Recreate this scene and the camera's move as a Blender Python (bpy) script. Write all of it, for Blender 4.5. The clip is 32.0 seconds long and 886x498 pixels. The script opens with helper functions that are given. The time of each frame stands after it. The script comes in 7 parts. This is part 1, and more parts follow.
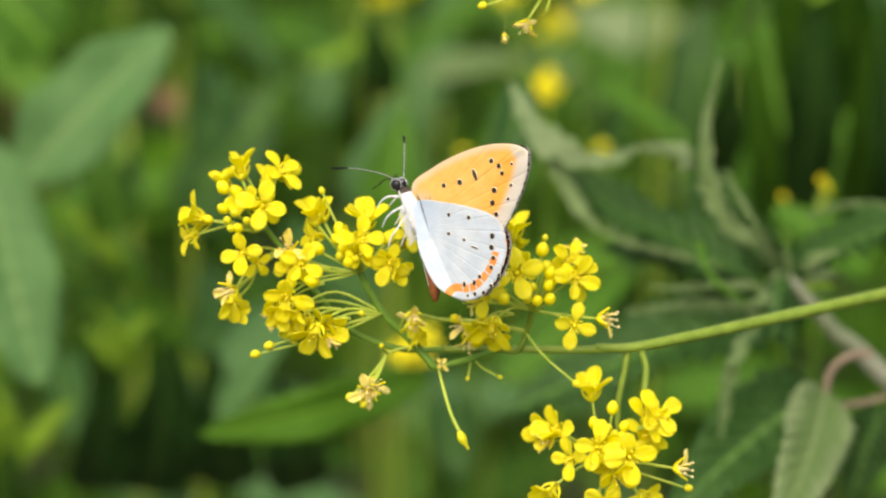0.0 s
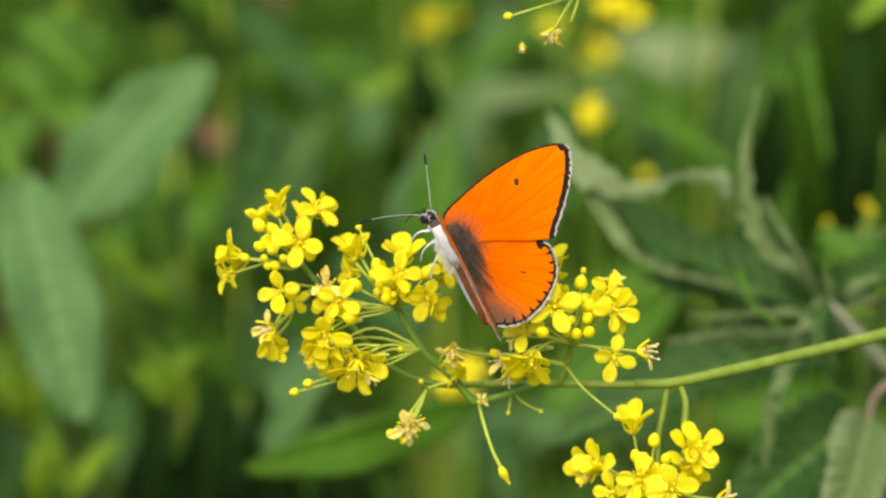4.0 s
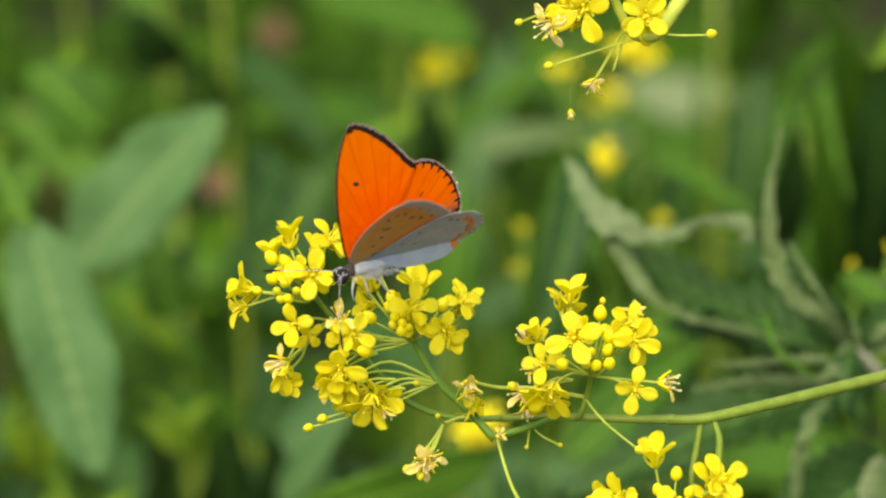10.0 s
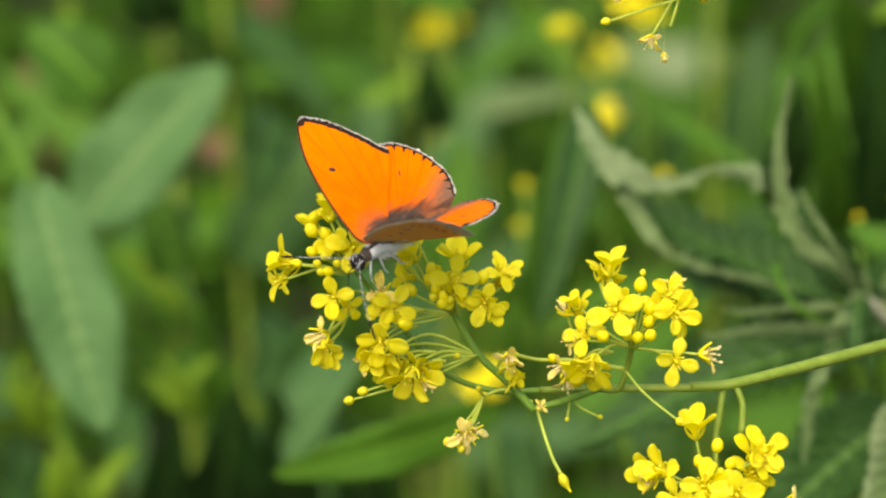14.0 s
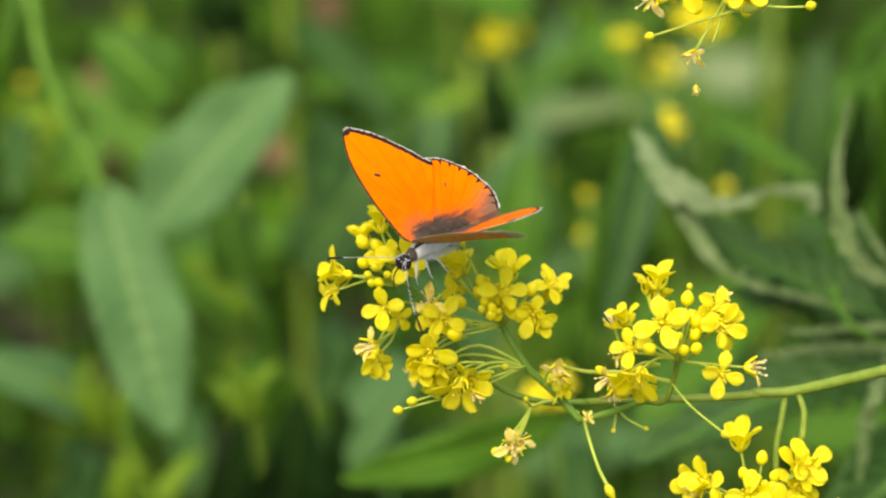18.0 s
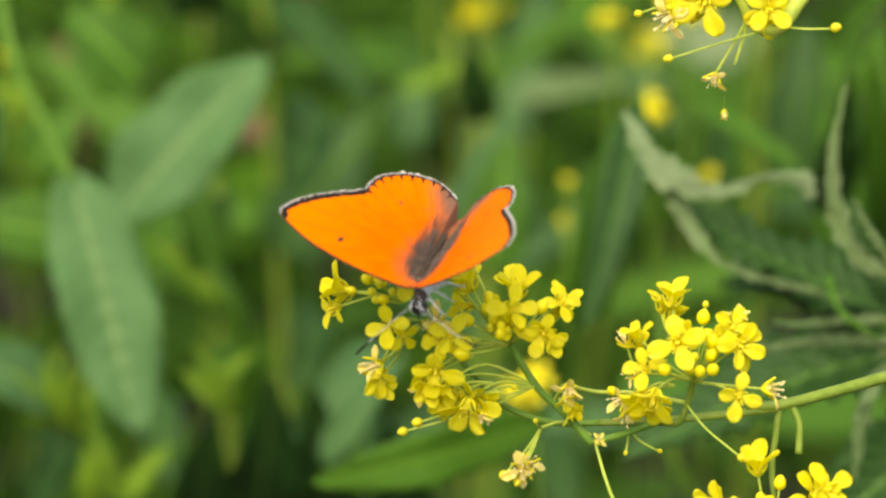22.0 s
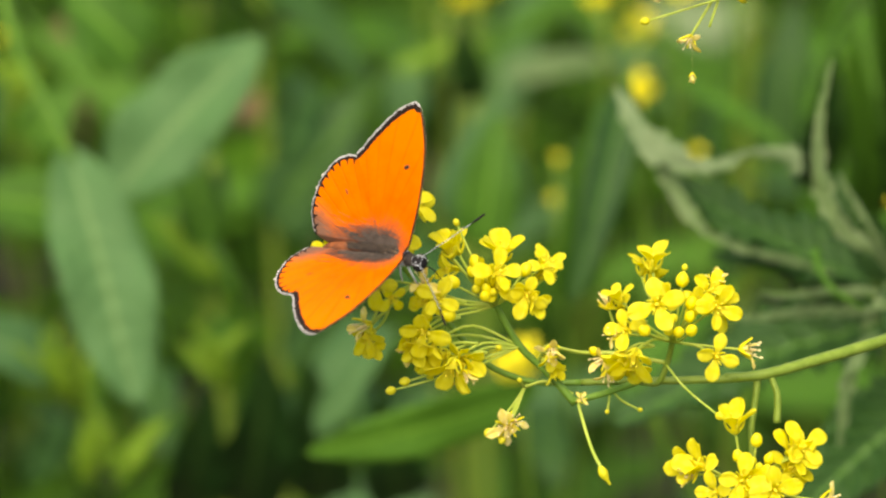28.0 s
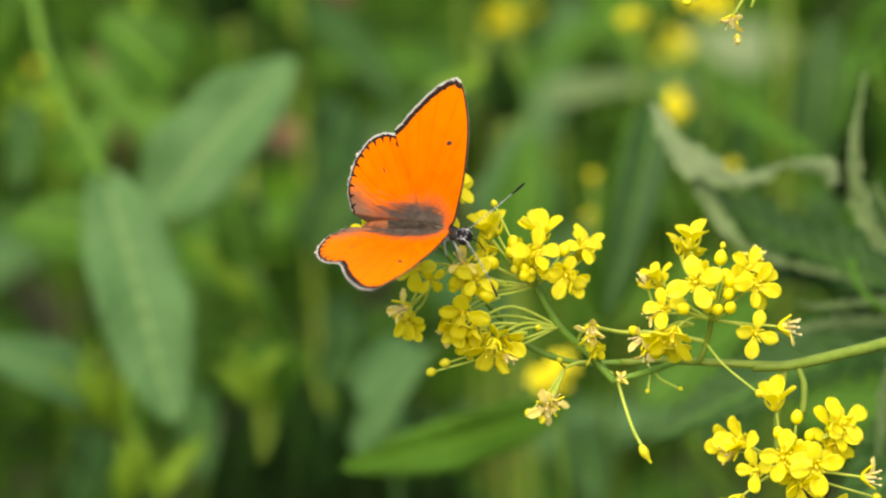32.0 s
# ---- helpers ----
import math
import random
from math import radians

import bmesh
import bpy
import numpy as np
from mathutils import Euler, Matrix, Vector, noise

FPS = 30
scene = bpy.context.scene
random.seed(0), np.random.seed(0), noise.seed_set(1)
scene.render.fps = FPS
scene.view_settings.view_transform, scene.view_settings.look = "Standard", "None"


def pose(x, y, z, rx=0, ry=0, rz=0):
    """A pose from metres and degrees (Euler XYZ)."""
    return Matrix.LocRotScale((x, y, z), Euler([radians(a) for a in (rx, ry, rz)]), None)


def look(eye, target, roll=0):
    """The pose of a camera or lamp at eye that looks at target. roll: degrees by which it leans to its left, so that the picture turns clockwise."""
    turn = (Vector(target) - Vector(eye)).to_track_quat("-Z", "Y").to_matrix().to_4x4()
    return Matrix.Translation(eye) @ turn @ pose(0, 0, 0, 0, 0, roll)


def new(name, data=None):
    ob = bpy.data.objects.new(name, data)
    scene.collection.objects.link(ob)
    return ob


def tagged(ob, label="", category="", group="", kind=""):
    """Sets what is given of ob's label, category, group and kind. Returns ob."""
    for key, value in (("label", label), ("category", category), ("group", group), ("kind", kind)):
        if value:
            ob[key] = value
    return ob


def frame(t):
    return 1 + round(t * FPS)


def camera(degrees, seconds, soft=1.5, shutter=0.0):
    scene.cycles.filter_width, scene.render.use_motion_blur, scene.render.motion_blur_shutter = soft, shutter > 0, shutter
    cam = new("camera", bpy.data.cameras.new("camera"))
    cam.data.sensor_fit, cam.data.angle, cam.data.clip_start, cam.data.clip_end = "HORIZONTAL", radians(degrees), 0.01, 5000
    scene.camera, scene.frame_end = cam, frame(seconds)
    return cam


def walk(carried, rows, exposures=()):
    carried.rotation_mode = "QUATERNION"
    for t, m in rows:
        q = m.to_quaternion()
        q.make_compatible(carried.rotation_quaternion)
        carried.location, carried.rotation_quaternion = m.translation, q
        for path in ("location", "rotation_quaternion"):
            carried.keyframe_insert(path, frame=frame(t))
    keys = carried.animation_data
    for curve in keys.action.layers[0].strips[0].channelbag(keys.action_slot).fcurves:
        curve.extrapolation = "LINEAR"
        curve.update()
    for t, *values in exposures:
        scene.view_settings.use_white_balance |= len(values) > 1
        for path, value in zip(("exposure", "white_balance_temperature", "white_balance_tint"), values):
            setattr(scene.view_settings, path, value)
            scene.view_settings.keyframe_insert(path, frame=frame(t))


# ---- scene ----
# Close view of a copper butterfly on a yellow cress in a meadow edge.
# The picture's plane leans back by 20 degrees: U is right, V up in it, N towards the lens.
TILT = Matrix.Rotation(radians(-20), 3, "X")
U, V, N = TILT @ Vector((1, 0, 0)), TILT @ Vector((0, 0, 1)), TILT @ Vector((0, -1, 0))

cam = camera(12, 32.0, soft=2.2)
cam.data.dof.use_dof = True
cam.data.dof.focus_distance = 0.562
cam.data.dof.aperture_fstop = 20.0
cam.data.dof.aperture_blades = 0
walk(cam, [
    (0.0, pose(0.00077, -0.54394, 0.82052, 69.136, -1.290, 0.229)),
    (0.5, pose(-0.00172, -0.53564, 0.81803, 69.157, -1.269, -0.023)),
    (1.0, pose(-0.00319, -0.53468, 0.81797, 69.274, -1.261, 0.021)),
    (1.5, pose(-0.00287, -0.53234, 0.81803, 69.391, -1.034, -0.092)),
    (2.0, pose(-0.00048, -0.53139, 0.81715, 69.480, -0.830, -0.235)),
    (2.5, pose(0.00629, -0.53611, 0.81758, 69.545, -0.318, -0.127)),
    (3.0, pose(0.00415, -0.53879, 0.81881, 69.483, -0.406, 0.378)),
    (3.5, pose(0.00616, -0.54192, 0.82026, 69.469, -0.220, 0.681)),
    (4.0, pose(0.00421, -0.54171, 0.81995, 69.531, -0.115, 0.676)),
    (4.5, pose(0.00082, -0.54017, 0.81909, 69.642, -0.102, 0.497)),
    (5.0, pose(-0.00213, -0.53847, 0.81816, 69.775, -0.138, 0.259)),
    (5.5, pose(-0.00294, -0.53723, 0.81703, 69.904, -0.142, 0.064)),
    (6.0, pose(0.00049, -0.53675, 0.81512, 70.000, 0.000, -0.000)),
    (6.5, pose(-0.00059, -0.53407, 0.81478, 69.983, -0.003, 0.087)),
    (7.0, pose(0.00162, -0.53615, 0.81524, 69.948, 0.460, 0.027)),
    (7.5, pose(0.00268, -0.53842, 0.81508, 69.939, 0.692, 0.063)),
    (8.0, pose(0.00124, -0.53663, 0.81456, 69.981, 0.367, 0.067)),
    (8.5, pose(0.00222, -0.53824, 0.81530, 70.032, 0.323, 0.167)),
    (9.0, pose(-0.00060, -0.53579, 0.81553, 70.041, 0.395, 0.230)),
    (9.5, pose(-0.00018, -0.53472, 0.81570, 70.150, 0.699, 0.228)),
    (10.0, pose(-0.00279, -0.53058, 0.81563, 70.175, 0.265, 0.273)),
    (10.5, pose(-0.00765, -0.52900, 0.81612, 70.139, -0.171, 0.443)),
    (11.0, pose(-0.00848, -0.52689, 0.81652, 70.023, -0.280, 0.493)),
    (11.5, pose(-0.01362, -0.52227, 0.81314, 69.916, -0.465, 0.375)),
    (12.0, pose(-0.01506, -0.51459, 0.80735, 69.960, -0.268, -0.038)),
    (12.5, pose(-0.01536, -0.51515, 0.80456, 70.110, -0.229, -0.191)),
    (13.0, pose(-0.01040, -0.52236, 0.80689, 70.195, -0.069, -0.340)),
    (13.5, pose(-0.00931, -0.52175, 0.80704, 70.124, -0.131, -0.374)),
    (14.0, pose(-0.00795, -0.53176, 0.81073, 69.916, 0.319, -0.056)),
    (14.5, pose(-0.00752, -0.53032, 0.81286, 69.781, 0.219, 0.134)),
    (15.0, pose(-0.00465, -0.53123, 0.81445, 69.695, 0.256, 0.445)),
    (15.5, pose(-0.00191, -0.53300, 0.81531, 69.663, 0.357, 0.769)),
    (16.0, pose(-0.00108, -0.53504, 0.81538, 69.687, 0.436, 1.002)),
    (16.5, pose(-0.00367, -0.53731, 0.81463, 69.771, 0.395, 1.043)),
    (17.0, pose(-0.01101, -0.54000, 0.81297, 69.919, 0.126, 0.797)),
    (17.5, pose(-0.01484, -0.54192, 0.81132, 70.011, 0.145, 0.595)),
    (18.0, pose(-0.01211, -0.53803, 0.81377, 69.988, 0.071, 0.668)),
    (18.5, pose(-0.00877, -0.53564, 0.81629, 69.854, 0.017, 0.728)),
    (19.0, pose(-0.00887, -0.53413, 0.81953, 69.577, -0.140, 0.878)),
    (19.5, pose(-0.00992, -0.53030, 0.81891, 69.463, -0.354, 0.908)),
    (20.0, pose(-0.01216, -0.53226, 0.81955, 69.342, -0.442, 0.942)),
    (20.5, pose(-0.01465, -0.53379, 0.81873, 69.306, -0.569, 0.940)),
    (21.0, pose(-0.01503, -0.53051, 0.81779, 69.469, -0.544, 0.743)),
    (21.5, pose(-0.01046, -0.52618, 0.82527, 69.616, -0.502, 0.496)),
    (22.0, pose(-0.01112, -0.51543, 0.81518, 69.229, -0.242, 0.547)),
    (22.5, pose(-0.01144, -0.51531, 0.81961, 69.112, -0.368, 0.561)),
    (23.0, pose(-0.00996, -0.51760, 0.81557, 68.890, -0.424, 0.546)),
    (23.5, pose(-0.01196, -0.51908, 0.81412, 68.763, -0.408, 0.547)),
    (24.0, pose(-0.01153, -0.52305, 0.81697, 68.771, -0.303, 0.425)),
    (24.5, pose(-0.01338, -0.53201, 0.82496, 68.551, -0.693, 0.565)),
    (25.0, pose(-0.01226, -0.52721, 0.81906, 68.853, -0.315, 0.295)),
    (25.5, pose(-0.01024, -0.53082, 0.82336, 68.727, -0.440, 0.467)),
    (26.0, pose(-0.00798, -0.53187, 0.82330, 68.679, -0.379, 0.536)),
    (26.5, pose(-0.00707, -0.53078, 0.82184, 68.693, -0.288, 0.561)),
    (27.0, pose(-0.00780, -0.52873, 0.82067, 68.750, -0.245, 0.572)),
    (27.5, pose(-0.00936, -0.52783, 0.82041, 68.835, -0.258, 0.569)),
    (28.0, pose(-0.00966, -0.53141, 0.82085, 68.929, -0.272, 0.532)),
    (28.5, pose(-0.01199, -0.53485, 0.82059, 69.034, -0.274, 0.630)),
    (29.0, pose(-0.01288, -0.53790, 0.82195, 69.290, -0.035, 0.574)),
    (29.5, pose(-0.01449, -0.53396, 0.81871, 69.312, 0.026, 0.572)),
    (30.0, pose(-0.01205, -0.53163, 0.81944, 69.311, 0.060, 0.532)),
    (30.5, pose(-0.01262, -0.52996, 0.81842, 69.316, 0.169, 0.562)),
    (31.0, pose(-0.01374, -0.53170, 0.81829, 69.197, 0.113, 0.761)),
    (31.5, pose(-0.00999, -0.53321, 0.81734, 69.339, 0.526, 0.863)),
    (32.0, pose(-0.00621, -0.53495, 0.81596, 69.559, 0.643, 0.938)),
], exposures=[(0.0, 0.66, 7800.0, 10.0), (3.0, 0.66, 7800.0, 10.0), (10.0, 0.70, 7800.0, 10.0), (13.0, 0.71, 7800.0, 10.0), (17.0, 0.79, 7800.0, 10.0), (32.0, 0.79, 7800.0, 10.0)])

# ---- light: bright overcast sky with a wide soft sun ----
world = bpy.data.worlds.new("sky")
scene.world = world
world.use_nodes = True
wn = world.node_tree
sky = wn.nodes.new("ShaderNodeTexSky")
sky.sky_type = "NISHITA"
sky.sun_disc = False
sky.sun_elevation = radians(58)
sky.sun_rotation = radians(200)
sky.air_density, sky.dust_density, sky.ozone_density = 1.0, 3.0, 1.0
wn.links.new(sky.outputs[0], wn.nodes["Background"].inputs[0])
wn.nodes["Background"].inputs[1].default_value = 0.15
sun_data = bpy.data.lights.new("sun", "SUN")
sun_data.energy, sun_data.angle, sun_data.color = 2.35, radians(60), (1.0, 0.96, 0.88)
sun = new("sun", sun_data)
sun.matrix_world = look((-0.5, -1.5, 3.0), (0, 0, 0.5))


# ---- materials ----
def nodes(name, rough=0.5, spec=0.3):
    m = bpy.data.materials.new(name)
    m.use_nodes = True
    b = m.node_tree.nodes["Principled BSDF"]
    b.inputs["Roughness"].default_value = rough
    b.inputs["Specular IOR Level"].default_value = spec
    return m, m.node_tree, b


def add(t, kind, **inputs):
    n = t.nodes.new(kind)
    for k, v in inputs.items():
        n.inputs[k.replace("_", " ")].default_value = v
    return n


def math_node(t, op, a, b=None, clamp=False):
    n = t.nodes.new("ShaderNodeMath")
    n.operation, n.use_clamp = op, clamp
    for i, v in enumerate((a, b)):
        if v is None:
            continue
        if isinstance(v, (int, float)):
            n.inputs[i].default_value = v
        else:
            t.links.new(v, n.inputs[i])
    return n.outputs[0]


def mix(t, fac, a, b, blend="MIX"):
    n = t.nodes.new("ShaderNodeMix")
    n.data_type, n.blend_type = "RGBA", blend
    for i, v in ((0, fac), (6, a), (7, b)):
        if isinstance(v, (int, float)):
            n.inputs[i].default_value = v
        elif isinstance(v, tuple):
            n.inputs[i].default_value = (*v, 1)
        else:
            t.links.new(v, n.inputs[i])
    return n.outputs[2]


def ramp(t, fac, lo, hi):
    n = t.nodes.new("ShaderNodeMapRange")
    n.interpolation_type = "SMOOTHSTEP"
    n.inputs[1].default_value, n.inputs[2].default_value = lo, hi
    t.links.new(fac, n.inputs[0])
    return n.outputs[0]


def noise_of(t, scale, detail=3.0, vec=None, rough=0.55):
    n = add(t, "ShaderNodeTexNoise", Scale=scale, Detail=detail, Roughness=rough)
    c = vec if vec is not None else t.nodes.new("ShaderNodeTexCoord").outputs["Object"]
    t.links.new(c, n.inputs["Vector"])
    return n.outputs[0]


def attr(t, name):
    n = t.nodes.new("ShaderNodeAttribute")
    n.attribute_name = name
    return n.outputs["Fac"]


def bump(t, b, height, strength, dist):
    n = add(t, "ShaderNodeBump", Strength=strength, Distance=dist)
    t.links.new(height, n.inputs["Height"])
    t.links.new(n.outputs[0], b.inputs["Normal"])


def sheet_finish(t, b, colour, thin):
    """Colour on a thin sheet that lets part of the light through."""
    t.links.new(colour, b.inputs["Base Color"])
    if thin:
        tr = t.nodes.new("ShaderNodeBsdfTranslucent")
        t.links.new(colour, tr.inputs[0])
        ms = t.nodes.new("ShaderNodeMixShader")
        ms.inputs[0].default_value = thin
        t.links.new(b.outputs[0], ms.inputs[1])
        t.links.new(tr.outputs[0], ms.inputs[2])
        t.links.new(ms.outputs[0], t.nodes["Material Output"].inputs[0])


def leaf_material(name, dark, light, rib, veins=9.0, thin=0.25, rough=0.55, fade=0.0, far=False, rib_width=0.06):
    m, t, b = nodes(name, rough, 0.06 if far else 0.16)
    side, along = attr(t, "side"), attr(t, "along")
    rnd = t.nodes.new("ShaderNodeObjectInfo").outputs["Random"]
    isl = t.nodes.new("ShaderNodeNewGeometry").outputs["Random Per Island"]
    vary = math_node(t, "ADD", math_node(t, "MULTIPLY", rnd, 0.5), math_node(t, "MULTIPLY", isl, 0.5))
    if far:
        # skewed to the dark end: shade between far leaves put into their colour
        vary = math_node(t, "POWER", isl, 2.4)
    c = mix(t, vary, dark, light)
    c = mix(t, math_node(t, "MULTIPLY", ramp(t, noise_of(t, 90.0), 0.35, 0.7), 0.45), c, light)
    c = mix(t, math_node(t, "MULTIPLY", ramp(t, noise_of(t, 900.0, 2.0), 0.5, 0.75), 0.3), c, dark)
    c = mix(t, math_node(t, "MULTIPLY", ramp(t, noise_of(t, 330.0, 3.0), 0.55, 0.75), 0.35), c, rib)
    phase = math_node(t, "SUBTRACT", math_node(t, "MULTIPLY", along, veins), math_node(t, "MULTIPLY", side, 2.2))
    saw = math_node(t, "ABSOLUTE", math_node(t, "SUBTRACT", math_node(t, "FRACT", phase), 0.5))
    vein = math_node(t, "MULTIPLY", ramp(t, saw, 0.44, 0.5), 0.5)
    mid = math_node(t, "SUBTRACT", 1.0, ramp(t, side, rib_width * 0.5, rib_width * 1.5))
    c = mix(t, math_node(t, "MAXIMUM", vein, mid), c, rib)
    if fade:
        c = mix(t, math_node(t, "MULTIPLY", ramp(t, math_node(t, "ADD", side, math_node(t, "MULTIPLY", noise_of(t, 160.0), 0.8)), 0.75, 1.35), fade), c, (0.24, 0.30, 0.16))
    bump(t, b, math_node(t, "ADD", math_node(t, "MULTIPLY", saw, -1.0), noise_of(t, 1500.0, 2.0)), 0.25, 0.0004)
    sheet_finish(t, b, c, thin)
    return m


def plain_material(name, a, b_col, scale, rough=0.5, thin=0.0, relief=0.15, spec=0.3):
    m, t, b = nodes(name, rough, spec)
    rnd = t.nodes.new("ShaderNodeObjectInfo").outputs["Random"]
    f = math_node(t, "ADD", math_node(t, "MULTIPLY", ramp(t, noise_of(t, scale), 0.3, 0.7), 0.7), math_node(t, "MULTIPLY", rnd, 0.3))
    c = mix(t, f, a, b_col)
    bump(t, b, noise_of(t, scale * 4, 2.0), relief, 0.3 / scale)
    sheet_finish(t, b, c, thin)
    return m


LEAF_BLUE = leaf_material("blue_green_leaf", (0.048, 0.13, 0.040), (0.082, 0.19, 0.062), (0.135, 0.25, 0.085), 12.0, rib_width=0.075)
LEAF_MID = leaf_material("fresh_leaf", (0.032, 0.105, 0.009), (0.062, 0.168, 0.014), (0.13, 0.30, 0.03), 10.0)
LEAF_NETTLE = leaf_material("nettle_leaf", (0.013, 0.05, 0.010), (0.032, 0.092, 0.018), (0.09, 0.20, 0.04), 9.0, 0.2, 0.5)
LEAF_DRY = leaf_material("faded_nettle_leaf", (0.05, 0.11, 0.03), (0.11, 0.18, 0.06), (0.18, 0.25, 0.10), 9.0, 0.2, 0.55, 0.5)
# dark end near black, standing for shaded gaps in the meadow
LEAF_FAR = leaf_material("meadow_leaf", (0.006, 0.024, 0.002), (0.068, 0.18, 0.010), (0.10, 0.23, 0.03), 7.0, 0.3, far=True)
LEAF_PALE = leaf_material("pale_leaf_underside", (0.10, 0.17, 0.065), (0.21, 0.28, 0.145), (0.22, 0.28, 0.15), 6.0, 0.2, 0.7)
PETAL = plain_material("yellow_petal", (0.93, 0.86, 0.025), (0.97, 0.93, 0.11), 700.0, 0.6, 0.58, 0.2, 0.2)
PETAL_DRY = plain_material("withered_petal", (0.87, 0.74, 0.10), (0.90, 0.81, 0.36), 900.0, 0.65, 0.25, 0.4, 0.15)
BUD = plain_material("bud_yellow", (0.76, 0.68, 0.012), (0.88, 0.78, 0.03), 800.0, 0.45, 0.1, 0.2)
BUD_GREEN = plain_material("bud_green", (0.60, 0.58, 0.02), (0.76, 0.69, 0.03), 800.0, 0.45, 0.1, 0.2)
STAMEN = plain_material("stamen_yellow", (0.86, 0.72, 0.03), (0.90, 0.79, 0.07), 1500.0, 0.6, 0.0, 0.3)
STAMEN_DRY = plain_material("withered_stamen", (0.62, 0.46, 0.16), (0.86, 0.76, 0.42), 1500.0, 0.7, 0.0, 0.3)
STEM = plain_material("green_stem", (0.13, 0.21, 0.022), (0.22, 0.31, 0.045), 350.0, 0.45, 0.0, 0.2)
STEM_DARK = plain_material("dark_green_stem", (0.085, 0.19, 0.02), (0.15, 0.28, 0.035), 350.0, 0.45, 0.0, 0.2)
PEDICEL = plain_material("flower_stalk_green", (0.33, 0.45, 0.05), (0.48, 0.57, 0.10), 500.0, 0.5, 0.0, 0.2)
STEM_MID = plain_material("mid_green_stem", (0.05, 0.14, 0.006), (0.085, 0.20, 0.012), 200.0, 0.5)
STEM_FAR = plain_material("far_green_stem", (0.03, 0.10, 0.004), (0.055, 0.15, 0.008), 200.0, 0.5)
LEAF_YOUNG = leaf_material("yellow_green_shoot", (0.085, 0.20, 0.012), (0.17, 0.31, 0.02), (0.25, 0.35, 0.05), 7.0, 0.3)
NETTLE_STEM = plain_material("grey_violet_stem", (0.09, 0.12, 0.06), (0.22, 0.23, 0.18), 120.0, 0.6, 0.0, 0.3)
NETTLE_STALK = plain_material("dull_pink_stalk", (0.14, 0.10, 0.07), (0.24, 0.19, 0.14), 120.0, 0.6, 0.0, 0.3)
DRY_STALK = plain_material("dry_brown_stalk", (0.09, 0.05, 0.025), (0.18, 0.11, 0.06), 60.0, 0.8, 0.0, 0.4)
SOIL = plain_material("dark_soil", (0.02, 0.018, 0.010), (0.06, 0.05, 0.03), 14.0, 0.9, 0.0, 0.6)


# ---- builders ----
def root(name, at, label, category, group="", kind=""):
    ob = new(name)
    ob.location = at
    ob.empty_display_size = 0.02
    return tagged(ob, label, category, group, kind)


def mesh_of(name, bm, *mats):
    me = bpy.data.meshes.new(name)
    bm.normal_update()
    bm.to_mesh(me)
    bm.free()
    for m in mats:
        me.materials.append(m)
    for p in me.polygons:
        p.use_smooth = True
    return me


def piece(name, me, parent, m=None, label=""):
    ob = new(name, me)
    ob.parent = parent
    if m is not None:
        ob.matrix_basis = m
    return tagged(ob, label)


def part(name, bm, material, parent, label="", m=None):
    mats = material if isinstance(material, tuple) else (material,)
    return piece(name, mesh_of(name, bm, *mats), parent, m, label)


def smooth_path(pts, steps):
    """A rounded line through the given points."""
    pts = [Vector(p) for p in pts]
    if len(pts) == 2:
        return [pts[0].lerp(pts[1], i / steps) for i in range(steps + 1)]
    ext = [2 * pts[0] - pts[1], *pts, 2 * pts[-1] - pts[-2]]
    out = []
    for i in range(1, len(ext) - 2):
        a, b, c, d = ext[i - 1:i + 3]
        for k in range(steps):
            s = k / steps
            out.append(0.5 * (2 * b + (c - a) * s + (2 * a - 5 * b + 4 * c - d) * s * s + (3 * b - a - 3 * c + d) * s ** 3))
    return out + [pts[-1]]


def tube(bm, pts, r0, r1, sides=6, steps=5, bulge=None):
    path = smooth_path(pts, steps)
    rings, last = [], len(path) - 1
    side = None
    for i, p in enumerate(path):
        d = (path[min(i + 1, last)] - path[max(i - 1, 0)]).normalized()
        if side is None:
            side = d.orthogonal()
        side = (side - d * side.dot(d)).normalized()
        up = d.cross(side)
        r = r0 + (r1 - r0) * i / last
        if bulge:
            r *= bulge(i / last)
        rings.append([bm.verts.new(p + (side * math.cos(a) + up * math.sin(a)) * r) for a in (2 * math.pi * k / sides for k in range(sides))])
    for a, b in zip(rings, rings[1:]):
        for k in range(sides):
            bm.faces.new((a[k], a[(k + 1) % sides], b[(k + 1) % sides], b[k]))
    for ring, p in ((rings[0], path[0]), (rings[-1], path[-1])):
        bm.faces.new(ring if ring is rings[-1] else ring[::-1])
    return bm


def tube_part(name, pts, r0, r1, material, parent, label="", sides=7, steps=5, bulge=None):
    o = parent.location if parent.parent is None else Vector((0, 0, 0))
    return part(name, tube(bmesh.new(), [Vector(p) - o for p in pts], r0, r1, sides, steps, bulge), material, parent, label)


def blob(bm, m, seg=8, rings=6):
    bmesh.ops.create_uvsphere(bm, u_segments=seg, v_segments=rings, radius=1.0, matrix=m)
    return bm


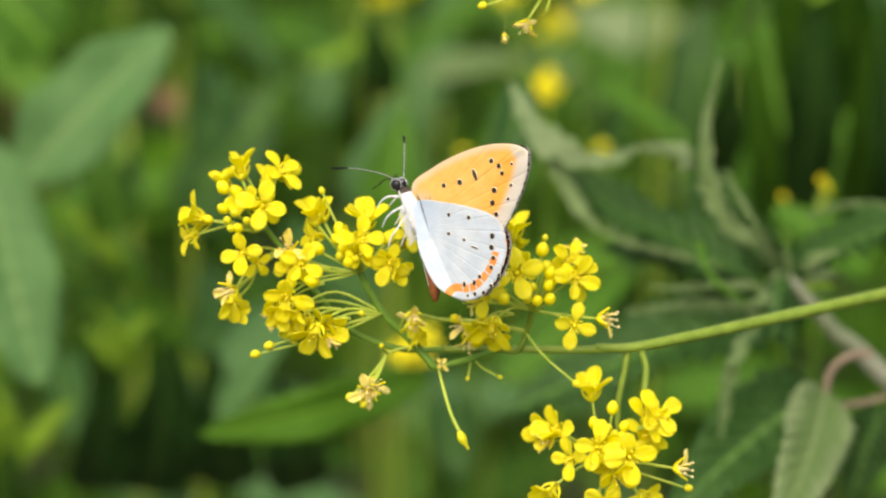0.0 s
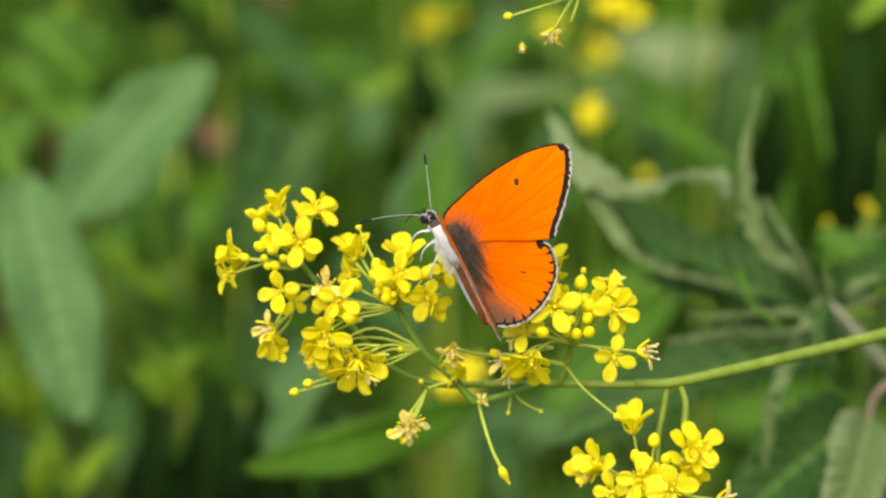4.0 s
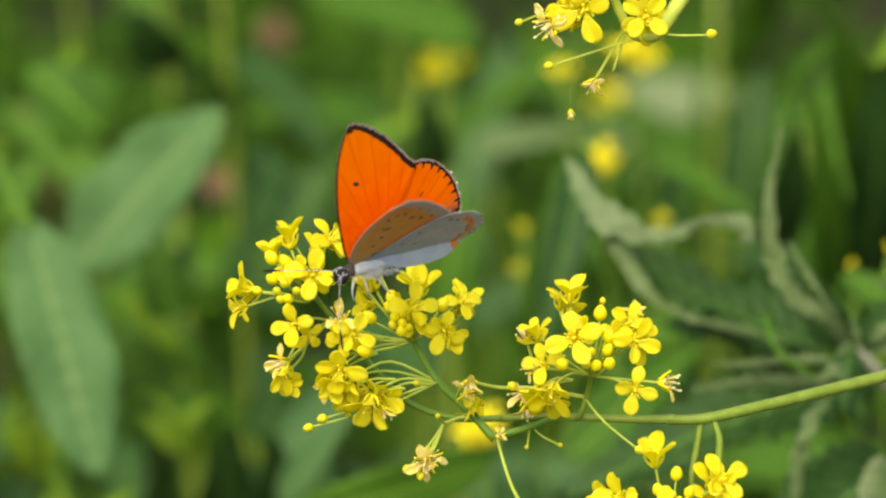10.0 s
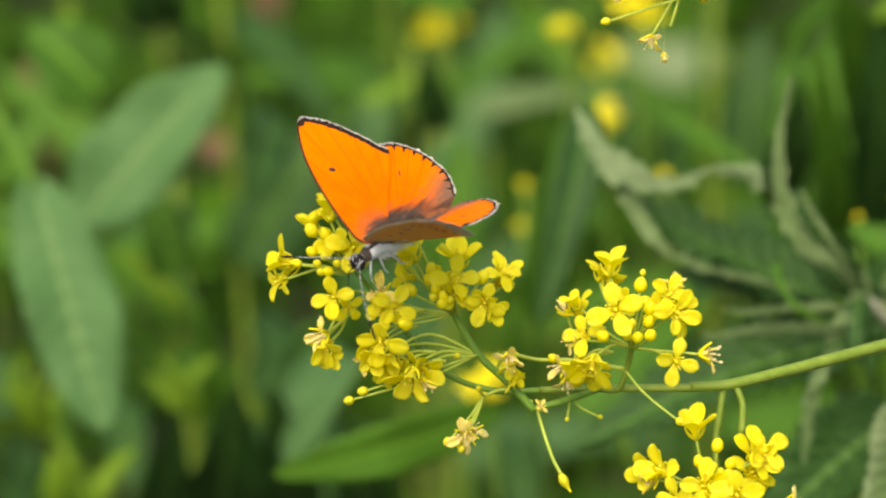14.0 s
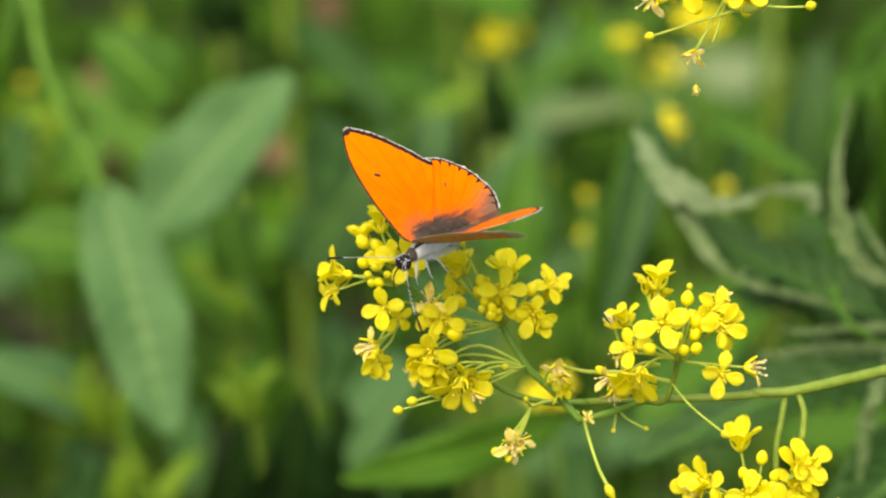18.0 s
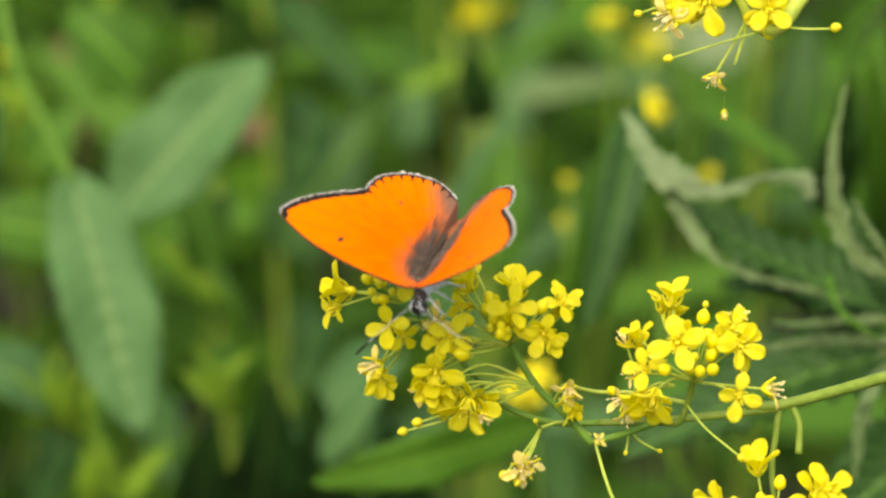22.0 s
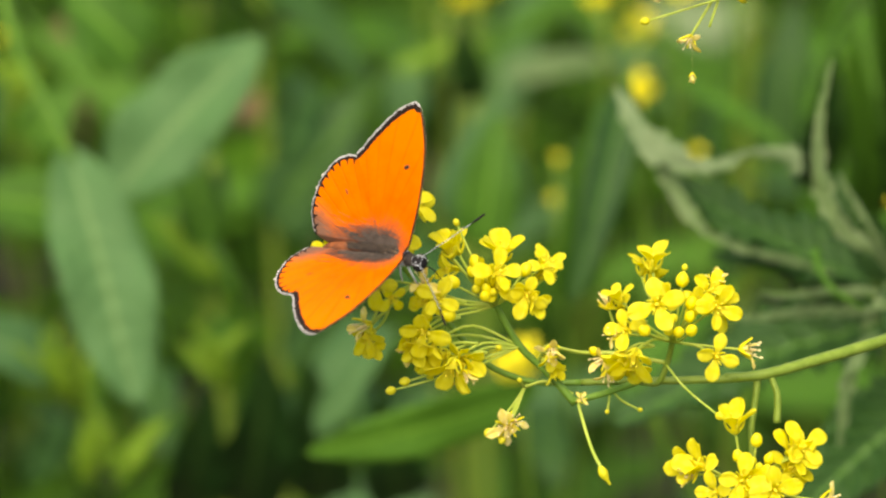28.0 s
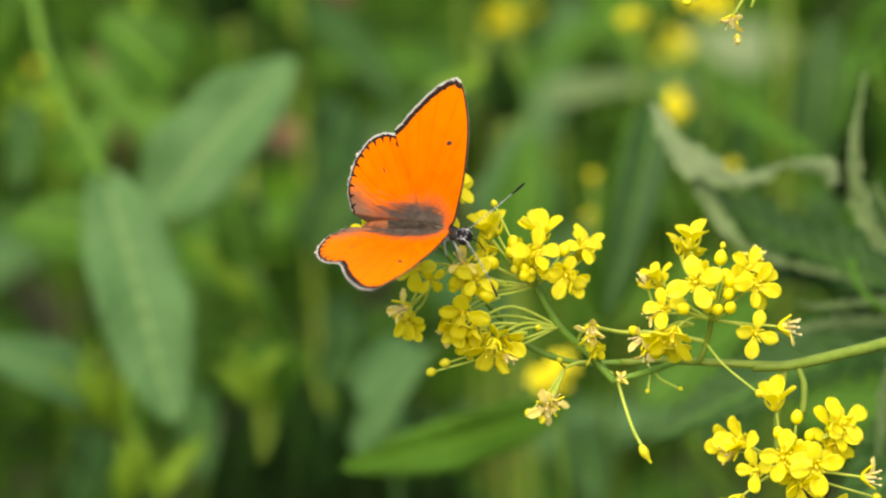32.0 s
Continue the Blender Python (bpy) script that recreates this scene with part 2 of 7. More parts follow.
def leaf_bm(bm, base, tip, width, face, sag=0.08, fold=0.25, wave=0.05, teeth=0, shape=1.0, rng=random, nl=16, nw=4, twist=0.0, thick=0.0004, pleat=0.0, full=0.85):
    """A leaf with a midrib fold, wavy or toothed edges and an arched length, as a thin closed shell."""
    base, tip, face = Vector(base), Vector(tip), Vector(face)
    d = tip - base
    length = d.length
    d = d.normalized()
    s = d.cross(face).normalized()
    f = s.cross(d).normalized()
    side_l = bm.verts.layers.float.get("side") or bm.verts.layers.float.new("side")
    along_l = bm.verts.layers.float.get("along") or bm.verts.layers.float.new("along")
    ph = rng.uniform(0, 6)
    grids = []
    for layer in (0, 1):
        g = []
        for i in range(nl + 1):
            a = i / nl
            w = width / 2 * (max(0.0, math.sin(math.pi * min(1, a ** (0.62 * shape)))) ** full) * (1 - 0.15 * a) + width * 0.012
            if i == nl:
                w = width * 0.01
            if teeth and 0 < i < nl:
                w *= 1.0 + 0.24 * teeth * ((a * 14) % 1.0 - 0.5)
            c = base + d * (a * length) + f * (sag * length * math.sin(math.pi * a))
            tw = twist * a
            s2, f2 = s * math.cos(tw) + f * math.sin(tw), f * math.cos(tw) - s * math.sin(tw)
            row = []
            for j in range(-nw, nw + 1):
                k = j / nw
                h = pleat * 0.07 * w * math.sin(2 * math.pi * (a * 10 - abs(k) * 1.6)) * min(1, abs(k) * 4) + fold * abs(k) * w + wave * w * math.sin(ph + a * 14 + (2 if k > 0 else 0)) * abs(k) ** 2
                v = bm.verts.new(c + s2 * (k * w) + f2 * (h - layer * thick))
                v[side_l], v[along_l] = abs(k), a
                row.append(v)
            g.append(row)
        grids.append(g)
    top, bot = grids
    for i in range(nl):
        for j in range(2 * nw):
            bm.faces.new((top[i][j], top[i][j + 1], top[i + 1][j + 1], top[i + 1][j]))
            bm.faces.new((bot[i][j], bot[i + 1][j], bot[i + 1][j + 1], bot[i][j + 1]))
        for j, flip in ((0, 0), (2 * nw, 1)):
            q = (top[i][j], top[i + 1][j], bot[i + 1][j], bot[i][j])
            bm.faces.new(q[::-1] if flip else q)
    for i in (0, nl):
        for j in range(2 * nw):
            bm.faces.new((top[i][j], bot[i][j], bot[i][j + 1], top[i][j + 1]) if i == 0 else (top[i][j], top[i][j + 1], bot[i][j + 1], bot[i][j]))
    return bm


def leaf_part(parent, base, tip, width, face, material, label="", name="leaf", **kw):
    o = parent.location
    return part(name, leaf_bm(bmesh.new(), Vector(base) - o, Vector(tip) - o, width, face, **kw), material, parent, label)


def dirn(u, v, n):
    return (U * u + V * v + N * n).normalized()


# ---- ground ----
def build_ground():
    bm = bmesh.new()
    n, size = 60, 400.0
    rows = []
    for i in range(n + 1):
        row = []
        for j in range(n + 1):
            x, y = (2 * i / n - 1), (2 * j / n - 1)
            x, y = math.copysign(abs(x) ** 4, x) * size, math.copysign(abs(y) ** 4, y) * size
            row.append(bm.verts.new((x, y, 0.02 * noise.noise((x * 2, y * 2, 0)) - 0.01)))
        rows.append(row)
    for i in range(n):
        for j in range(n):
            bm.faces.new((rows[i][j], rows[i + 1][j], rows[i + 1][j + 1], rows[i][j + 1]))
    tagged(new("ground", mesh_of("ground", bm, SOIL)), "dark soil of a meadow edge under dense herbs", "ground", kind="structure")


build_ground()


# ---- the yellow cress ----
def petal_mesh(name, length, width, lean, cup, mat, ragged=0.0, seed=1):
    """A spoon-shaped petal: a narrow upright claw that bends out by the given angle into a broad rounded blade."""
    rng = random.Random(seed)
    bm = bmesh.new()
    nl, nw = 11, 3
    tilt = rng.uniform(-0.12, 0.12)
    lay = []
    for off in (0, 1):
        g = []
        r, z = 0.3e-3, 0.2e-3
        for i in range(nl + 1):
            a = i / nl
            if a < 0.68:
                q = max(0.0, (a - 0.12) / 0.56)
                w = width / 2 * (0.22 + 0.78 * q * q * (3 - 2 * q))
            else:
                w = width / 2 * max(0.25, math.sqrt(max(0.0, 1 - ((a - 0.68) / 0.33) ** 2)))
            bend = radians(12 + (lean - 12) * min(1.0, a * 1.9) + 16 * max(0.0, a - 0.6))
            row = []
            for j in range(-nw, nw + 1):
                k = j / nw
                h = cup * w * k * k + 0.05 * width * a * math.sin(k * 5 + seed) - 0.10 * w * (1 - min(1.0, abs(k) * 2.2)) * a
                jit = ragged * rng.uniform(-1, 1) * width * a
                row.append(bm.verts.new((r - h * math.cos(bend) * 0.9 + jit, k * w + jit * 0.6 + tilt * a * a * length * 0.4, z + h * math.sin(bend) + jit - off * 0.00006)))
            g.append(row)
            r += math.sin(bend) * length / nl
            z += math.cos(bend) * length / nl
        lay.append(g)
    top, bot = lay
    for i in range(nl):
        for j in range(2 * nw):
            bm.faces.new((top[i][j], top[i + 1][j], top[i + 1][j + 1], top[i][j + 1]))
            bm.faces.new((bot[i][j], bot[i][j + 1], bot[i + 1][j + 1], bot[i + 1][j]))
        bm.faces.new((top[i][0], bot[i][0], bot[i + 1][0], top[i + 1][0]))
        bm.faces.new((top[i][-1], top[i + 1][-1], bot[i + 1][-1], bot[i][-1]))
    for j in range(2 * nw):
        bm.faces.new((top[nl][j], bot[nl][j], bot[nl][j + 1], top[nl][j + 1]))
    return mesh_of(name, bm, mat)


def core_mesh(name, cup_mat, stamen_mat, spread, seed, tall):
    """Receptacle, four narrow sepals, six stamens and a pistil."""
    rng = random.Random(seed)
    bm = bmesh.new()
    blob(bm, Matrix.Translation((0, 0, 0.2e-3)) @ Matrix.Diagonal((0.5e-3, 0.5e-3, 0.55e-3, 1)))
    for k in range(4):
        a = math.pi / 2 * k + math.pi / 4
        o = Vector((math.cos(a), math.sin(a), 0))
        tube(bm, [o * 0.3e-3, o * 0.95e-3 + Vector((0, 0, 0.7e-3)), o * 1.25e-3 * spread + Vector((0, 0, 1.6e-3))], 0.26e-3, 0.13e-3, 5, 3)
    n0 = len(bm.faces)
    for k in range(5):
        a = math.pi * 0.4 * k + rng.uniform(-0.2, 0.2)
        o = Vector((math.cos(a), math.sin(a), 0)) * spread
        top = o * 0.75e-3 + Vector((0, 0, rng.uniform(0.7, 1.0) * tall))
        tube(bm, [o * 0.2e-3, o * 0.5e-3 + Vector((0, 0, 1.1e-3)), top], 0.075e-3, 0.055e-3, 4, 3)
        blob(bm, Matrix.Translation(top) @ Matrix.Diagonal((0.17e-3, 0.17e-3, 0.24e-3, 1)), 5, 4)
    tube(bm, [(0, 0, 0), (0, 0, 1.2e-3), (0, 0, 2.0e-3)], 0.32e-3, 0.16e-3, 6, 2)
    bm.faces.ensure_lookup_table()
    for f in bm.faces[n0:]:
        f.material_index = 1
    return mesh_of(name, bm, cup_mat, stamen_mat)


OPEN = [petal_mesh("open_petal", 3.9e-3, 2.1e-3, 74 + 7 * k, 0.35 - 0.12 * k, PETAL, 0.02, k) for k in range(4)]
CUP = [petal_mesh("half_open_petal", 3.9e-3, 2.2e-3, 36 + 10 * k, 0.5 - 0.1 * k, PETAL, 0.025, 5 + k) for k in range(4)]
DRY = [petal_mesh("withered_petal", 3.0e-3, 1.2e-3, 40 + 35 * k, 0.7 - 0.4 * k, PETAL_DRY, 0.10, 9 + k) for k in range(3)]
CORE = core_mesh("flower", BUD_GREEN, STAMEN, 1.0, 2, 2.3e-3)
CORE_DRY = core_mesh("withered_flower", BUD, STAMEN_DRY, 1.3, 3, 2.7e-3)


def bud_mesh(name, r, length, mat):
    bm = bmesh.new()
    bmesh.ops.create_uvsphere(bm, u_segments=12, v_segments=9, radius=1.0)
    for v in bm.verts:
        a = math.atan2(v.co.y, v.co.x)
        k = 1.0 - 0.07 * (1 - abs(math.sin(2 * a))) ** 3
        taper = 1.0 - 0.2 * max(0.0, v.co.z)
        v.co = (v.co.x * r * k * taper, v.co.y * r * k * taper, (v.co.z + 0.85) * length / 2)
    return mesh_of(name, bm, mat)


BUDS = [bud_mesh("flower_bud", 0.95e-3, 2.3e-3, BUD), bud_mesh("small_flower_bud", 0.75e-3, 1.7e-3, BUD_GREEN), bud_mesh("large_flower_bud", 1.1e-3, 2.6e-3, BUD)]


def facing(pos, axis, spin):
    q = Vector(axis).to_track_quat("Z", "Y")
    return Matrix.Translation(pos) @ q.to_matrix().to_4x4() @ Matrix.Rotation(spin, 4, "Z")


def flower(plant, pos, axis, kind, size, rng):
    """A four-petalled flower: kind o open, c half open, d withered."""
    petals = {"o": OPEN, "c": CUP, "d": DRY}[kind]
    m = facing(Vector(pos) - plant.location, axis, rng.uniform(0, 1.5)) @ Matrix.Scale(size * 0.95, 4)
    f = piece("flower", CORE_DRY if kind == "d" else CORE, plant, m, "withered flower with shrunken cream petals" if kind == "d" else "")
    for k in range(4):
        if kind == "d" and rng.random() < 0.25:
            continue
        a = math.pi / 2 * k + rng.uniform(-0.2, 0.2)
        piece("petal", rng.choice(petals), f, Matrix.Rotation(a, 4, "Z") @ Matrix.Rotation(rng.uniform(-0.18, 0.18), 4, "Y") @ Matrix.Scale(rng.uniform(0.88, 1.1), 4))
    return f


def bud(plant, pos, axis, kind, size, rng):
    return piece("flower_bud", BUDS[kind], plant, facing(Vector(pos) - plant.location, axis, rng.uniform(0, 3)) @ Matrix.Scale(size * 0.85, 4))


def pedicel(plant, a, b, axis, rng, r=0.2e-3, material=None):
    """A thin stalk from a to the back of a flower or bud at b that faces along axis."""
    a, b, axis = Vector(a), Vector(b), Vector(axis)
    d = (b - a).length
    mid = a.lerp(b, 0.6) - axis * d * 0.18 + V * rng.uniform(-0.03, 0.05) * d
    tube_part("flower_stalk", [a, mid, b], r, r * 0.9, material or PEDICEL, plant, sides=6, steps=4)


def head(plant, hub, flowers, buds, seed, fill=0.7):
    """One flower head: blossoms and buds on stalks that leave the stem at the hubs."""
    rng = random.Random(seed)
    for pos, kind, (du, dv, dn), size, h in flowers:
        axis = dirn(du, dv, dn)
        flower(plant, pos, axis, kind, size, rng)
        pedicel(plant, hub[h], pos, axis, rng)
        for _ in range(2):
            if kind == "d" or fill < rng.random():
                continue
            # lower blossoms of the same cluster
            p2 = Vector(pos) + (U * rng.uniform(-2.3, 2.3) + V * rng.uniform(-2.4, 0.9) - N * rng.uniform(0.8, 3.2)) * 1e-3
            a2 = (axis + U * rng.uniform(-0.9, 0.9) + V * rng.uniform(-0.7, 0.7)).normalized()
            flower(plant, p2, a2, rng.choice("occcc"), size * rng.uniform(0.75, 0.98), rng)
            pedicel(plant, Vector(hub[h]).lerp(Vector(pos), 0.5), p2, a2, rng)
    for pos, kind, size, h in buds:
        axis = (Vector(pos) - Vector(hub[h]) + V * 0.002).normalized()
        bud(plant, pos, axis, kind, size, rng)
        pedicel(plant, hub[h], pos, axis, rng, 0.17e-3)


cress = root("yellow_cress", (0.19, 0.06, 0.0), "yellow cress with loose heads of small four-petalled flowers, some withered", "wildflower")
# the main stem stays put while the flower heads sway, and bends in its middle part
STEM_PIVOT, STEM_JOINT = Vector((0.01130, -0.00149, 0.59837)), Vector((0.03080, -0.00151, 0.59830))
stem_low = part("main_stem", tube(bmesh.new(), [Vector(p) - STEM_JOINT for p in ((0.19, 0.06, -0.02), (0.195, 0.06, 0.25), (0.19, 0.055, 0.5), (0.165, 0.045, 0.60), (0.11457, 0.05686, 0.59493), (0.09135, 0.04219, 0.59556), (0.06616, 0.02440, 0.59640), (0.04828, 0.00999, 0.59775), (0.03840, 0.00273, 0.59827), (0.03080, -0.00151, 0.59830), (0.02550, -0.00159, 0.59806))], 1.3e-3, 0.66e-3, 10, 6), STEM, cress, "", Matrix.Translation(STEM_JOINT - cress.location))
stem_mid = part("main_stem", tube(bmesh.new(), [Vector(p) - STEM_PIVOT for p in ((0.02770, -0.00155, 0.59820), (0.02450, -0.00159, 0.59808), (0.02036, -0.00157, 0.59815), STEM_PIVOT)], 0.66e-3, 0.52e-3, 10, 6), STEM, cress, "", Matrix.Translation(STEM_PIVOT - cress.location))
tube_part("main_stem", [(0.01185, -0.00149, 0.59837), (0.00798, -0.00151, 0.59830), (0.00411, -0.00064, 0.59778)], 0.54e-3, 0.48e-3, STEM, cress, sides=10)
# the branch that turns up to the middle of the upper head
HUB_A = [(-0.00764, -0.00264, 0.60982), (-0.00435, -0.00360, 0.60427), (-0.02079, 0.00029, 0.61495), (-0.00206, -0.00351, 0.60159), (-0.01899, 0.00018, 0.61171)]
BEND = (0.00295, -0.00522, 0.59689)
tube_part("branch", [(0.01185, -0.00151, 0.59830), (0.00757, -0.00373, 0.59763), BEND], 0.50e-3, 0.48e-3, STEM_DARK, cress, sides=8)
tube_part("branch", [Vector(BEND) + U * 0.3e-3 - V * 0.3e-3, (-0.00030, -0.00414, 0.60034), HUB_A[1], HUB_A[0], (-0.00854, -0.00276, 0.61241)], 0.60e-3, 0.42e-3, STEM_DARK, cress, sides=8)
tube_part("branch", [(0.00411, -0.00064, 0.59778), (-0.00209, -0.00064, 0.59778), (-0.00827, -0.00085, 0.60012), (-0.01250, -0.00038, 0.60433), (-0.01671, 0.00045, 0.60955), HUB_A[2], (-0.02183, 0.00001, 0.61710)], 0.47e-3, 0.36e-3, STEM_DARK, cress, sides=8)
head(cress, HUB_A, [
    ((-0.02913, -0.00122, 0.61665), "c", (-0.9, 0.25, 0.2), 1.05, 2),
    ((-0.02413, 0.00166, 0.62164), "c", (-0.1, 0.95, 0.2), 1.1, 2),
    ((-0.01914, -0.00004, 0.62282), "o", (0.45, 0.55, 0.6), 0.98, 2),
    ((-0.02100, -0.00435, 0.61975), "o", (0.1, 0.1, 1.0), 1.12, 2),
    ((-0.02333, -0.00554, 0.61354), "o", (-0.2, -0.1, 0.95), 0.95, 4),
    ((-0.02469, -0.00446, 0.60773), "d", (-0.6, -0.3, 0.5), 1.15, 4),
    ((-0.02510, -0.00576, 0.60709), "c", (0.0, -0.6, 0.6), 0.9, 4),
    ((-0.01367, -0.00132, 0.61637), "c", (-0.35, 0.8, 0.4), 1.1, 0),
    ((-0.01727, -0.00450, 0.61347), "d", (-0.2, 0.4, 0.8), 1.1, 0),
    ((-0.01571, -0.00609, 0.61204), "o", (0.2, 0.1, 0.9), 0.9, 0),
    ((-0.01724, -0.00747, 0.60824), "o", (-0.1, -0.3, 0.9), 1.15, 0),
    ((-0.01575, -0.00706, 0.60645), "c", (-0.2, -0.8, 0.4), 0.95, 1),
    ((-0.01323, -0.00795, 0.60401), "c", (-0.15, -0.7, 0.5), 1.2, 1),
    ((-0.01196, -0.00754, 0.60221), "d", (0.3, -0.7, 0.5), 1.0, 1),
    ((-0.01864, -0.00546, 0.60500), "d", (-0.5, -0.6, 0.5), 0.9, 1),
    ((-0.00699, -0.00060, 0.61546), "c", (0.1, 0.8, 0.5), 1.2, 0),
    ((-0.00787, -0.00594, 0.61552), "o", (0.4, 0.3, 0.8), 1.1, 0),
    ((-0.00374, -0.00583, 0.61280), "o", (0.15, -0.2, 0.95), 0.98, 0),
    ((-0.00157, 0.00001, 0.61419), "o", (0.5, 0.4, 0.6), 1.0, 0),
    ((-0.00011, -0.00634, 0.60551), "d", (0.1, -0.6, 0.6), 0.95, 3),
    ((-0.00049, -0.00670, 0.60450), "c", (0.2, -0.8, 0.4), 0.7, 3),
], [
    ((-0.02605, -0.00184, 0.62079), 2, 1.0, 2), ((-0.02432, -0.00294, 0.62070), 0, 1.0, 2), ((-0.02599, -0.00367, 0.61869), 0, 0.95, 2), ((-0.02450, -0.00476, 0.61861), 1, 1.0, 2),
    ((-0.02546, -0.00414, 0.61740), 1, 0.9, 2), ((-0.02394, -0.00450, 0.61640), 0, 0.9, 2), ((-0.02293, -0.00601, 0.61810), 1, 0.95, 2), ((-0.02500, -0.00450, 0.61640), 1, 0.9, 2),
    ((-0.02801, -0.00226, 0.61671), 0, 0.8, 2), ((-0.01285, -0.00456, 0.61333), 2, 1.0, 0), ((-0.01328, -0.00685, 0.60996), 2, 1.05, 0), ((-0.01014, -0.00187, 0.61484), 2, 1.0, 0),
    ((-0.00960, -0.00313, 0.61430), 0, 1.0, 0), ((-0.01067, -0.00223, 0.61385), 0, 0.85, 0), ((-0.00972, -0.00543, 0.61383), 0, 0.95, 0), ((-0.00884, -0.00534, 0.61412), 1, 1.0, 0),
    ((-0.00792, -0.00432, 0.61397), 1, 1.1, 0), ((-0.00888, -0.00665, 0.61340), 0, 0.9, 0), ((-0.00743, -0.00555, 0.61354), 1, 1.1, 0), ((-0.00665, -0.00577, 0.61295), 0, 0.95, 0),
    ((-0.00898, -0.00700, 0.61247), 0, 0.95, 0), ((-0.01009, -0.00575, 0.61294), 1, 1.0, 0), ((-0.00805, -0.00679, 0.61306), 1, 0.9, 0), ((-0.01293, 0.00103, 0.61991), 1, 0.75, 0),
    ((-0.00416, -0.00219, 0.61401), 2, 1.0, 0),
    ((-0.02117, -0.00750, 0.59939), 1, 1.0, 1), ((-0.01926, -0.00708, 0.60054), 1, 1.05, 1), ((-0.00699, -0.00650, 0.60508), 1, 0.7, 1),
], 11, 0.85)
# the second head on the main stem
HUB_B = [(0.01622, -0.00427, 0.60535), (0.01526, -0.00338, 0.60195), (0.00873, -0.00205, 0.60267)]
tube_part("branch", [(0.01223, -0.00151, 0.59830), (0.01451, -0.00337, 0.59905), (0.01565, -0.00338, 0.60195), HUB_B[0], (0.01635, -0.00473, 0.60701)], 0.48e-3, 0.36e-3, STEM, cress, sides=8)
tube_part("branch", [(0.00011, -0.00610, 0.60530), (0.00300, -0.00300, 0.60330), (0.00526, -0.00150, 0.60250), HUB_B[2], HUB_B[1]], 0.25e-3, 0.3e-3, PEDICEL, cress)
head(cress, HUB_B, [
    ((0.01345, -0.00096, 0.61444), "c", (0.0, 0.95, 0.2), 1.15, 0),
    ((0.01389, -0.00721, 0.61189), "o", (-0.05, 0.05, 1.0), 1.18, 0),
    ((0.01019, -0.00654, 0.60788), "o", (-0.5, 0.2, 0.8), 1.0, 0),
    ((0.01117, -0.00836, 0.60581), "c", (-0.3, -0.75, 0.5), 1.2, 0),
    ((0.00883, -0.00579, 0.60702), "d", (-0.8, 0.1, 0.4), 0.8, 0),
    ((0.02076, -0.00383, 0.61240), "o", (0.35, 0.35, 0.85), 1.0, 0),
    ((0.02164, -0.00542, 0.61096), "o", (0.4, -0.1, 0.85), 1.0, 0),
    ((0.02171, -0.00263, 0.61277), "d", (0.3, 0.9, 0.3), 0.85, 0),
    ((0.02176, -0.00857, 0.60524), "o", (0.1, -0.15, 1.0), 1.02, 0),
    ((0.02534, -0.00644, 0.60522), "d", (0.95, 0.0, 0.3), 1.15, 0),
    ((0.00930, -0.00336, 0.61076), "c", (-0.5, 0.7, 0.4), 0.8, 0),
    ((0.00763, -0.00181, 0.60918), "d", (-0.4, 0.8, 0.3), 0.9, 2),
    ((0.00702, -0.00412, 0.60282), "d", (-0.6, -0.3, 0.5), 0.9, 2),
    ((0.00756, -0.00465, 0.60138), "d", (0.0, -0.9, 0.3), 0.85, 2),
], [
    ((0.01734, -0.00263, 0.61277), 2, 1.0, 0), ((0.01775, -0.00096, 0.61444), 1, 0.7, 0), ((0.01826, -0.00643, 0.61111), 0, 1.05, 0), ((0.01810, -0.00700, 0.60953), 0, 1.0, 0),
    ((0.01823, -0.00851, 0.60832), 0, 1.05, 0), ((0.01671, -0.00859, 0.60810), 0, 1.0, 0), ((0.01549, -0.00851, 0.60832), 1, 1.1, 0), ((0.01260, -0.00851, 0.60832), 2, 0.95, 0),
    ((0.01488, -0.00788, 0.61003), 0, 0.9, 0), ((0.01610, -0.00794, 0.60989), 1, 1.0, 0), ((0.01782, -0.00516, 0.61168), 1, 1.0, 0), ((0.00610, -0.00391, 0.60340), 0, 0.8, 2),
    ((0.02213, -0.00942, 0.59703), 1, 0.95, 1),
], 12)
# the lower head
HUB_C = [(0.02684, -0.01032, 0.58579), (0.02738, -0.00917, 0.58896)]
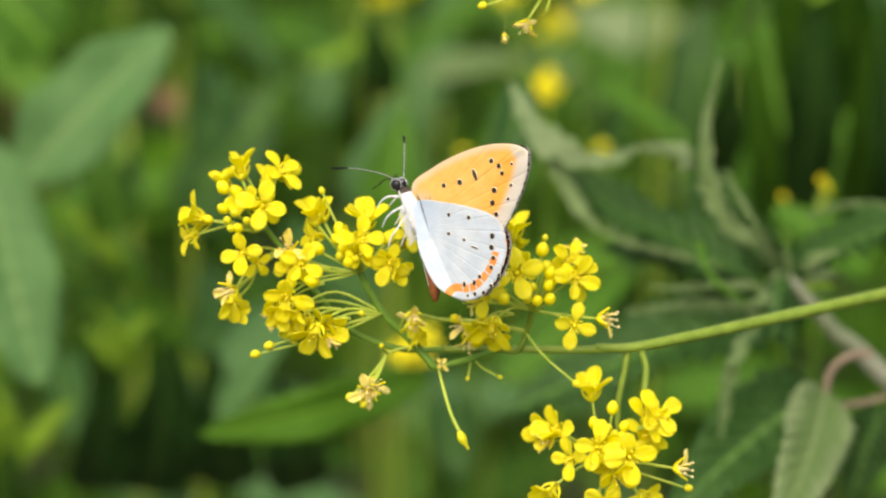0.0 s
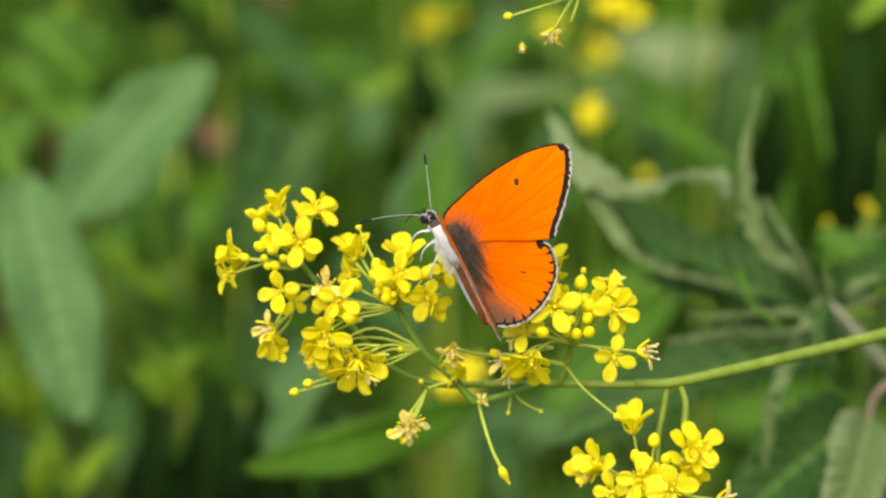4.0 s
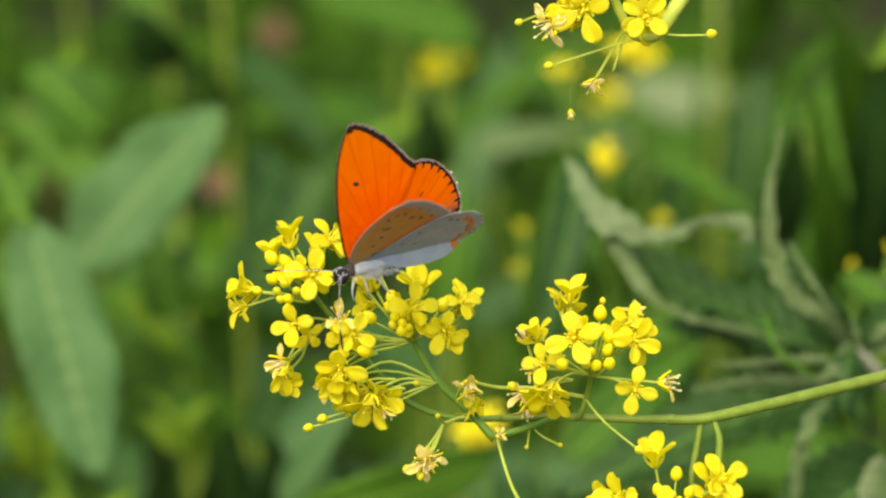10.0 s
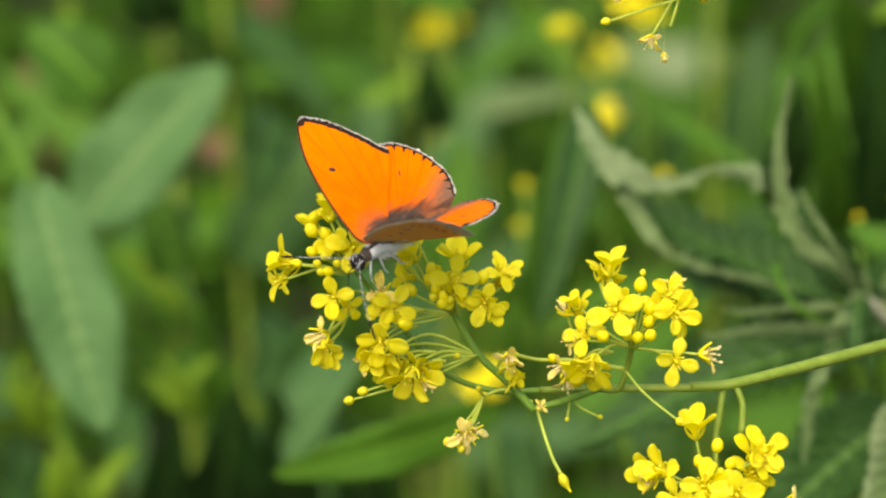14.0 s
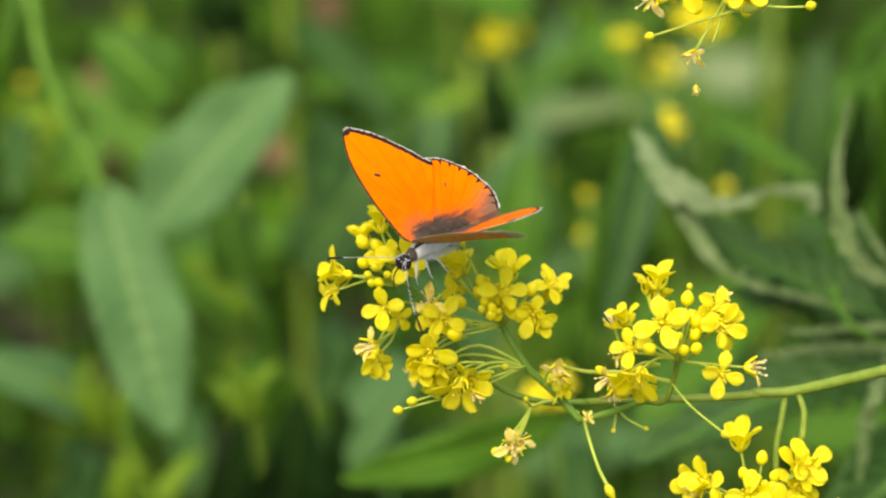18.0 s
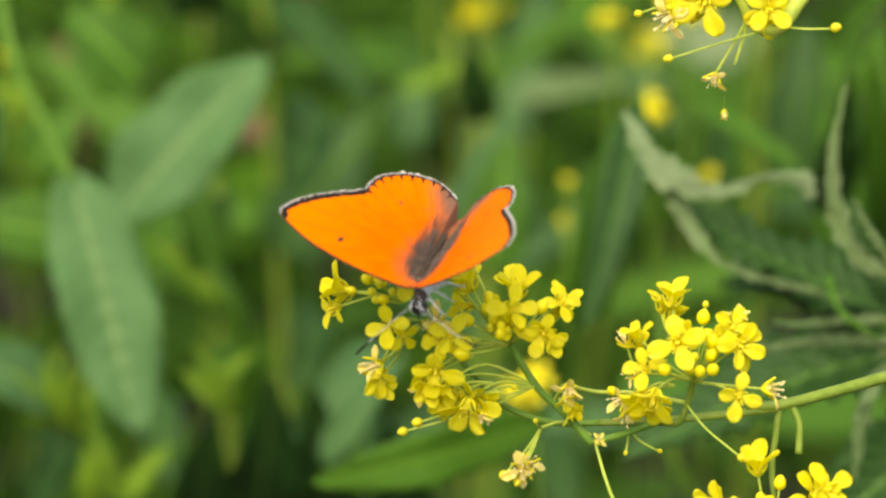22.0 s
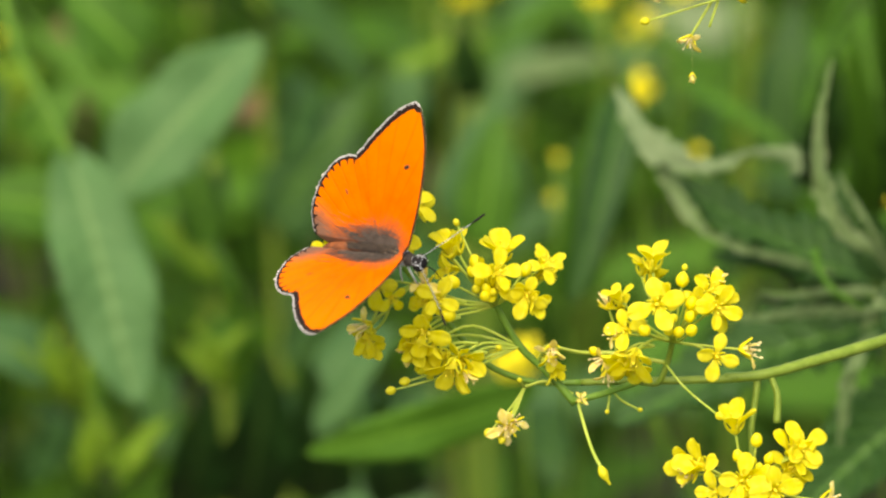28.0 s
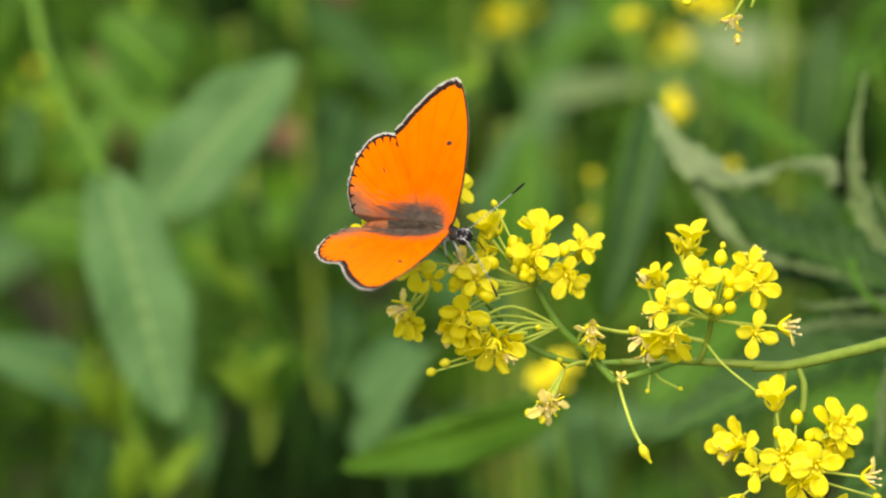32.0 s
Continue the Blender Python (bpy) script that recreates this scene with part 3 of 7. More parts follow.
# its stalk and a young pod hang from the main stem
STALK_TOP = Vector((-0.00075, 0.00030, 0.0))
for name, off, width in (
    ("branch", ((0, 0), (-0.6, -4.0), (-1.3, -8.3), (-1.1, -14.5)), (0.52e-3, 0.40e-3)),
    ("young_pod", ((1.4, 0.1), (2.1, -1.5), (2.5, -3.3), (2.3, -6.8)), (0.38e-3, 0.55e-3)),
):
    part(name, tube(bmesh.new(), [STALK_TOP + (U * x + V * y) * 1e-3 for x, y in off], *width, 8, 6), STEM, stem_low)
head(cress, HUB_C, [
    ((0.02477, -0.00934, 0.59435), "c", (-0.1, 0.9, 0.4), 1.2, 0),
    ((0.02076, -0.01188, 0.59028), "c", (-0.6, 0.3, 0.6), 1.15, 0),
    ((0.01941, -0.01127, 0.58903), "d", (-0.8, -0.2, 0.5), 0.95, 0),
    ((0.02553, -0.01527, 0.58974), "o", (-0.15, 0.1, 1.0), 1.15, 0),
    ((0.02963, -0.01558, 0.58889), "o", (0.1, -0.1, 1.0), 1.2, 0),
    ((0.03314, -0.01104, 0.59258), "o", (0.4, 0.3, 0.8), 1.1, 0),
    ((0.03237, -0.01141, 0.59158), "c", (0.5, 0.1, 0.7), 1.0, 0),
    ((0.03635, -0.01340, 0.58612), "d", (0.8, 0.0, 0.5), 1.1, 0),
    ((0.02237, -0.01482, 0.58806), "o", (-0.5, -0.1, 0.85), 0.95, 0),
    ((0.01996, -0.01520, 0.58408), "c", (-0.5, -0.6, 0.6), 1.15, 0),
    ((0.03141, -0.01562, 0.58293), "c", (0.2, -0.7, 0.6), 1.2, 0),
    ((0.02698, -0.01585, 0.58229), "o", (0.0, -0.5, 0.8), 1.1, 0),
], [
    ((0.02748, -0.01089, 0.59301), 2, 0.95, 0), ((0.02515, -0.01249, 0.59154), 0, 1.0, 0), ((0.02896, -0.01259, 0.59125), 0, 0.95, 0), ((0.02861, -0.01393, 0.59049), 0, 0.85, 0),
    ((0.02770, -0.01383, 0.59078), 1, 1.0, 0), ((0.02922, -0.01424, 0.58964), 1, 1.0, 0), ((0.02698, -0.01265, 0.59110), 1, 0.9, 0), ((0.03778, -0.01337, 0.58327), 1, 0.9, 0),
], 13)
# withered blossom and fruits on drooping stalks below the bend
HUB_D = [(-0.00361, -0.00363, 0.59832), (0.00333, -0.00519, 0.59696), (0.00798, -0.00178, 0.59757)]
head(cress, HUB_D, [
    ((-0.00601, -0.00913, 0.59493), "d", (-0.1, -0.2, 0.9), 1.1, 0),
    ((-0.00540, -0.00897, 0.59536), "d", (0.3, 0.2, 0.8), 0.9, 0),
    ((0.00371, -0.00792, 0.59824), "d", (0.3, 0.3, 0.6), 0.5, 1),
], [((-0.00815, -0.00934, 0.59435), 1, 1.0, 0), ((-0.00647, -0.00965, 0.59349), 1, 0.9, 0), ((0.01183, -0.00371, 0.59519), 1, 0.5, 2), ((0.00766, -0.00376, 0.59504), 1, 0.5, 2), ((-0.00433, -0.00708, 0.60054), 1, 0.6, 0)], 14)
tube_part("drooping_stalk", [(0.00349, -0.00612, 0.59734), (0.00433, -0.00905, 0.59514), (0.00547, -0.01115, 0.59229), (0.00684, -0.01206, 0.58978)], 0.2e-3, 0.26e-3, PEDICEL, cress)
tube_part("seed_pod", [(0.00654, -0.01188, 0.59028), (0.00715, -0.01232, 0.58906), (0.00791, -0.01272, 0.58798)], 0.3e-3, 0.2e-3, BUD_GREEN, cress, bulge=lambda s: 1 + 1.6 * math.sin(math.pi * min(1, s * 1.3)) if s < 0.77 else 1.0)
tube_part("flower_stalk", [(-0.00361, -0.00363, 0.59832), (-0.00052, -0.00337, 0.59905), (0.00295, -0.00395, 0.59745)], 0.2e-3, 0.2e-3, PEDICEL, cress)


# ---- the neighbouring sprig whose tip hangs in from above ----
sprig = root("cress_sprig", (0.17, 0.02, 0.0), "neighbouring yellow cress sprig with withered blossoms and long fruit stalks", "wildflower")
HUB_E = [(0.02887, 0.01092, 0.65001), (0.02469, 0.01132, 0.65111), (0.02245, 0.01217, 0.65636)]
tube_part("main_stem", [(0.17, 0.02, -0.02), (0.17, 0.02, 0.4), (0.13, 0.015, 0.62), (0.04514, 0.02179, 0.67111), (0.03638, 0.01569, 0.66018), (0.03110, 0.01199, 0.65295), HUB_E[0], (0.02622, 0.01081, 0.64970), HUB_E[1], (0.02347, 0.01114, 0.65353), HUB_E[2], (0.02151, 0.01320, 0.65919)], 1.6e-3, 0.4e-3, PEDICEL, sprig, sides=8)
head(sprig, HUB_E, [
    ((0.02287, 0.00919, 0.64526), "d", (-0.3, -0.8, 0.4), 0.01, 1),
    ((0.02039, 0.00877, 0.64410), "d", (-0.4, -0.7, 0.5), 0.8, 1),
    ((0.02697, 0.00974, 0.65260), "o", (0.2, 0.0, 0.9), 1.15, 1),
    ((0.01906, 0.00922, 0.65410), "o", (-0.2, -0.3, 0.9), 1.3, 2),
    ((0.01481, 0.01046, 0.65167), "d", (-0.6, -0.4, 0.6), 1.3, 2),
    ((0.01705, 0.01112, 0.65347), "o", (-0.6, 0.1, 0.7), 1.0, 2),
    ((0.01246, 0.01291, 0.65839), "o", (-0.6, -0.2, 0.7), 1.3, 2),
    ((0.02141, 0.01103, 0.65907), "o", (-0.1, -0.2, 0.9), 1.2, 2),
    ((0.02673, 0.01239, 0.65989), "o", (0.4, 0.0, 0.8), 1.1, 2),
    ((0.01655, 0.01261, 0.66050), "c", (-0.5, 0.4, 0.6), 1.1, 2),
], [((0.01477, 0.00947, 0.64603), 1, 0.95, 0), ((0.03545, 0.01082, 0.64973), 1, 1.05, 0), ((0.02775, 0.01043, 0.64865), 1, 0.4, 0), ((0.01069, 0.01148, 0.65153), 1, 0.8, 2), ((0.02444, 0.01053, 0.65769), 0, 0.9, 2)], 15)
hanging = root("hanging_blossom", (0.04, 0.0, 0.64), "small withered cream blossom dangling on a silk thread", "dead blossom")
tube_part("silk_thread", [hanging.location, hanging.location + V * 0.0025, hanging.location + V * 0.0045], 0.008e-3, 0.008e-3, STAMEN_DRY, hanging, sides=4)
flower(hanging, hanging.location, dirn(0.1, -1, 0.3), "d", 0.42, random.Random(4))


# ---- willow-leaved herb behind ----
herb = root("willow_leaved_herb", (-0.13, 0.32, 0.0), "tall herb with smooth blue-green lance-shaped leaves", "herb")
tube_part("stem", [(-0.13, 0.32, -0.02), (-0.11918, 0.26652, 0.51319), (-0.11465, 0.27683, 0.54135), (-0.10896, 0.27443, 0.56379), (-0.10615, 0.27914, 0.57663)], 1.6e-3, 1.3e-3, STEM_FAR, herb)
tube_part("leaf_stalk", [(-0.10615, 0.27914, 0.57663), (-0.10161, 0.26302, 0.56143), (-0.09494, 0.24917, 0.55240), (-0.08750, 0.23732, 0.54301)], 1.35e-3, 0.8e-3, STEM_MID, herb)
leaf_part(herb, (-0.08852, 0.23996, 0.54451), (-0.07378, 0.21009, 0.50287), 19.5e-3, dirn(0.1, 0.45, 0.85), LEAF_BLUE, "broad hanging blue-green leaf with a pale midrib", sag=0.05, fold=0.26, wave=0.25, shape=1.75, full=0.52, pleat=0.9, nl=60, teeth=0.3)
leaf_part(herb, (-0.08189, 0.27079, 0.52343), (-0.05334, 0.29113, 0.54999), 21e-3, dirn(-0.3, 0.0, 0.95), LEAF_BLUE, sag=0.06, fold=0.28, shape=1.25, full=0.6, wave=0.25, pleat=0.8, nl=60, teeth=0.3)
leaf_part(herb, (-0.09455, 0.28797, 0.51282), (-0.11403, 0.28855, 0.51506), 17e-3, dirn(-0.2, 0.5, 0.8), LEAF_MID, fold=0.15, full=0.6)
leaf_part(herb, (-0.09259, 0.25815, 0.48933), (-0.11903, 0.25169, 0.50170), 15e-3, dirn(0.1, 0.6, 0.8), LEAF_BLUE, fold=0.15, full=0.6)
leaf_part(herb, (-0.06564, 0.30442, 0.49857), (-0.07173, 0.31178, 0.51899), 11e-3, dirn(0.1, 0.5, 0.8), LEAF_MID, fold=0.2, full=0.6)
leaf_part(herb, (-0.06321, 0.30238, 0.49290), (-0.07833, 0.30654, 0.50482), 8e-3, dirn(0.1, 0.5, 0.8), LEAF_YOUNG, fold=0.2)
tube_part("side_shoot", [(-0.06043, 0.31573, 0.44178), (-0.05824, 0.30573, 0.47271), (-0.06079, 0.30179, 0.49120), (-0.06565, 0.30504, 0.50027)], 1.6e-3, 1.1e-3, STEM_FAR, herb)
leaf_part(herb, (-0.03041, 0.31829, 0.47704), (-0.04744, 0.29204, 0.46397), 11e-3, dirn(0.1, 0.4, 0.8), LEAF_BLUE, fold=0.2, full=0.65)
leaf_part(herb, (-0.05803, 0.32685, 0.47224), (-0.07231, 0.31400, 0.46666), 10e-3, dirn(0.1, 0.4, 0.8), LEAF_MID, fold=0.2)
leaf_part(herb, (-0.08465, 0.36520, 0.51997), (-0.10125, 0.37024, 0.53435), 22e-3, dirn(0.1, 0.4, 0.8), LEAF_MID, fold=0.2, full=0.6)
leaf_part(herb, (-0.10676, 0.33951, 0.50862), (-0.09682, 0.34432, 0.52149), 13e-3, dirn(0.1, 0.4, 0.8), LEAF_MID, fold=0.2, full=0.6)

def young_shoots():
    rng = random.Random(17)
    for hub, n in ((Vector((-0.09054, 0.25347, 0.48313)), 6), (Vector((-0.08365, 0.24917, 0.47131)), 7), (Vector((-0.09540, 0.26928, 0.48270)), 4), (Vector((-0.06389, 0.28778, 0.47507)), 3), (Vector((-0.09562, 0.41437, 0.50125)), 4), (Vector((-0.12255, 0.41213, 0.49508)), 4), (Vector((-0.09586, 0.41449, 0.50956)), 5), (Vector((-0.12464, 0.40934, 0.49637)), 3)):
        for _ in range(n):
            b = hub + (U * rng.uniform(-5, 5) + V * rng.uniform(-5, 3)) * 1e-3
            ln = rng.uniform(8e-3, 17e-3)
            d = (U * rng.uniform(-0.8, 0.8) + V * rng.uniform(0.2, 1.0) + N * rng.uniform(-0.2, 0.5)).normalized()
            leaf_part(herb, b, b + d * ln, ln * rng.uniform(0.22, 0.4), dirn(rng.uniform(-0.4, 0.4), 0.5, 0.8), LEAF_YOUNG, "young yellow-green leaf", shape=1.2, teeth=1, nl=12, nw=2, wave=0.2, rng=rng)


young_shoots()

# ---- broad-leaved plant below ----
low = root("broad_leaved_herb", (0.06, 0.24, 0.0), "fresh green herb with long smooth leaves", "herb")
tube_part("stem", [(0.06, 0.24, -0.02), (0.05207, 0.24327, 0.41125), (0.04004, 0.25921, 0.45502), (0.02735, 0.24874, 0.48473), (0.02594, 0.26042, 0.51685), (0.01971, 0.23417, 0.56165)], 1.6e-3, 0.8e-3, STEM_DARK, low)
leaf_part(low, (0.00254, 0.17531, 0.52172), (-0.03882, 0.15236, 0.51846), 10.5e-3, dirn(0.1, -0.2, 0.95), LEAF_MID, "long bright green leaf with an upturned edge", sag=0.10, fold=0.16, shape=1.65, full=0.6, wave=0.12, pleat=0.5, nl=40)
leaf_part(low, (0.01908, 0.22224, 0.56396), (0.00865, 0.19568, 0.52900), 9e-3, dirn(0.2, 0.2, 0.9), LEAF_NETTLE, fold=0.2, full=0.6)
leaf_part(low, (0.01584, 0.21336, 0.50449), (0.04295, 0.23950, 0.51783), 12e-3, dirn(0.2, 0.6, 0.8), LEAF_MID, fold=0.2)
leaf_part(low, (-0.00942, 0.30788, 0.50104), (-0.00601, 0.31738, 0.52714), 20e-3, dirn(0.2, 0.3, 0.9), LEAF_BLUE, fold=0.2)

def ribbon(plant, pts, widths, material, label):
    """A rolled-over leaf edge: a flat, crinkled strip along a line, turned towards the open side."""
    o = plant.location
    n = len(widths) - 1
    path = smooth_path([Vector(p) - o for p in pts], 16)
    last = len(path) - 1
    bm = bmesh.new()
    side, along = bm.verts.layers.float.new("side"), bm.verts.layers.float.new("along")
    sheets = []
    for off in (0.0, 0.0005):
        rows = []
        for i, p in enumerate(path):
            x = i / last
            k = min(n - 1, int(x * n))
            w = widths[k] + (widths[k + 1] - widths[k]) * (x * n - k)
            d = (path[min(i + 1, last)] - path[max(i - 1, 0)]).normalized()
            s = d.cross(N).normalized()
            row = []
            for j in range(-3, 4):
                a = j / 3
                ww = w * (1 + 0.7 * noise.noise(Vector((x * 22, a * 1.5, 7.7))) + 0.3 * noise.noise(Vector((x * 75, a * 2, 1.1))))
                v = bm.verts.new(p + s * a * ww + N * (0.45 * w * (1 - a * a) + 0.8 * w * noise.noise(Vector((x * 9, a * 2, 3.3))) + 0.25 * w * noise.noise(Vector((x * 40, a * 2, 5.3))) - off))
                v[side], v[along] = abs(a), x
                row.append(v)
            rows.append(row)
        sheets.append(rows)
    top, bot = sheets
    for i in range(last):
        for j in range(6):
            bm.faces.new((top[i][j], top[i][j + 1], top[i + 1][j + 1], top[i + 1][j]))
            bm.faces.new((bot[i][j], bot[i + 1][j], bot[i + 1][j + 1], bot[i][j + 1]))
        for j in (0, 6):
            bm.faces.new((top[i][j], top[i + 1][j], bot[i + 1][j], bot[i][j]))
    return part("curled_edge", bm, material, plant, label)


# ---- nettle on the other side ----
nettle = root("stinging_nettle", (0.14, 0.16, 0.0), "stinging nettle with toothed, partly faded and curled leaves", "nettle")
tube_part("stem", [(0.14, 0.16, -0.02), (0.08734, 0.08849, 0.51536), (0.08287, 0.09983, 0.54508), (0.07511, 0.10381, 0.55543), (0.06890, 0.10562, 0.56011), (0.06504, 0.10728, 0.56441), (0.06119, 0.10877, 0.56827)], 2.3e-3, 1.2e-3, NETTLE_STEM, nettle, "grey-violet ribbed stem", sides=8)
tube_part("leaf_stalk", [(0.07448, 0.09505, 0.56052), (0.07034, 0.09481, 0.55982), (0.06762, 0.09387, 0.55734), (0.06679, 0.09239, 0.55343)], 0.75e-3, 0.65e-3, NETTLE_STALK, nettle)
tube_part("leaf_stalk", [(0.07899, 0.10182, 0.55025), (0.07340, 0.10130, 0.54881), (0.06825, 0.10111, 0.54826)], 0.6e-3, 0.5e-3, NETTLE_STALK, nettle)
# upright folded leaf with pale rims
ribbon(nettle, [(0.06212, 0.11310, 0.56560), (0.05640, 0.11042, 0.57255), (0.05067, 0.11190, 0.57637), (0.04742, 0.11440, 0.58287), (0.04720, 0.11790, 0.59208), (0.04903, 0.12162, 0.60186)], (0.4e-3, 0.8e-3, 1.6e-3, 1.7e-3, 0.7e-3, 0.2e-3), LEAF_DRY, "narrow upright leaf folded along its midrib")
ribbon(nettle, [(0.06022, 0.10927, 0.56957), (0.05594, 0.10674, 0.57693), (0.05208, 0.10888, 0.58251), (0.05012, 0.11037, 0.58638)], (0.4e-3, 0.5e-3, 0.5e-3, 0.2e-3), LEAF_DRY, "pale turned rim")
leaf_part(nettle, (0.06206, 0.11809, 0.56467), (0.05023, 0.12449, 0.58131), 8e-3, dirn(-0.6, 0.2, 0.7), LEAF_NETTLE, sag=0.1, fold=0.5, wave=0.2, teeth=0.6, nl=70, nw=6, pleat=2.6)
# large leaf with the curled pale edge
leaf_part(nettle, (0.05704, 0.13205, 0.55912), (0.02325, 0.14320, 0.57393), 14e-3, dirn(0.1, 0.75, 0.6), LEAF_NETTLE, "large dark drooping leaf", sag=-0.04, fold=0.3, wave=0.25, full=0.6, teeth=0.6, nl=70, nw=6, pleat=2.6)
ribbon(nettle, [(0.01489, 0.15331, 0.58632), (0.01815, 0.14649, 0.58250), (0.02300, 0.14005, 0.57970), (0.03015, 0.13433, 0.57882), (0.03734, 0.13515, 0.58106), (0.04411, 0.13491, 0.58049), (0.04524, 0.13388, 0.57781)], (0.5e-3, 1.7e-3, 2.6e-3, 1.5e-3, 0.6e-3, 1.4e-3, 1.0e-3), LEAF_PALE, "pale curled leaf edge")
ribbon(nettle, [(0.02019, 0.14528, 0.57935), (0.02560, 0.13729, 0.57250), (0.02942, 0.13055, 0.56888), (0.03625, 0.12937, 0.56588), (0.04402, 0.12865, 0.56407), (0.05131, 0.12789, 0.56216)], (0.8e-3, 1.4e-3, 0.7e-3, 0.6e-3, 0.5e-3, 0.3e-3), LEAF_DRY, "grey-green turned-over leaf edge")
leaf_part(nettle, (0.05883, 0.14086, 0.55416), (0.03131, 0.14770, 0.55774), 13e-3, dirn(0.1, 0.8, 0.5), LEAF_NETTLE, sag=0.05, fold=0.3, wave=0.2, teeth=0.6, nl=70, nw=6, pleat=2.6)
leaf_part(nettle, (0.06343, 0.12708, 0.56017), (0.08395, 0.11254, 0.57843), 13e-3, dirn(0.0, 0.7, 0.7), LEAF_NETTLE, sag=0.06, fold=0.25, wave=0.15, full=0.6, teeth=0.6, nl=70, nw=6, pleat=2.6)
ribbon(nettle, [(0.06562, 0.12635, 0.57235), (0.07007, 0.12424, 0.57528), (0.07558, 0.12255, 0.57654), (0.08132, 0.12207, 0.57533)], (0.3e-3, 0.5e-3, 0.6e-3, 0.3e-3), LEAF_DRY, "pale toothed rim")
ribbon(nettle, [(0.06173, 0.10777, 0.56565), (0.05231, 0.10823, 0.56676), (0.04295, 0.10796, 0.56593), (0.03777, 0.10817, 0.56643)], (0.3e-3, 0.8e-3, 0.6e-3, 0.2e-3), LEAF_DRY, "thin faded leaf")
ribbon(nettle, [(0.06130, 0.11107, 0.56028), (0.05181, 0.11171, 0.56183), (0.04237, 0.11150, 0.56118), (0.03483, 0.11124, 0.56039)], (0.4e-3, 1.0e-3, 0.9e-3, 0.3e-3), LEAF_DRY, "pale toothed rim")
ribbon(nettle, [(0.05628, 0.10127, 0.56257), (0.05274, 0.09513, 0.56047), (0.05085, 0.09282, 0.55437), (0.04992, 0.09001, 0.54700)], (0.4e-3, 1.3e-3, 1.2e-3, 0.3e-3), LEAF_DRY, "small drooping toothed leaf")
leaf_part(nettle, (0.06694, 0.09288, 0.55473), (0.05729, 0.06607, 0.54043), 12.5e-3, dirn(0.35, 0.3, 0.85), LEAF_DRY, "hanging toothed leaf with a pale margin", sag=0.08, fold=0.12, wave=0.12, full=0.65, teeth=0.6, nl=70, nw=6, pleat=0.9)
leaf_part(nettle, (0.06866, 0.12057, 0.54315), (0.04101, 0.09398, 0.52922), 18e-3, dirn(0.0, 0.5, 0.8), LEAF_NETTLE, sag=0.08, fold=0.3, wave=0.15, teeth=0.6, nl=70, nw=6, pleat=2.2)
leaf_part(nettle, (0.06247, 0.13430, 0.55103), (0.01472, 0.11880, 0.53788), 17e-3, dirn(0.1, 0.75, 0.6), LEAF_NETTLE, "long dark toothed leaf", sag=0.06, fold=0.3, wave=0.15, full=0.6, teeth=0.6, nl=70, nw=6, pleat=2.6)
leaf_part(nettle, (0.07934, 0.11958, 0.54068), (0.07394, 0.11337, 0.52432), 10e-3, dirn(0.0, 0.5, 0.8), LEAF_NETTLE, sag=0.08, fold=0.3, wave=0.15, teeth=0.6, nl=70, nw=6, pleat=2.6)
ribbon(nettle, [(0.04601, 0.10611, 0.57514), (0.04683, 0.10192, 0.57258), (0.04927, 0.09891, 0.57033), (0.05349, 0.09793, 0.56783)], (0.7e-3, 0.6e-3, 0.5e-3, 0.3e-3), LEAF_MID, "small twisted young leaf")

def nettle_node():
    """Bunch of small toothed leaves where the side shoots leave the stem."""
    rng = random.Random(31)
    hub = Vector((0.06263, 0.10827, 0.56699))
    for k in range(16):
        a = radians(rng.uniform(0, 360))
        ln = rng.uniform(5e-3, 13e-3)
        d = (U * math.cos(a) + V * math.sin(a) * 0.8 + N * rng.uniform(-0.2, 0.6)).normalized()
        b = hub + (U * rng.uniform(-4, 3) + V * rng.uniform(-2.5, 2.5)) * 1e-3
        leaf_part(nettle, b, b + d * ln, ln * rng.uniform(0.25, 0.45), dirn(rng.uniform(-0.5, 0.5), 0.5, 0.7), rng.choice((LEAF_NETTLE, LEAF_NETTLE, LEAF_DRY, LEAF_YOUNG)), sag=0.1, fold=0.4, wave=0.3, teeth=1, nl=20, nw=3, rng=rng)


nettle_node()

# ---- herbs of the meadow behind, in clumps ----
def meadow_plants():
    rng = random.Random(7)
    bm = bmesh.new()
    for _ in range(2500):
        y = rng.uniform(0.72, 2.8)
        wide = 0.12 + 0.16 * y
        x = rng.uniform(-wide, wide)
        z = max(0.02, 0.60 - 0.37 * y + rng.uniform(-0.19, 0.11) - 0.08 * max(0.0, x / wide))
        leaf_spray(bm, (x, y, z), rng, rng.uniform(0.035, 0.08), 1)
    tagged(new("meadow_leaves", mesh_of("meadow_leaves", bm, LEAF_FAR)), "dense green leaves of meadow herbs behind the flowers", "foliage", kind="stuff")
    bm = bmesh.new()
    for _ in range(7000):
        a, r = rng.uniform(0, 2 * math.pi), 0.3 + 4.2 * rng.random() ** 0.8
        x, y = r * math.cos(a), r * math.sin(a)
        if y > 0.3 and abs(x) < 0.16 + 0.17 * y and y < 2.1 or y <= 0.3 and abs(x) < 0.25 and y > -1.0:
            continue
        leaf_spray(bm, (x, y, rng.uniform(0.0, 0.2)), rng, rng.uniform(0.09, 0.2), 0)
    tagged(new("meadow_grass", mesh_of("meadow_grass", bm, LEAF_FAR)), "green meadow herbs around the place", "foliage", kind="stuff")


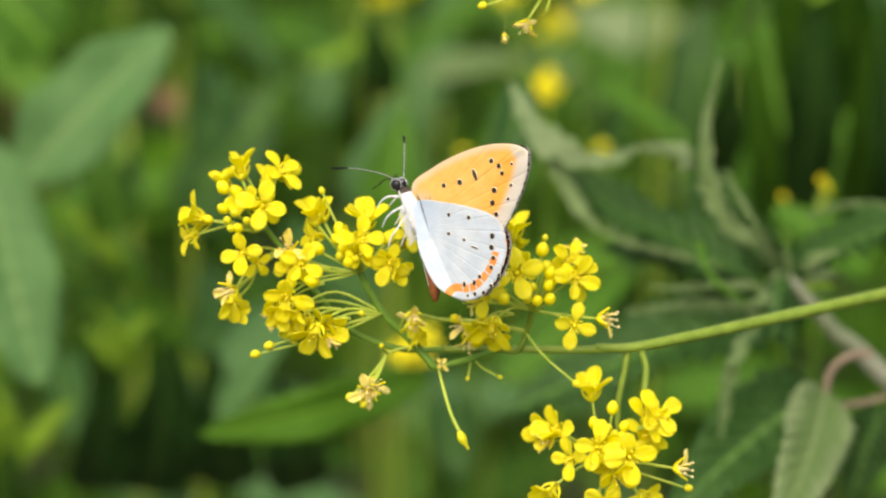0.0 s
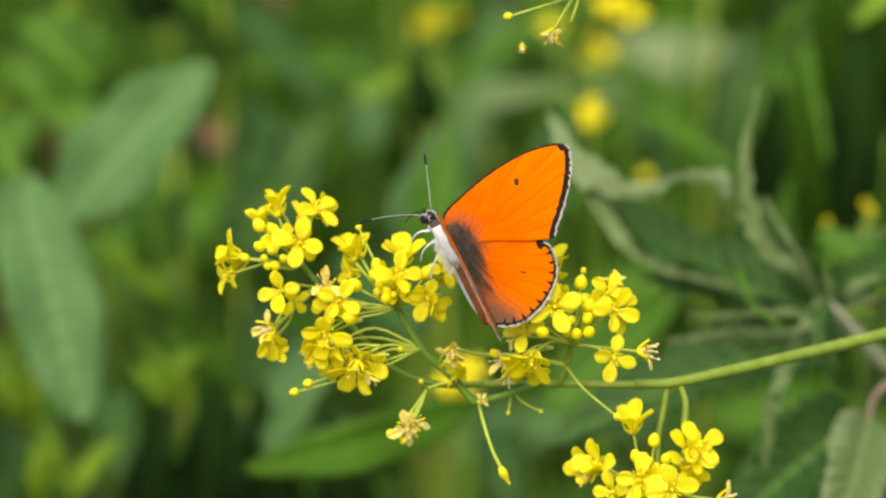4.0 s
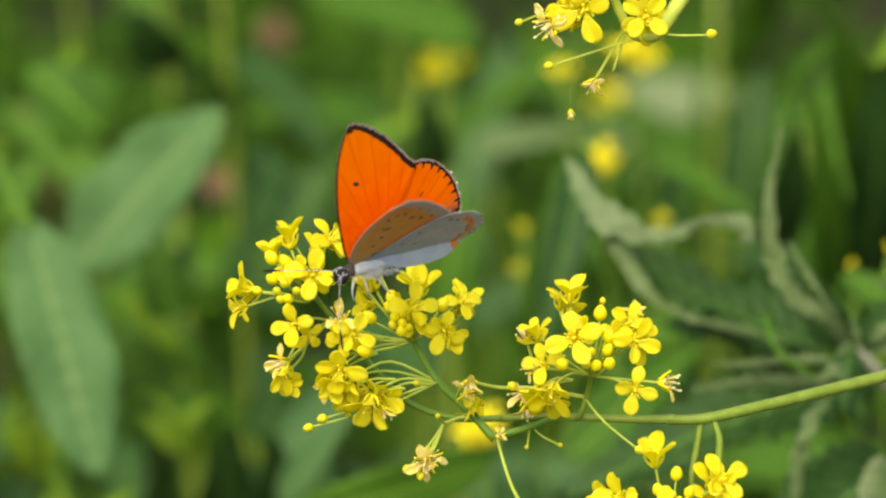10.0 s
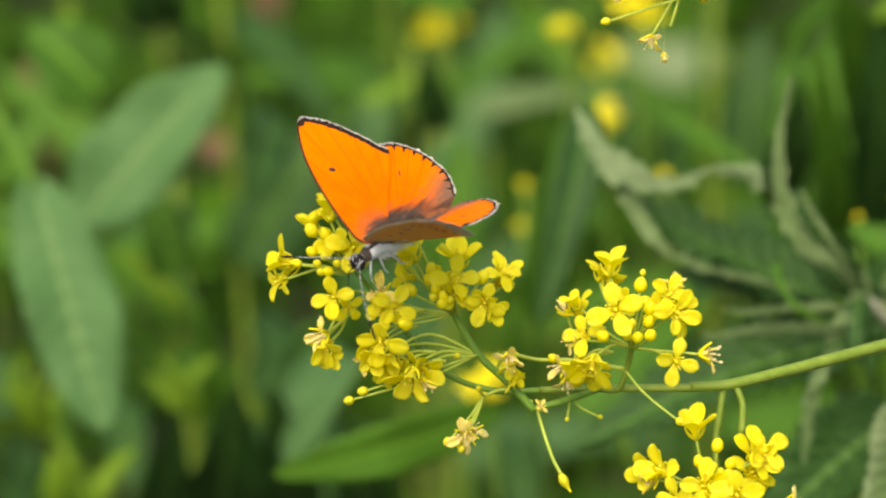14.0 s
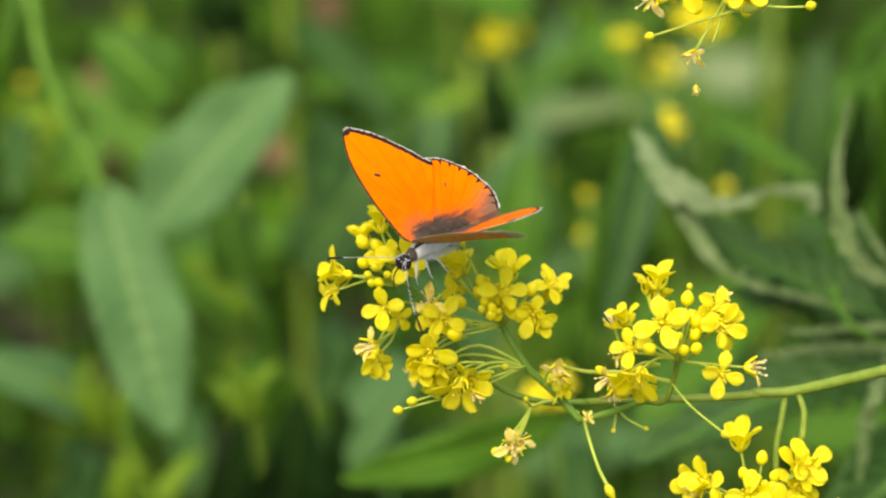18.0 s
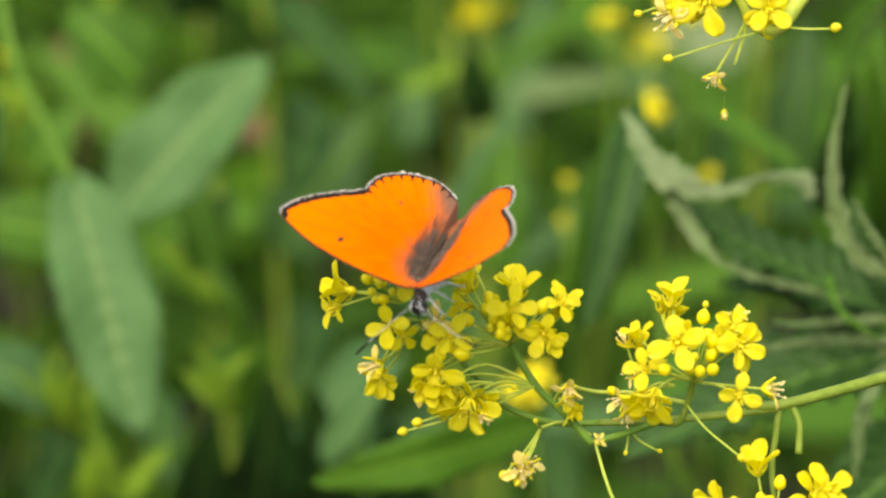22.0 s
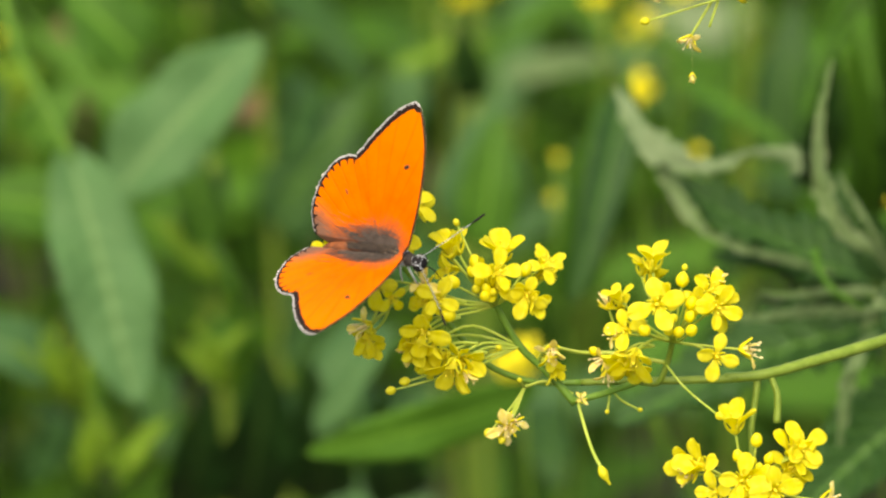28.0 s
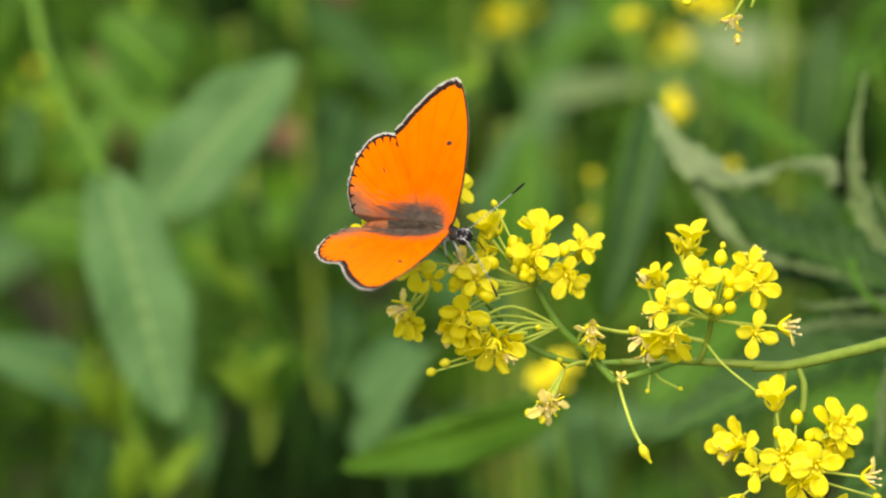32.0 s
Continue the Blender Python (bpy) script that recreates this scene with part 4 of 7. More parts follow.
def leaf_spray(bm, p, rng, size, near):
    p = Vector(p)
    a = rng.uniform(0, 2 * math.pi)
    tip = p + Vector((math.cos(a) * size * 0.75, math.sin(a) * size * 0.5, rng.uniform(-0.3, 0.9) * size))
    leaf_bm(bm, p, tip, size * rng.uniform(0.16, 0.34), dirn(rng.uniform(-0.4, 0.4), rng.uniform(0.3, 1.0), 0.6), sag=rng.uniform(0, 0.15), rng=rng, nl=7, nw=1, thick=0.0006)


def herb_stalks():
    """Leafy upright stalks between the near herbs and the far leaves."""
    rng = random.Random(21)
    for k in range(16):
        y = rng.uniform(0.45, 1.2)
        x = rng.uniform(-1, 1) * (0.1 + 0.13 * y)
        top = 0.62 - 0.33 * y + rng.uniform(0.0, 0.12)
        plant = root("meadow_herb", (x, y, 0.0), "upright green meadow herb with narrow leaves", "herb", "meadow herbs behind")
        lean = Vector((rng.uniform(-0.06, 0.06), rng.uniform(-0.04, 0.04), 0))
        p0, p1 = Vector((x, y, -0.02)), Vector((x, y, top)) + lean
        tube_part("stem", [p0, p0.lerp(p1, 0.5) + lean * 0.2, p1], 2.0e-3, 1.0e-3, STEM, plant)
        for i in range(7):
            b = p0.lerp(p1, 0.4 + 0.6 * (i + 1) / 7.5)
            a = rng.uniform(0, 2 * math.pi)
            ln = rng.uniform(0.05, 0.10)
            t = b + Vector((math.cos(a) * ln * 0.8, math.sin(a) * ln * 0.6, rng.uniform(-0.2, 0.7) * ln))
            leaf_part(plant, b, t, ln * rng.uniform(0.16, 0.26), dirn(rng.uniform(-0.3, 0.3), 0.6, 0.7), rng.choice((LEAF_MID, LEAF_FAR, LEAF_BLUE)), sag=rng.uniform(0, 0.15), nl=10, nw=2, rng=rng)


meadow_plants()
herb_stalks()


# named soft shapes further back
back = root("tall_meadow_herb", (0.0, 0.62, 0.0), "tall herb with long arching bright green blades", "herb")
tube_part("stem", [(0.0, 0.62, -0.02), (-0.00589, 0.55623, 0.33546), (-0.00979, 0.57010, 0.43204), (-0.00868, 0.59047, 0.48803)], 2.4e-3, 1.2e-3, STEM, back)
leaf_part(back, (-0.00783, 0.28656, 0.50606), (-0.00437, 0.29621, 0.53244), 13.5e-3, dirn(0.1, 0.5, 0.8), LEAF_MID, sag=0.06, fold=0.15, full=0.6)
leaf_part(back, (0.00949, 0.22716, 0.51772), (0.01455, 0.23108, 0.55755), 9.5e-3, dirn(0.2, 0.3, 0.9), LEAF_MID, sag=0.06, fold=0.15, full=0.6)
leaf_part(back, (-0.00882, 0.60290, 0.43952), (0.03774, 0.61418, 0.46894), 9.5e-3, dirn(-0.2, 0.6, 0.7), LEAF_MID, sag=0.06, fold=0.15, full=0.6)
leaf_part(back, (-0.02894, 0.46005, 0.48632), (-0.00644, 0.46297, 0.49357), 5e-3, dirn(0, 0.7, 0.7), LEAF_YOUNG, sag=0.06, fold=0.15, full=0.6)
leaf_part(back, (0.04025, 0.88938, 0.34779), (0.09651, 0.89486, 0.36094), 32e-3, dirn(0.1, 0.7, 0.7), LEAF_PALE, "pale grey-green leaf", sag=0.06, fold=0.15, full=0.55)
leaf_part(back, (0.03762, 0.36488, 0.51504), (0.06030, 0.34124, 0.50782), 5.5e-3, dirn(0.1, 0.6, 0.7), LEAF_MID, sag=0.06, fold=0.15, full=0.6)
leaf_part(back, (-0.06225, 0.51528, 0.49294), (-0.03592, 0.48651, 0.47154), 13e-3, dirn(0.3, 0.5, 0.7), LEAF_NETTLE, sag=0.06, fold=0.15, full=0.6)
leaf_part(back, (-0.05768, 0.44575, 0.44800), (-0.03737, 0.45827, 0.48171), 22e-3, dirn(0.1, 0.5, 0.8), LEAF_NETTLE, sag=0.06, fold=0.15, full=0.6)
leaf_part(back, (-0.02822, 0.50255, 0.45687), (-0.02607, 0.50939, 0.47558), 12e-3, dirn(0.1, 0.4, 0.9), LEAF_BLUE, sag=0.06, fold=0.15, full=0.6)
leaf_part(back, (0.06174, 0.40623, 0.48165), (0.06632, 0.41959, 0.51818), 15e-3, dirn(-0.1, 0.4, 0.9), LEAF_NETTLE, sag=0.06, fold=0.15, full=0.6)
leaf_part(back, (0.00021, 0.56496, 0.48118), (-0.04761, 0.56863, 0.49282), 20e-3, dirn(0.1, 0.6, 0.7), LEAF_MID, sag=0.06, fold=0.15, full=0.6)
leaf_part(back, (-0.00172, 0.50715, 0.46862), (0.02924, 0.50903, 0.47274), 9e-3, dirn(0.1, 0.7, 0.7), LEAF_DRY, "pale grey-green leaf", sag=0.06, fold=0.15, full=0.6)
leaf_part(back, (0.06392, 0.32183, 0.54206), (0.07399, 0.30730, 0.56028), 7e-3, dirn(-0.1, 0.5, 0.9), LEAF_MID, sag=0.06, fold=0.15, full=0.6)
leaf_part(back, (0.08422, 0.35020, 0.48299), (0.07677, 0.36756, 0.52946), 0.017, dirn(0.1, 0.3, 0.9), LEAF_MID, sag=0.06, fold=0.2, full=0.6)
leaf_part(back, (0.11166, 0.44341, 0.44646), (0.09914, 0.46504, 0.50438), 0.019, dirn(-0.2, 0.3, 0.9), LEAF_MID, sag=0.06, fold=0.2, full=0.6)
leaf_part(back, (0.07368, 0.39689, 0.46521), (0.06793, 0.41236, 0.50661), 0.012, dirn(0.3, 0.3, 0.9), LEAF_MID, sag=0.06, fold=0.2, full=0.6)
leaf_part(back, (0.09233, 0.27830, 0.57609), (0.07763, 0.27373, 0.56403), 0.0065, dirn(0.1, 0.4, 0.9), LEAF_YOUNG, sag=0.06, fold=0.2, full=0.6)
leaf_part(back, (0.08251, 0.17538, 0.54368), (0.06395, 0.17939, 0.55460), 0.011, dirn(0.1, 0.5, 0.8), LEAF_MID, sag=0.06, fold=0.2, full=0.6)
leaf_part(back, (-0.01063, 0.34689, 0.46723), (-0.03165, 0.38088, 0.47359), 14e-3, dirn(-0.1, 0.5, 0.9), LEAF_NETTLE, sag=0.06, fold=0.15, full=0.6)

# drooping nettle leaves added to stand for shade, leaning over so their undersides darken
for base, tip, w, skin in (((0.07198, 0.28975, 0.50971), (0.06515, 0.26150, 0.56367), 8e-3, LEAF_MID), ((0.07974, 0.30771, 0.50056), (0.07939, 0.27506, 0.57167), 13e-3, LEAF_NETTLE), ((0.09088, 0.29926, 0.50660), (0.09049, 0.27201, 0.56331), 10e-3, LEAF_MID), ((0.10065, 0.29769, 0.50227), (0.09097, 0.26480, 0.57273), 12e-3, LEAF_NETTLE),
                           ((0.10922, 0.29610, 0.49791), (0.10257, 0.26102, 0.56234), 14e-3, LEAF_NETTLE), ((0.08501, 0.32470, 0.51800), (0.07136, 0.29055, 0.57039), 14e-3, LEAF_MID), ((0.06118, 0.31132, 0.51049), (0.06370, 0.28332, 0.55052), 10e-3, LEAF_NETTLE), ((0.09476, 0.32646, 0.52284), (0.08457, 0.29665, 0.57253), 14e-3, LEAF_MID), ((0.10448, 0.32864, 0.52884), (0.10327, 0.29760, 0.57513), 16e-3, LEAF_NETTLE),
                           ((-0.05841, 0.30142, 0.43942), (-0.05120, 0.26690, 0.49079), 18e-3, LEAF_NETTLE), ((-0.04115, 0.30189, 0.44073), (-0.04361, 0.26653, 0.48976), 15e-3, LEAF_NETTLE), ((-0.02479, 0.29280, 0.44498), (-0.02897, 0.26418, 0.48331), 15e-3, LEAF_NETTLE), ((-0.07198, 0.30137, 0.43930), (-0.06320, 0.26950, 0.48329), 13e-3, LEAF_NETTLE)):
    leaf_part(back, base, tip, w, dirn(0.1, -0.25, 0.95), skin, "drooping leaf added to darken the gaps behind", shape=1.3, fold=0.35, wave=0.2, teeth=1, nl=30)
leaf_part(back, (-0.04146, 0.25635, 0.47641), (-0.02409, 0.25949, 0.49966), 7e-3, dirn(-0.1, 0.3, 0.9), LEAF_BLUE, sag=0.06, fold=0.2)

# thin stalks crossing behind
for a, b, c, r in (((-0.05435, 0.42094, 0.46745), (-0.04345, 0.42528, 0.47900), (-0.02710, 0.43296, 0.49953), 1.1e-3), ((0.04320, 0.38445, 0.48091), (0.04840, 0.39171, 0.50065), (0.05095, 0.40073, 0.52534), 1.2e-3), ((-0.00703, 0.44971, 0.45720), (-0.00570, 0.45888, 0.48233), (-0.00719, 0.46850, 0.50878), 1.0e-3),
                   ((-0.04619, 0.33427, 0.43377), (-0.03860, 0.34046, 0.45051), (-0.03355, 0.34575, 0.46486), 1.0e-3), ((-0.09213, 0.34506, 0.46494), (-0.09399, 0.33981, 0.45058), (-0.09076, 0.33375, 0.43382), 1.6e-3), ((0.07003, 0.31323, 0.51824), (0.06395, 0.31852, 0.53299), (0.07355, 0.32442, 0.54885), 1.0e-3)):
    tube_part("side_stalk", [a, b, c], r, r * 0.7, STEM_FAR, back)
# more added leaves, dark and turned down, in place of shaded gaps
for base, tip, w in (((-0.04921, 0.40232, 0.50381), (-0.05490, 0.37613, 0.49053), 15e-3),
                     ((-0.06906, 0.39527, 0.48513), (-0.07307, 0.37146, 0.47834), 9e-3),
                     ((-0.04908, 0.38642, 0.46017), (-0.05217, 0.36058, 0.44777), 13e-3),
                     ((-0.10739, 0.37575, 0.43280), (-0.11191, 0.35054, 0.42218), 14e-3),
                     ((-0.03175, 0.37754, 0.43520), (-0.02999, 0.35149, 0.42208), 16e-3),
                     ((-0.05298, 0.37729, 0.43523), (-0.05730, 0.35162, 0.42333), 14e-3),
                     ((-0.12353, 0.40145, 0.50391), (-0.12252, 0.37578, 0.49184), 9e-3),
                     ((0.04503, 0.40205, 0.49996), (0.04003, 0.37679, 0.48919), 10e-3),
                     ((0.05173, 0.39396, 0.47750), (0.04789, 0.36887, 0.46719), 12e-3),
                     ((0.00675, 0.37708, 0.43266), (0.01032, 0.35196, 0.42203), 13e-3),
                     ((-0.00938, 0.40097, 0.49878), (-0.01339, 0.38818, 0.52225), 9e-3),
                     ((-0.07182, 0.40887, 0.52255), (-0.07976, 0.39408, 0.54066), 13e-3),
                     ((-0.08352, 0.37875, 0.44026), (-0.07942, 0.35314, 0.42825), 11e-3)):
    leaf_part(back, base, tip, w, dirn(0.1, -0.5, 0.85), LEAF_NETTLE, "drooping leaf added to darken the gaps behind", shape=1.4, fold=0.3, wave=0.2, full=0.6, nl=20)

# blurred yellow heads further back
def far_head(at, r, n, seed, size=1.2):
    rng = random.Random(seed)
    at = Vector(at)
    plant = root("far_yellow_flower_head", (at.x + 0.03, at.y + 0.2, 0.0), "loose yellow cress flower head further back in the meadow", "wildflower", "yellow flower heads behind")
    tube_part("stem", [(at.x + 0.03, at.y + 0.2, -0.02), at.lerp(Vector((at.x + 0.03, at.y + 0.2, 0)), 0.4), at], 0.7e-3, 0.5e-3, STEM_DARK, plant)
    for k in range(n):
        p = at + (U * rng.gauss(0, 0.5) + V * rng.gauss(0.2, 0.5) + N * rng.gauss(0, 0.4)) * r
        axis = dirn(rng.uniform(-0.6, 0.6), rng.uniform(-0.1, 0.9), 0.8)
        flower(plant, p, axis, "o", size, rng)
        pedicel(plant, at - V * 0.004, p, axis, rng)


far_head((-0.00793, 0.56170, 0.47249), 4.5e-3, 5, 1, 1.1)
far_head((0.03327, 0.34372, 0.54475), 2.8e-3, 6, 2, 0.95)
far_head((0.03246, 0.51159, 0.47966), 6e-3, 5, 3, 0.7)
far_head((0.02760, 0.37338, 0.50949), 3.0e-3, 5, 4, 0.9)
far_head((0.00919, 0.34022, 0.50672), 1.2e-3, 1, 5, 0.55)
far_head((0.00822, 0.33735, 0.49887), 1.2e-3, 1, 6, 0.55)
far_head((0.00018, 0.22424, 0.50513), 5e-3, 5, 7, 1.1)
far_head((0.07538, 0.20746, 0.54660), 2.2e-3, 3, 8, 0.3)
far_head((0.06917, 0.20728, 0.54606), 1.0e-3, 1, 9, 0.3)
far_head((-0.13328, 0.50890, 0.47779), 1.2e-3, 1, 10, 0.6)
far_head((0.04035, 0.34080, 0.50726), 1.2e-3, 1, 11, 0.6)
far_head((0.01996, 0.41139, 0.51943), 2.4e-3, 3, 12, 0.7)

# dry brown stalk and leaf litter showing through
litter = root("dry_leaf_litter", (-0.16, 1.25, 0.0), "dry brown leaves caught among the herbs", "dead leaves")
leaf_part(litter, (-0.13105, 0.65360, 0.43667), (-0.11760, 0.64859, 0.42249), 16e-3, dirn(0, 0.4, 0.9), DRY_STALK)
leaf_part(litter, (-0.07032, 0.80582, 0.41425), (-0.06278, 0.80205, 0.40366), 12e-3, dirn(0, 0.4, 0.9), DRY_STALK)
leaf_part(litter, (-0.07634, 0.59716, 0.42600), (-0.06832, 0.59945, 0.43203), 9e-3, dirn(0, 0.4, 0.9), DRY_STALK)
tube_part("dry_stalk", [(-0.16, 1.25, 0.0), (-0.13117, 0.71467, 0.36144), (-0.12421, 0.67117, 0.41735)], 2.0e-3, 1.2e-3, DRY_STALK, litter)


# ---- the butterfly: x forward, y to its left, z dorsal ----
def wing_material(name, upper, hind):
    m, t, b = nodes(name, 0.7, 0.08)
    margin, costa, basal, inner, along = (attr(t, k) for k in ("margin", "costa", "basal", "inner", "along"))
    grain = noise_of(t, 2600.0, 2.0)
    soft = noise_of(t, 350.0, 3.0)
    ang = attr(t, "ray")
    streak = math_node(t, "ABSOLUTE", math_node(t, "SUBTRACT", math_node(t, "FRACT", ang), 0.5))
    if upper:
        c = mix(t, ramp(t, soft, 0.3, 0.7), (0.79, 0.128, 0.0015), (0.85, 0.16, 0.002))
        c = mix(t, math_node(t, "MULTIPLY", ramp(t, basal, 5.0, 18.0), 0.75), c, (0.89, 0.205, 0.003))
        c = mix(t, math_node(t, "MULTIPLY", ramp(t, streak, 0.40, 0.5), 0.24), c, (0.45, 0.06, 0.003))
        flow = t.nodes.new("ShaderNodeCombineXYZ")
        t.links.new(math_node(t, "MULTIPLY", ang, 2.2), flow.inputs[0])
        t.links.new(math_node(t, "MULTIPLY", basal, 0.28), flow.inputs[1])
        hair = math_node(t, "SUBTRACT", noise_of(t, 2.5, 3.0, flow.outputs[0]), 0.5)
        fuzz = math_node(t, "ADD", basal, math_node(t, "MULTIPLY", hair, 6.0))
        dusk = math_node(t, "SUBTRACT", 1.0, ramp(t, fuzz, 0.6, 5.6 if hind else 4.6))
        c = mix(t, math_node(t, "MULTIPLY", dusk, 0.92), c, (0.085, 0.068, 0.055))
        if hind:
            f2 = math_node(t, "ADD", inner, math_node(t, "MULTIPLY", hair, 3.2))
            c = mix(t, math_node(t, "MULTIPLY", math_node(t, "SUBTRACT", 1.0, ramp(t, f2, 1.2, 4.8)), 0.9), c, (0.13, 0.10, 0.078))
        tooth = math_node(t, "ABSOLUTE", math_node(t, "SUBTRACT", math_node(t, "FRACT", math_node(t, "MULTIPLY", along, 0.62)), 0.5))
        wide = math_node(t, "ADD", 1.05 if not hind else 0.72, math_node(t, "MULTIPLY", ramp(t, tooth, 0.30, 0.5), 0.1 if not hind else 0.75))
        band = math_node(t, "LESS_THAN", math_node(t, "ADD", margin, math_node(t, "MULTIPLY", grain, 0.25)), wide)
        c = mix(t, band, c, (0.022, 0.014, 0.010))
        if not hind:
            c = mix(t, math_node(t, "LESS_THAN", math_node(t, "ADD", costa, math_node(t, "MULTIPLY", grain, 0.15)), 0.36), c, (0.035, 0.018, 0.010))
    elif hind:
        c = mix(t, ramp(t, soft, 0.3, 0.7), (0.46, 0.55, 0.65), (0.56, 0.64, 0.72))
        c = mix(t, math_node(t, "MULTIPLY", math_node(t, "SUBTRACT", 1.0, ramp(t, basal, 1.0, 5.0)), 0.6), c, (0.38, 0.50, 0.68))
        o1 = math_node(t, "MULTIPLY", math_node(t, "GREATER_THAN", margin, 1.15), math_node(t, "LESS_THAN", margin, 2.2))
        lun = math_node(t, "MULTIPLY", math_node(t, "SUBTRACT", 1.0, ramp(t, math_node(t, "ABSOLUTE", math_node(t, "SUBTRACT", math_node(t, "FRACT", math_node(t, "MULTIPLY", along, 0.62)), 0.5)), 0.36, 0.5)), 0.92)
        reach = math_node(t, "MULTIPLY", math_node(t, "GREATER_THAN", along, 5.5), math_node(t, "LESS_THAN", along, 40.0))
        c = mix(t, math_node(t, "MULTIPLY", math_node(t, "MULTIPLY", o1, reach), lun), c, (0.85, 0.27, 0.02))
    else:
        c = mix(t, ramp(t, soft, 0.3, 0.7), (0.76, 0.43, 0.11), (0.82, 0.50, 0.16))
        c = mix(t, math_node(t, "MULTIPLY", math_node(t, "SUBTRACT", 1.0, ramp(t, margin, 3.0, 6.0)), 0.45), c, (0.86, 0.34, 0.03))
        c = mix(t, math_node(t, "SUBTRACT", 1.0, ramp(t, margin, 1.3, 2.6)), c, (0.60, 0.56, 0.50))
        c = mix(t, math_node(t, "MULTIPLY", math_node(t, "SUBTRACT", 1.0, ramp(t, costa, 0.3, 1.3)), 0.7), c, (0.66, 0.56, 0.42))
        c = mix(t, math_node(t, "MULTIPLY", math_node(t, "SUBTRACT", 1.0, ramp(t, basal, 1.0, 3.5)), 0.5), c, (0.5, 0.5, 0.48))
    edge = math_node(t, "ADD", margin, math_node(t, "MULTIPLY", math_node(t, "SUBTRACT", grain, 0.5), 0.9))
    fringe = math_node(t, "LESS_THAN", edge, 0.24)
    c = mix(t, math_node(t, "MULTIPLY", fringe, 0.8), c, (0.55, 0.54, 0.52))
    bump(t, b, math_node(t, "ADD", grain, math_node(t, "MULTIPLY", ramp(t, streak, 0.40, 0.5), 1.5)), 0.25, 0.0002)
    sheet_finish(t, b, c, 0.16)
    return m


SPOT = plain_material("black_scale", (0.018, 0.012, 0.010), (0.04, 0.028, 0.02), 3000.0, 0.6)
HALO = plain_material("pale_scale", (0.66, 0.60, 0.48), (0.74, 0.70, 0.60), 3000.0, 0.6)
FUR_BROWN = plain_material("brown_fur", (0.034, 0.026, 0.022), (0.064, 0.05, 0.04), 700.0, 0.75)
FUR_GREY = plain_material("grey_brown_fur", (0.06, 0.047, 0.038), (0.13, 0.10, 0.08), 900.0, 0.75)
FUR_TAN = plain_material("tan_fur", (0.20, 0.13, 0.07), (0.34, 0.25, 0.15), 1400.0, 0.75)
FUR_WHITE = plain_material("white_fur", (0.58, 0.62, 0.66), (0.74, 0.77, 0.80), 1400.0, 0.75)
BODY_ORANGE = plain_material("orange_abdomen", (0.14, 0.045, 0.018), (0.36, 0.11, 0.03), 900.0, 0.7)
HEAD_BLACK = plain_material("black_head", (0.006, 0.006, 0.007), (0.018, 0.016, 0.018), 2500.0, 0.6, 0.0, 0.15, 0.1)
EYE = plain_material("dark_eye", (0.010, 0.009, 0.010), (0.02, 0.018, 0.02), 3000.0, 0.22, 0.0, 0.1, 0.3)
MATS = {(u, h): wing_material(("upper" if u else "under") + ("_hindwing" if h else "_forewing"), u, h) for u in (True, False) for h in (True, False)}

# outlines in millimetres: forward, outward; from the hinge round the leading edge
FORE = [(2.6, 0.0), (3.8, 4.0), (4.3, 9.0), (4.0, 14.0), (2.9, 18.0), (1.6, 20.1), (0.6, 20.4), (-1.2, 19.5), (-3.4, 17.7), (-5.8, 15.2), (-7.5, 13.0), (-8.5, 11.9), (-8.4, 11.0), (-6.6, 8.0), (-3.8, 3.8), (-1.8, 0.0)]
HIND = [(0.3, 0.0), (-2.2, 5.3), (-5.0, 9.5), (-6.9, 11.4), (-8.5, 11.9), (-10.5, 11.6), (-12.4, 10.6), (-14.0, 8.9), (-15.2, 6.7), (-15.9, 4.4), (-15.8, 2.3), (-14.9, 0.4), (-12.0, -1.9), (-7.0, -2.3), (-2.5, -1.2)]
MARGIN = {False: (5, 11), True: (3, 11)}


def outline(pts, steps=7):
    v = [Vector((x * 0.96, y * 0.96, 0)) for x, y in pts]
    n = len(v)
    out = []
    for i in range(n):
        a, b, c, d = v[i - 1], v[i], v[(i + 1) % n], v[(i + 2) % n]
        for k in range(steps):
            s = k / steps
            out.append(0.5 * (2 * b + (c - a) * s + (2 * a - 5 * b + 4 * c - d) * s * s + (3 * b - a - 3 * c + d) * s ** 3))
    return out


def seg_dist(p, line):
    best, where, run = 1e9, 0.0, 0.0
    for a, b in zip(line, line[1:]):
        d = b - a
        ln = d.length
        s = max(0.0, min(1.0, (p - a).dot(d) / (ln * ln)))
        q = (p - a - d * s).length
        if q < best:
            best, where = q, run + s * ln
        run += ln
    return best, where


